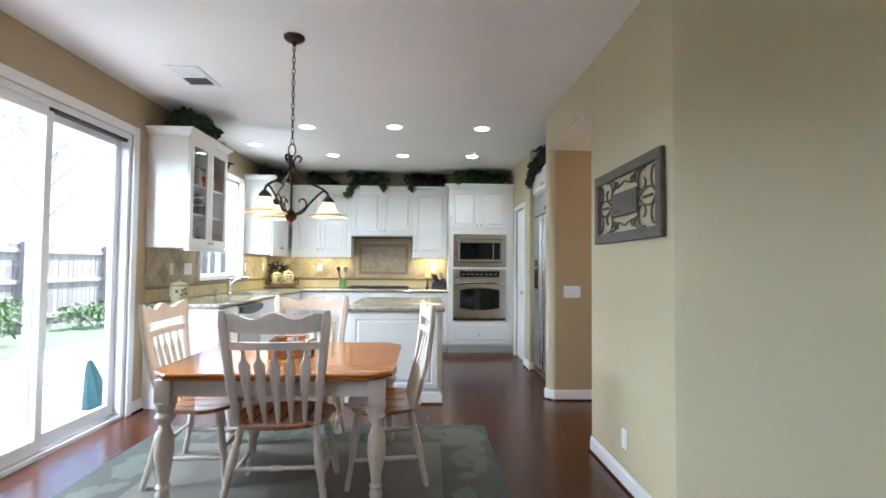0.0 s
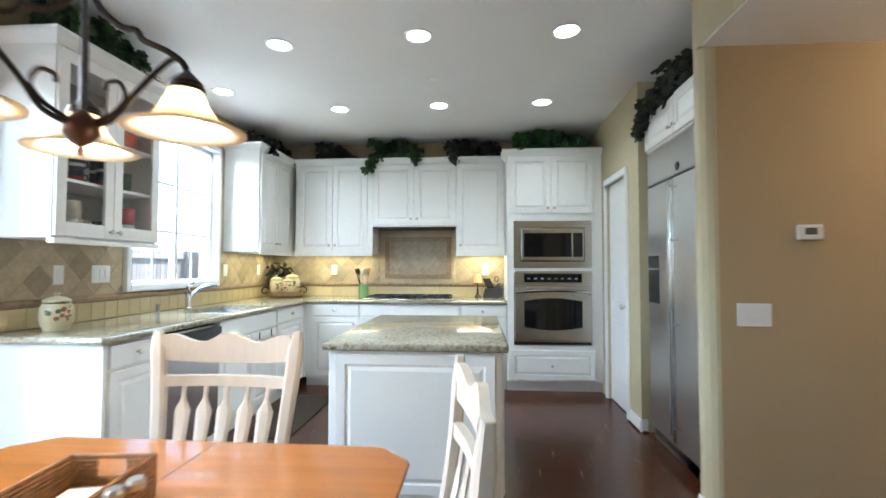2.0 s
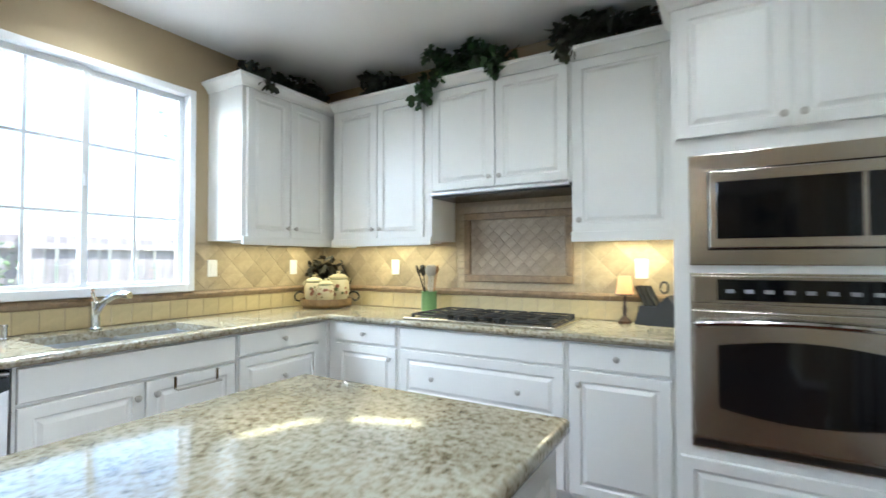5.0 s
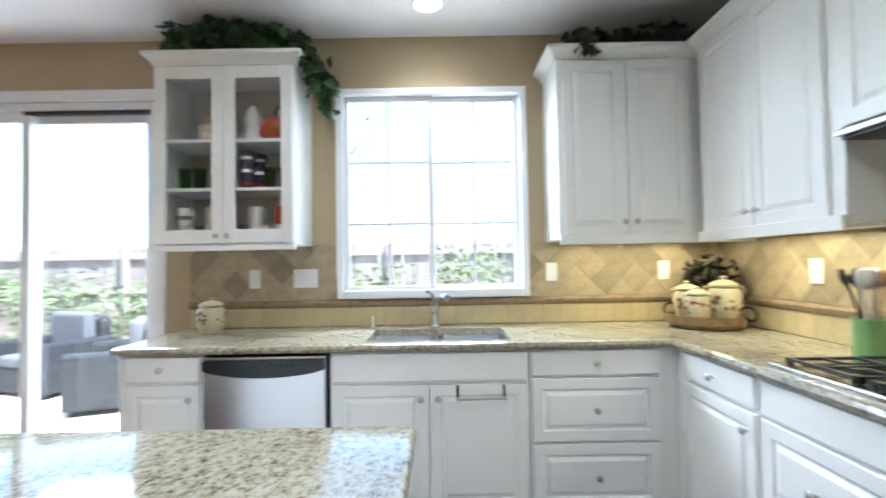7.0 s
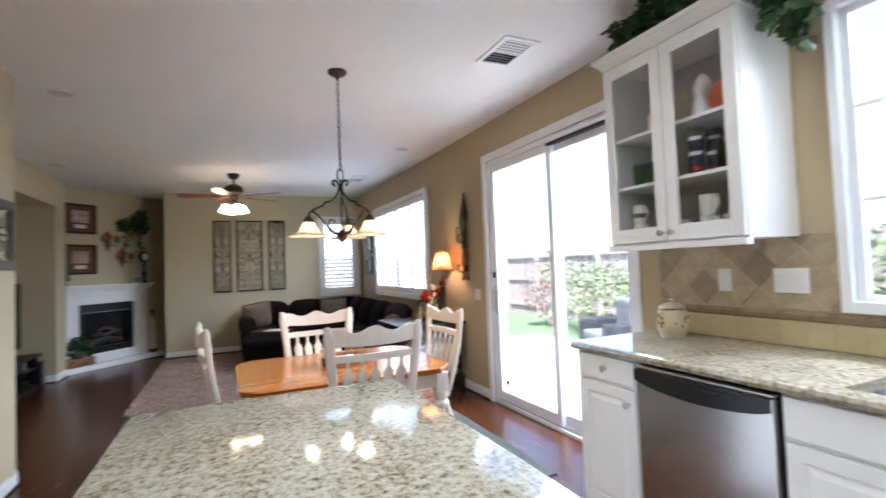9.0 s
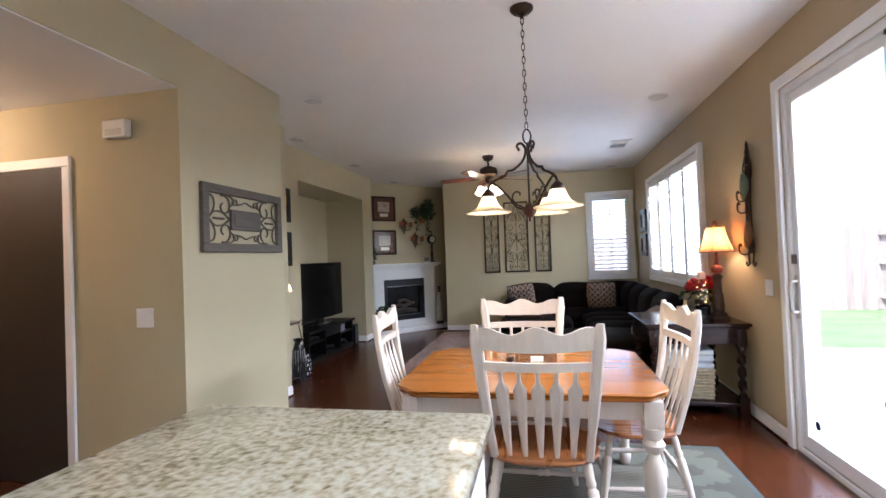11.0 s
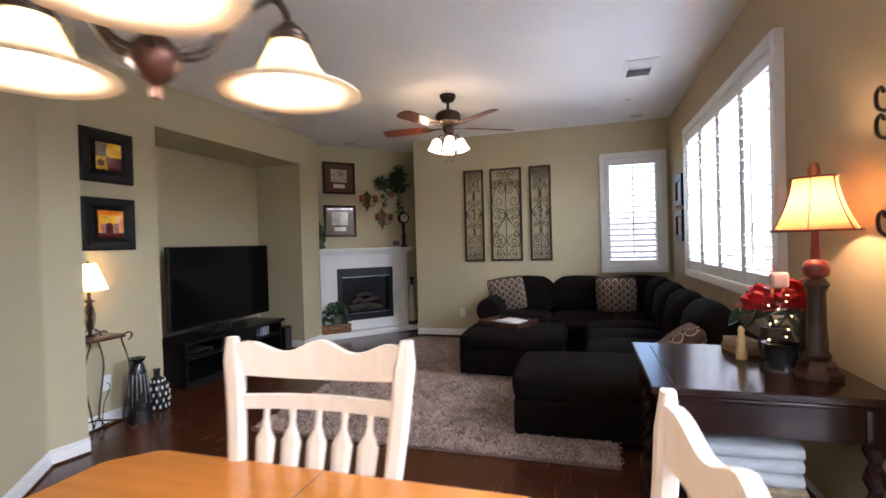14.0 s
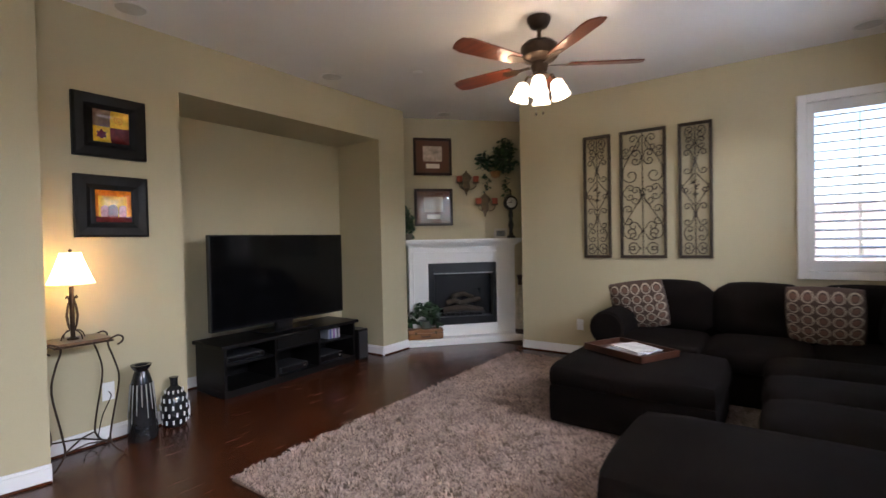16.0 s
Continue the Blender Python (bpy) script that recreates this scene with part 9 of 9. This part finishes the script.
def ivy(label, clumps, trails, n, seed, size=0.075, material=None, z0=2.46):
    """Silk ivy: leaf clumps (centre, radii) and trailing stems (points) with leaves along them."""
    t = empty("ivy_garland", label, "plant", pose(0, 0, 0), "ivy on the cabinets")
    rr = random.Random(seed)
    pts = []
    total = sum(r[0] * r[1] for _, r in clumps)
    bm = bmesh.new()
    for c, r in clumps:
        pts += [p for p in blob_points(c, r, int(n * r[0] * r[1] / total), seed + int(c[0] * 100), 7) if p.z > z0 - 0.02 and p.z < TOP - 0.02]
        for k in range(5):
            a = rr.uniform(0, 6.28)
            tube([(c[0], c[1], z0 + 0.005), (c[0] + 0.4 * r[0] * math.cos(a), c[1] + 0.4 * r[1] * math.sin(a), c[2]), (c[0] + 0.8 * r[0] * math.cos(a), c[1] + 0.8 * r[1] * math.sin(a), c[2] + 0.3 * r[2])], [0.004, 0.003, 0.002], 5, bm)
    for tr in trails:
        q = spline(tr, 8)
        tube(q, 0.002, 5, bm)
        for p in q:
            for _ in range(3):
                pts.append(p + Vector((rr.gauss(0, 0.022), rr.gauss(0, 0.022), rr.gauss(0, 0.02))))
    part("stem", bm, WOODY, t)
    me = leaves(pts, size, seed, True, 0.7)
    me.materials.append(material or IVY)
    o = new("foliage", me)
    o.parent = t
    return t


IVY_M = mat("mid_green_ivy_leaf", (0.032, 0.075, 0.022), 0.5, vary=0.35, scale=8, grain=40, bump=0.0, island=0.6)
IVY_D = mat("faded_dark_ivy_leaf", (0.030, 0.036, 0.022), 0.6, vary=0.4, scale=8, grain=40, bump=0.0, island=0.6)
CTOP = UZ1 + 0.07
ivy("dark green silk ivy on the glass cabinet, trailing down its side", [((-1.86, 3.92, CTOP + 0.10), (0.17, 0.17, 0.15)), ((-1.86, 4.14, CTOP + 0.13), (0.18, 0.22, 0.18)), ((-1.86, 4.38, CTOP + 0.10), (0.17, 0.2, 0.16))],
    [[(-1.80, 4.45, CTOP + 0.06), (-1.77, 4.57, CTOP + 0.04), (-1.78, 4.64, CTOP - 0.08), (-1.80, 4.69, CTOP - 0.2)], [(-1.84, 4.45, CTOP + 0.05), (-1.84, 4.58, CTOP + 0.03), (-1.86, 4.63, CTOP - 0.1), (-1.86, 4.70, CTOP - 0.27)], [(-1.9, 4.42, CTOP + 0.07), (-1.92, 4.58, CTOP + 0.06), (-1.92, 4.66, CTOP - 0.05), (-1.9, 4.72, CTOP - 0.2)]], 900, 61, 0.07, IVY_M, CTOP)
ivy("dark green silk ivy on the corner cabinet", [((-1.88, 6.3, CTOP + 0.09), (0.14, 0.24, 0.16)), ((-1.86, 6.66, CTOP + 0.09), (0.16, 0.26, 0.17))], [[(-1.8, 6.2, CTOP + 0.05), (-1.68, 6.17, CTOP + 0.03), (-1.64, 6.15, CTOP - 0.02)]], 700, 62, 0.065, IVY_D, CTOP)
ivy("dark green silk ivy along the cabinet tops", [((-1.30, 6.92, CTOP + 0.10), (0.18, 0.12, 0.17)), ((-1.08, 6.92, CTOP + 0.09), (0.16, 0.12, 0.17))], [], 750, 63, 0.065, IVY_D, CTOP)
ivy("green silk ivy trailing over the cabinet front", [((-0.58, 6.88, CTOP + 0.10), (0.18, 0.12, 0.17)), ((-0.33, 6.88, CTOP + 0.11), (0.22, 0.13, 0.18))], [[(-0.6, 6.8, CTOP + 0.04), (-0.70, 6.70, CTOP + 0.01), (-0.75, 6.68, CTOP - 0.05), (-0.78, 6.68, CTOP - 0.13)], [(-0.3, 6.8, CTOP + 0.04), (-0.26, 6.70, CTOP + 0.02), (-0.24, 6.68, CTOP - 0.03)], [(-0.58, 6.8, CTOP + 0.1), (-0.68, 6.76, CTOP + 0.19), (-0.74, 6.74, CTOP + 0.2)]], 800, 64, 0.07, IVY_M, CTOP)
ivy("dark green silk ivy between the cabinets and the ceiling", [((0.25, 6.9, CTOP + 0.12), (0.2, 0.13, 0.18)), ((0.5, 6.92, CTOP + 0.09), (0.2, 0.12, 0.15))], [[(0.25, 6.8, CTOP + 0.05), (0.2, 6.70, CTOP + 0.02), (0.18, 6.68, CTOP - 0.02)]], 800, 65, 0.068, IVY_D, CTOP)
ivy("bright green silk plant on the oven cabinet", [((1.0, 6.6, CTOP + 0.11), (0.18, 0.13, 0.16)), ((1.2, 6.6, CTOP + 0.15), (0.2, 0.14, 0.20)), ((1.4, 6.6, CTOP + 0.10), (0.18, 0.12, 0.15))], [[(1.4, 6.5, CTOP + 0.04), (1.48, 6.46, CTOP + 0.07), (1.55, 6.44, CTOP + 0.05)], [(0.98, 6.5, CTOP + 0.04), (0.9, 6.46, CTOP + 0.06), (0.85, 6.44, CTOP + 0.04)]], 850, 66, 0.07, IVY_B, CTOP)
ivy("faded green silk ivy hanging over the refrigerator cabinet", [((1.84, 5.0, 2.53), (0.16, 0.22, 0.15)), ((1.82, 4.7, 2.55), (0.15, 0.24, 0.16)), ((1.84, 4.42, 2.53), (0.15, 0.2, 0.14))], [[(1.78, 5.12, 2.5), (1.71, 5.2, 2.46), (1.70, 5.23, 2.38), (1.70, 5.26, 2.28)], [(1.76, 5.05, 2.5), (1.71, 5.13, 2.44), (1.71, 5.16, 2.34)], [(1.78, 4.9, 2.52), (1.71, 4.95, 2.48), (1.70, 5.0, 2.40)], [(1.78, 4.7, 2.52), (1.70, 4.74, 2.5), (1.70, 4.8, 2.44)], [(1.78, 5.1, 2.54), (1.72, 5.22, 2.52), (1.71, 5.3, 2.42)]], 800, 67, 0.07, IVY_D, 2.43)

# decorated jars
JARM = mat("cream_hand_painted_glaze", (0.55, 0.50, 0.33), 0.3, vary=0.12, scale=10, bump=0.03)
BLOOM = mat("painted_rust_blossom", (0.25, 0.10, 0.06), 0.35, vary=0.5, scale=30)
SAGEP = mat("painted_sage_leaf", (0.13, 0.15, 0.06), 0.35, vary=0.4, scale=30)


def jar(name, label, m, r, h, seed, group=""):
    j = empty(name, label, "jar", m, group)
    prof = [(0, 0), (r * 0.72, 0), (r * 0.95, h * 0.2), (r, h * 0.42), (r * 0.95, h * 0.62), (r * 0.78, h * 0.74), (r * 0.74, h * 0.78), (0, h * 0.78)]
    body = part("body", lathe(prof, 24), JARM, j, "cream glaze with painted fruit", True)
    part("lid", lathe([(r * 0.74, h * 0.775), (r * 0.86, h * 0.785), (r * 0.84, h * 0.81), (r * 0.5, h * 0.88), (r * 0.16, h * 0.91), (r * 0.12, h * 0.93), (r * 0.2, h * 0.97), (r * 0.12, h), (0, h)], 24), JARM, j, "cream lid with a knob", True)
    for s in (-1, 1):
        part("handle", tube([(s * r * 0.78, 0, h * 0.74), (s * r * 1.04, 0, h * 0.76), (s * r * 1.1, 0, h * 0.68), (s * r * 0.95, 0, h * 0.6)], 0.006, 6), JARM, j, smooth=True)
    part("band", tube([(r * 0.80 * math.cos(2 * math.pi * k / 24), r * 0.80 * math.sin(2 * math.pi * k / 24), h * 0.74) for k in range(24)], 0.004, 5, closed=True), SAGEP, j)
    rr = random.Random(seed)
    for k in range(26):
        a, u = rr.uniform(0, 6.28), rr.uniform(0.22, 0.58)
        rad = r * (1.004 - 0.45 * (u - 0.42) ** 2)
        s = r * rr.uniform(0.1, 0.2)
        bm = lathe([(0, 0.0015), (s * 0.6, 0.001), (s, -0.002), (0, -0.003)], 8)
        part("painted_flower", bm, BLOOM if k % 3 else SAGEP, body).matrix_basis = Matrix.Rotation(a, 4, "Z") @ pose(0, -rad, h * u, 90)
    return j


jar("cookie_jar", "cream ceramic jar painted with rust flowers", pose(-1.87, 4.0, CT), 0.078, 0.205, 1)
ctray = empty("canister_tray", "round wooden tray with an iron scroll back", "tray", pose(-1.77, 6.825, CT, 0, 0, 36) @ Matrix.Scale(1.2, 4))
part("base", lathe([(0, 0.004), (0.15, 0.004), (0.165, 0.02), (0.165, 0.058), (0.155, 0.058), (0.148, 0.036), (0, 0.033)], 28), mat("woven_tray_wood", (0.21, 0.135, 0.06), 0.5, vary=0.35, scale=25, grain=90, bump=0.4), ctray, smooth=True)
for s in (-1, 1):
    part("scroll", tube([(s * (0.03 + 0.09 * (1 - abs(0.5 - u) * 1.2)) * 1.2, 0.12, 0.04 + 0.24 * u) for u in [k / 10 for k in range(11)]], 0.005, 6), IRON, ctray, smooth=True)
    part("scroll", tube([(s * (0.15 + q[0]), 0.02, 0.06 + q[1]) for q in spiral(0.03, 0, 0.05, 0.012, 200, -160, 18)], 0.006, 6), IRON, ctray, smooth=True)
me = leaves([Vector((random.Random(i).gauss(-0.03, 0.055), 0.12 + random.Random(i + 50).gauss(0, 0.015), 0.255 + random.Random(i + 99).gauss(0, 0.035))) for i in range(130)], 0.055, 9)
me.materials.append(mat("dark_bronze_leaf", (0.03, 0.028, 0.02), 0.5, 0.3))
o = new("leaf_ornament", me)
o.parent = ctray
for x, y, r, h, s in ((-0.098, 0.0, 0.076, 0.215, 2), (0.004, -0.095, 0.066, 0.19, 3), (0.088, 0.035, 0.088, 0.245, 4)):
    jar("canister", "cream painted ceramic canister on the tray", pose(-1.77, 6.825, CT + 0.04, 0, 0, 36) @ pose(x, y, 0, 0, 0, 30), r, h, s, "canister set")

# utensil crock
cr = empty("utensil_crock", "pale green ceramic crock holding kitchen utensils", "crock", pose(-0.885, 6.95, CT))
part("pot", lathe([(0, 0), (0.052, 0), (0.055, 0.006), (0.055, 0.14), (0.058, 0.145), (0.05, 0.145), (0.048, 0.01), (0, 0.01)], 22), mat("pale_green_glaze", (0.22, 0.40, 0.16), 0.3, vary=0.06), cr, smooth=True)
UT = [("spatula", BLACK, -0.02, 0.0, -0.06, 0.02), ("ladle", BLACK, -0.005, 0.015, -0.075, -0.01), ("spoon", NICKEL, 0.01, 0.0, 0.0, 0.02), ("whisk", NICKEL, 0.02, 0.01, 0.03, 0.0), ("wooden_spoon", RATTAN, 0.025, -0.01, 0.055, 0.01), ("turner", mat("white_nylon", (0.6, 0.6, 0.58), 0.5), 0.0, -0.015, 0.02, -0.03)]
for nm, mm, x, y, tx, ty in UT:
    u = empty(nm, "kitchen %s standing in the green crock" % nm.replace("_", " "), "utensil", pose(-0.885, 6.95, CT + 0.012), "utensils in the crock")
    part("shaft", tube([(x, y, 0), (tx, ty, 0.25)], 0.005, 6), mm, u)
    d = Vector((tx - x, ty - y, 0.25)).normalized()
    head = lathe([(0, 0), (0.012, 0.004), (0.027, 0.03), (0.03, 0.05), (0.02, 0.078), (0, 0.085)], 12)
    bmesh.ops.transform(head, matrix=Matrix.Translation((tx, ty, 0.24)) @ d.to_track_quat("Z", "Y").to_matrix().to_4x4() @ Matrix.Diagonal((1, 0.3, 1, 1)), verts=head.verts)
    part("head", head, mm, u, smooth=True)
# small glowing lamp and knife block
ml = empty("accent_lamp", "tiny lit accent lamp with a bronze stem and amber shade", "lamp", pose(0.44, 7.0, CT) @ Matrix.Diagonal((0.86, 0.86, 1.4, 1)))
part("base", lathe([(0, 0), (0.042, 0), (0.045, 0.008), (0.03, 0.018), (0.012, 0.03), (0.016, 0.055), (0.009, 0.08), (0.012, 0.11), (0, 0.115)], 14), RESIN, ml, smooth=True)
part("shade", lathe([(0.058, 0.118), (0.05, 0.15), (0.04, 0.195)], 18), glow("small_shade_glow", (0.9, 0.42, 0.19), 0.09), ml, "glowing amber shade", True)
part("shade_rim", tube([(0.058 * math.cos(2 * math.pi * k / 18), 0.058 * math.sin(2 * math.pi * k / 18), 0.118) for k in range(18)], 0.003, 5, closed=True), RESIN, ml)
kb = empty("knife_block", "dark grey knife block filled with black-handled knives", "knife block", pose(0.622, 6.985, CT, 0, 0, -12) @ Matrix.Scale(1.06, 4))
SLATE = mat("slate_grey_plastic", (0.022, 0.024, 0.029), 0.5, vary=0.1)
bm = prism([(-0.11, 0.0), (0.10, 0.0), (0.10, 0.10), (0.06, 0.16), (0.0, 0.10), (-0.085, 0.10)], -0.05, 0.05)
bmesh.ops.transform(bm, matrix=pose(0, 0, 0, 90), verts=bm.verts)
part("body", bm, SLATE, kb)
for i in range(6):
    x, y = -0.05 + 0.025 * (i // 2), -0.025 + 0.05 * (i % 2)
    part("knife_handle", tube([(x, y, 0.10), (x - 0.03, y, 0.15), (x - 0.055, y, 0.205)], [0.010, 0.012, 0.010], 6), BLACK, kb, "black knife handle", True)
part("scissors_handle", tube([(0.03 + 0.02 * math.cos(a), 0, 0.20 + 0.03 * math.sin(a)) for a in [2 * math.pi * k / 12 for k in range(12)]], 0.006, 6, closed=True), BLACK, kb)
# towel bar over the cabinet door
tbar = empty("towel_bar", "over-door brass and steel towel bar on the sink cabinet", "towel bar", pose(-1.388, 5.415, 0, 0, 0, 90))
for x in (0.0, 0.222):
    part("hook", box(x - 0.006, x + 0.006, -0.006, 0.0, 0.655, 0.716, 0.002), OLDB, tbar, "dull brass hook")
    part("arm", box(x - 0.005, x + 0.005, -0.04, -0.004, 0.652, 0.662, 0.002), NICKEL, tbar)
part("bar", tube([(-0.008, -0.036, 0.657), (0.23, -0.036, 0.657)], 0.006, 8), NICKEL, tbar, "steel bar")
# floor mat by the sink
km = tagged(part("floor_mat", box(-1.33, -0.95, 4.98, 6.1, 0.001, 0.011, 0.004), mat("dark_woven_mat", (0.045, 0.032, 0.02), 0.9, vary=0.4, scale=20, grain=160, bump=0.5)), "dark brown woven floor mat in front of the sink", "mat")

# crockery behind the glass doors
GCM = pose(-1.70, 3.785, 0, 0, 0, 90)
MUGC = {"white": mat("white_mug_glaze", (0.75, 0.74, 0.70), 0.25), "cream": mat("cream_mug_glaze", (0.6, 0.54, 0.40), 0.3, vary=0.2, scale=25), "grey": mat("grey_mug_glaze", (0.10, 0.10, 0.105), 0.3), "red": mat("red_mug_glaze", (0.36, 0.03, 0.02), 0.3), "pattern": mat("blue_red_mug_glaze", (0.03, 0.035, 0.07), 0.3, vary=0.4, scale=30), "orange": mat("orange_pot_glaze", (0.45, 0.09, 0.025), 0.3)}


def mug(x, y, z, col, r=0.044, h=0.1, handle=True, label="", band=None):
    m = empty("mug", label or "%s ceramic mug on the cabinet shelf" % col, "mug", GCM @ pose(x, y, z, 0, 0, -20), "mugs in the glass cabinet")
    part("cup", lathe([(0, 0), (r * 0.86, 0), (r, h * 0.15), (r, h), (r * 0.9, h), (r * 0.88, h * 0.12), (0, h * 0.1)], 18), MUGC[col], m, smooth=True)
    if handle:
        part("handle", tube([(r * 0.95, 0, h * 0.8), (r * 1.5, 0, h * 0.75), (r * 1.6, 0, h * 0.45), (r * 0.95, 0, h * 0.2)], 0.006, 6), MUGC[col], m, smooth=True)
    if band:
        part("band", lathe([(r * 1.012, h * 0.3), (r * 1.015, h * 0.55)], 18), MUGC[band], m, smooth=True)
    return m


z1, z2, z3 = SHELF[0] + 0.001, SHELF[1] + 0.001, SHELF[2] + 0.001
for x, y, col, band in ((0.09, 0.12, "white", "grey"), (0.17, 0.16, "grey", None), (0.25, 0.12, "cream", None), (0.13, 0.24, "white", None), (0.44, 0.14, "grey", None), (0.50, 0.12, "white", None), (0.58, 0.15, "cream", "grey"), (0.65, 0.12, "white", "red"), (0.33, 0.14, "white", None), (0.21, 0.25, "white", "grey"), (0.56, 0.26, "cream", None), (0.46, 0.26, "white", None)):
    mug(x, y, z1, col, band=band)
mug(0.50, 0.12, z1 + 0.102, "white")
mug(0.09, 0.12, z1 + 0.102, "white", band="grey")
mug(0.25, 0.13, z1 + 0.102, "cream")
mug(0.65, 0.12, z1 + 0.102, "red", handle=False)
for x, y in ((0.27, 0.13), (0.45, 0.12), (0.49, 0.2)):
    for k in range(3):
        mug(x, y, z2 + 0.075 * k, "pattern", 0.037, 0.073, band="red" if k == 0 else "white", label="dark blue patterned mug on the middle shelf")
for x in (0.08, 0.165, 0.575, 0.655):
    g = empty("drinking_glass", "tinted drinking glass on the cabinet shelf", "glass", GCM @ pose(x, 0.14, z2), "glasses in the cabinet")
    part("tumbler", lathe([(0, 0), (0.03, 0), (0.034, 0.1), (0.036, 0.13), (0.033, 0.13), (0.03, 0.01), (0, 0.008)], 16), glass("tinted_glass", (0.62, 0.78, 0.6)) if x == 0.08 else bpy.data.materials["tinted_glass"], g, smooth=True)
cp = empty("teapot", "round orange ceramic teapot on the top shelf", "teapot", GCM @ pose(0.615, 0.165, z3, 0, 0, 130) @ Matrix.Scale(1.18, 4))
part("body", lathe([(0, 0), (0.05, 0), (0.085, 0.04), (0.09, 0.075), (0.07, 0.115), (0.035, 0.13), (0, 0.132)], 20), MUGC["orange"], cp, smooth=True)
part("handle", tube(spline([(-0.05, 0, 0.11), (-0.03, 0, 0.18), (0.03, 0, 0.18), (0.05, 0, 0.11)], 4), 0.006, 6), BRONZE, cp, "dark wire handle")
part("spout", tube([(0.07, 0, 0.06), (0.11, 0, 0.09), (0.12, 0, 0.12)], [0.016, 0.012, 0.009], 8), MUGC["orange"], cp, smooth=True)
ck2 = tagged(part("figurine", lathe([(0, 0), (0.05, 0), (0.055, 0.06), (0.04, 0.11), (0.05, 0.15), (0.035, 0.2), (0.012, 0.23), (0, 0.235)], 18), MUGC["white"], None, "", True), "plain white ceramic figurine on the top shelf", "figurine")
ck2.matrix_basis = GCM @ pose(0.47, 0.16, z3)
mug(0.22, 0.13, z3, "cream", 0.05, 0.10, label="cream floral jug on the top shelf", band="white")
pl = empty("platter", "oval patterned platter leaning at the back of the shelf", "platter", GCM @ pose(0.19, 0.30, z3, -12))
bm = lathe([(0, 0), (0.09, 0.002), (0.13, 0.012), (0.13, 0.016), (0.085, 0.007), (0, 0.005)], 24)
bmesh.ops.transform(bm, matrix=pose(0, 0, 0.13, 90) , verts=bm.verts)
part("plate", bm, MUGC["cream"], pl, smooth=True)

# ---- floor planks ----
rng = random.Random(7)
PW = 0.127
plank_meshes = {}


def plank_mesh(length):
    key = round(length, 2)
    if key not in plank_meshes:
        me = bpy.data.meshes.new("plank")
        b = bmesh.new()
        w, l2 = PW / 2 - 0.0003, length / 2 - 0.0004
        lo = [b.verts.new((x, y, -0.012)) for x, y in ((-w, -l2), (w, -l2), (w, l2), (-w, l2))]
        mid = [b.verts.new((x, y, -0.0007)) for x, y in ((-w, -l2), (w, -l2), (w, l2), (-w, l2))]
        hi = [b.verts.new((x, y, 0)) for x, y in ((-w, -l2), (w, -l2), (w, l2), (-w, l2))]
        for p, q in ((lo, mid), (mid, hi)):
            for i in range(4):
                b.faces.new((p[i], p[(i + 1) % 4], q[(i + 1) % 4], q[i]))
        b.faces.new(hi)
        b.to_mesh(me)
        b.free()
        me.materials.append(PLANK)
        plank_meshes[key] = me
    return plank_meshes[key]


rest_v, rest_f = [], []
x, row = WX + PW / 2, 0
while x < 4.2:
    y = -4.5 + rng.choice((-0.9, -0.6, -0.3, 0))
    while y < NY:
        full = rng.choice((0.9, 1.2, 1.5))
        far = 2.5 if y > 4.3 else 4.2 if y + full > 2.3 else 3.0
        low, high = max(y, SY - 0.1), min(y + full, NY + 0.05)
        y += full
        length, cy = high - low, (low + high) / 2
        if length < 0.04 or x > far:
            continue
        near = 0.55 < x < 1.75 and 0.2 < cy < 6.4 or -1.2 < x < 2.5 and -2.4 < cy < 1.7 or -1.5 < x < 0.6 and 2.4 < cy < 6.3
        if near:
            ob = new("plank", plank_mesh(length))
            ob.location = (x, cy, 0)
            ob.parent = floor
        else:
            k = len(rest_v)
            w, l2 = PW / 2 - 0.0008, length / 2 - 0.0008
            rest_v += [(x - w, cy - l2, 0), (x + w, cy - l2, 0), (x + w, cy + l2, 0), (x - w, cy + l2, 0)]
            rest_v += [(x - w, cy - l2, -0.012), (x + w, cy - l2, -0.012), (x + w, cy + l2, -0.012), (x - w, cy + l2, -0.012)]
            rest_f += [(k, k + 1, k + 2, k + 3)] + [(k + i, k + 4 + i, k + 4 + (i + 1) % 4, k + (i + 1) % 4) for i in range(4)]
    x += PW
    row += 1
me = bpy.data.meshes.new("more_planks")
me.from_pydata(rest_v, [], rest_f)
me.materials.append(PLANK_REST)
ob = new("more_planks", me)
ob.parent = floor
ob["kind"] = "stuff"
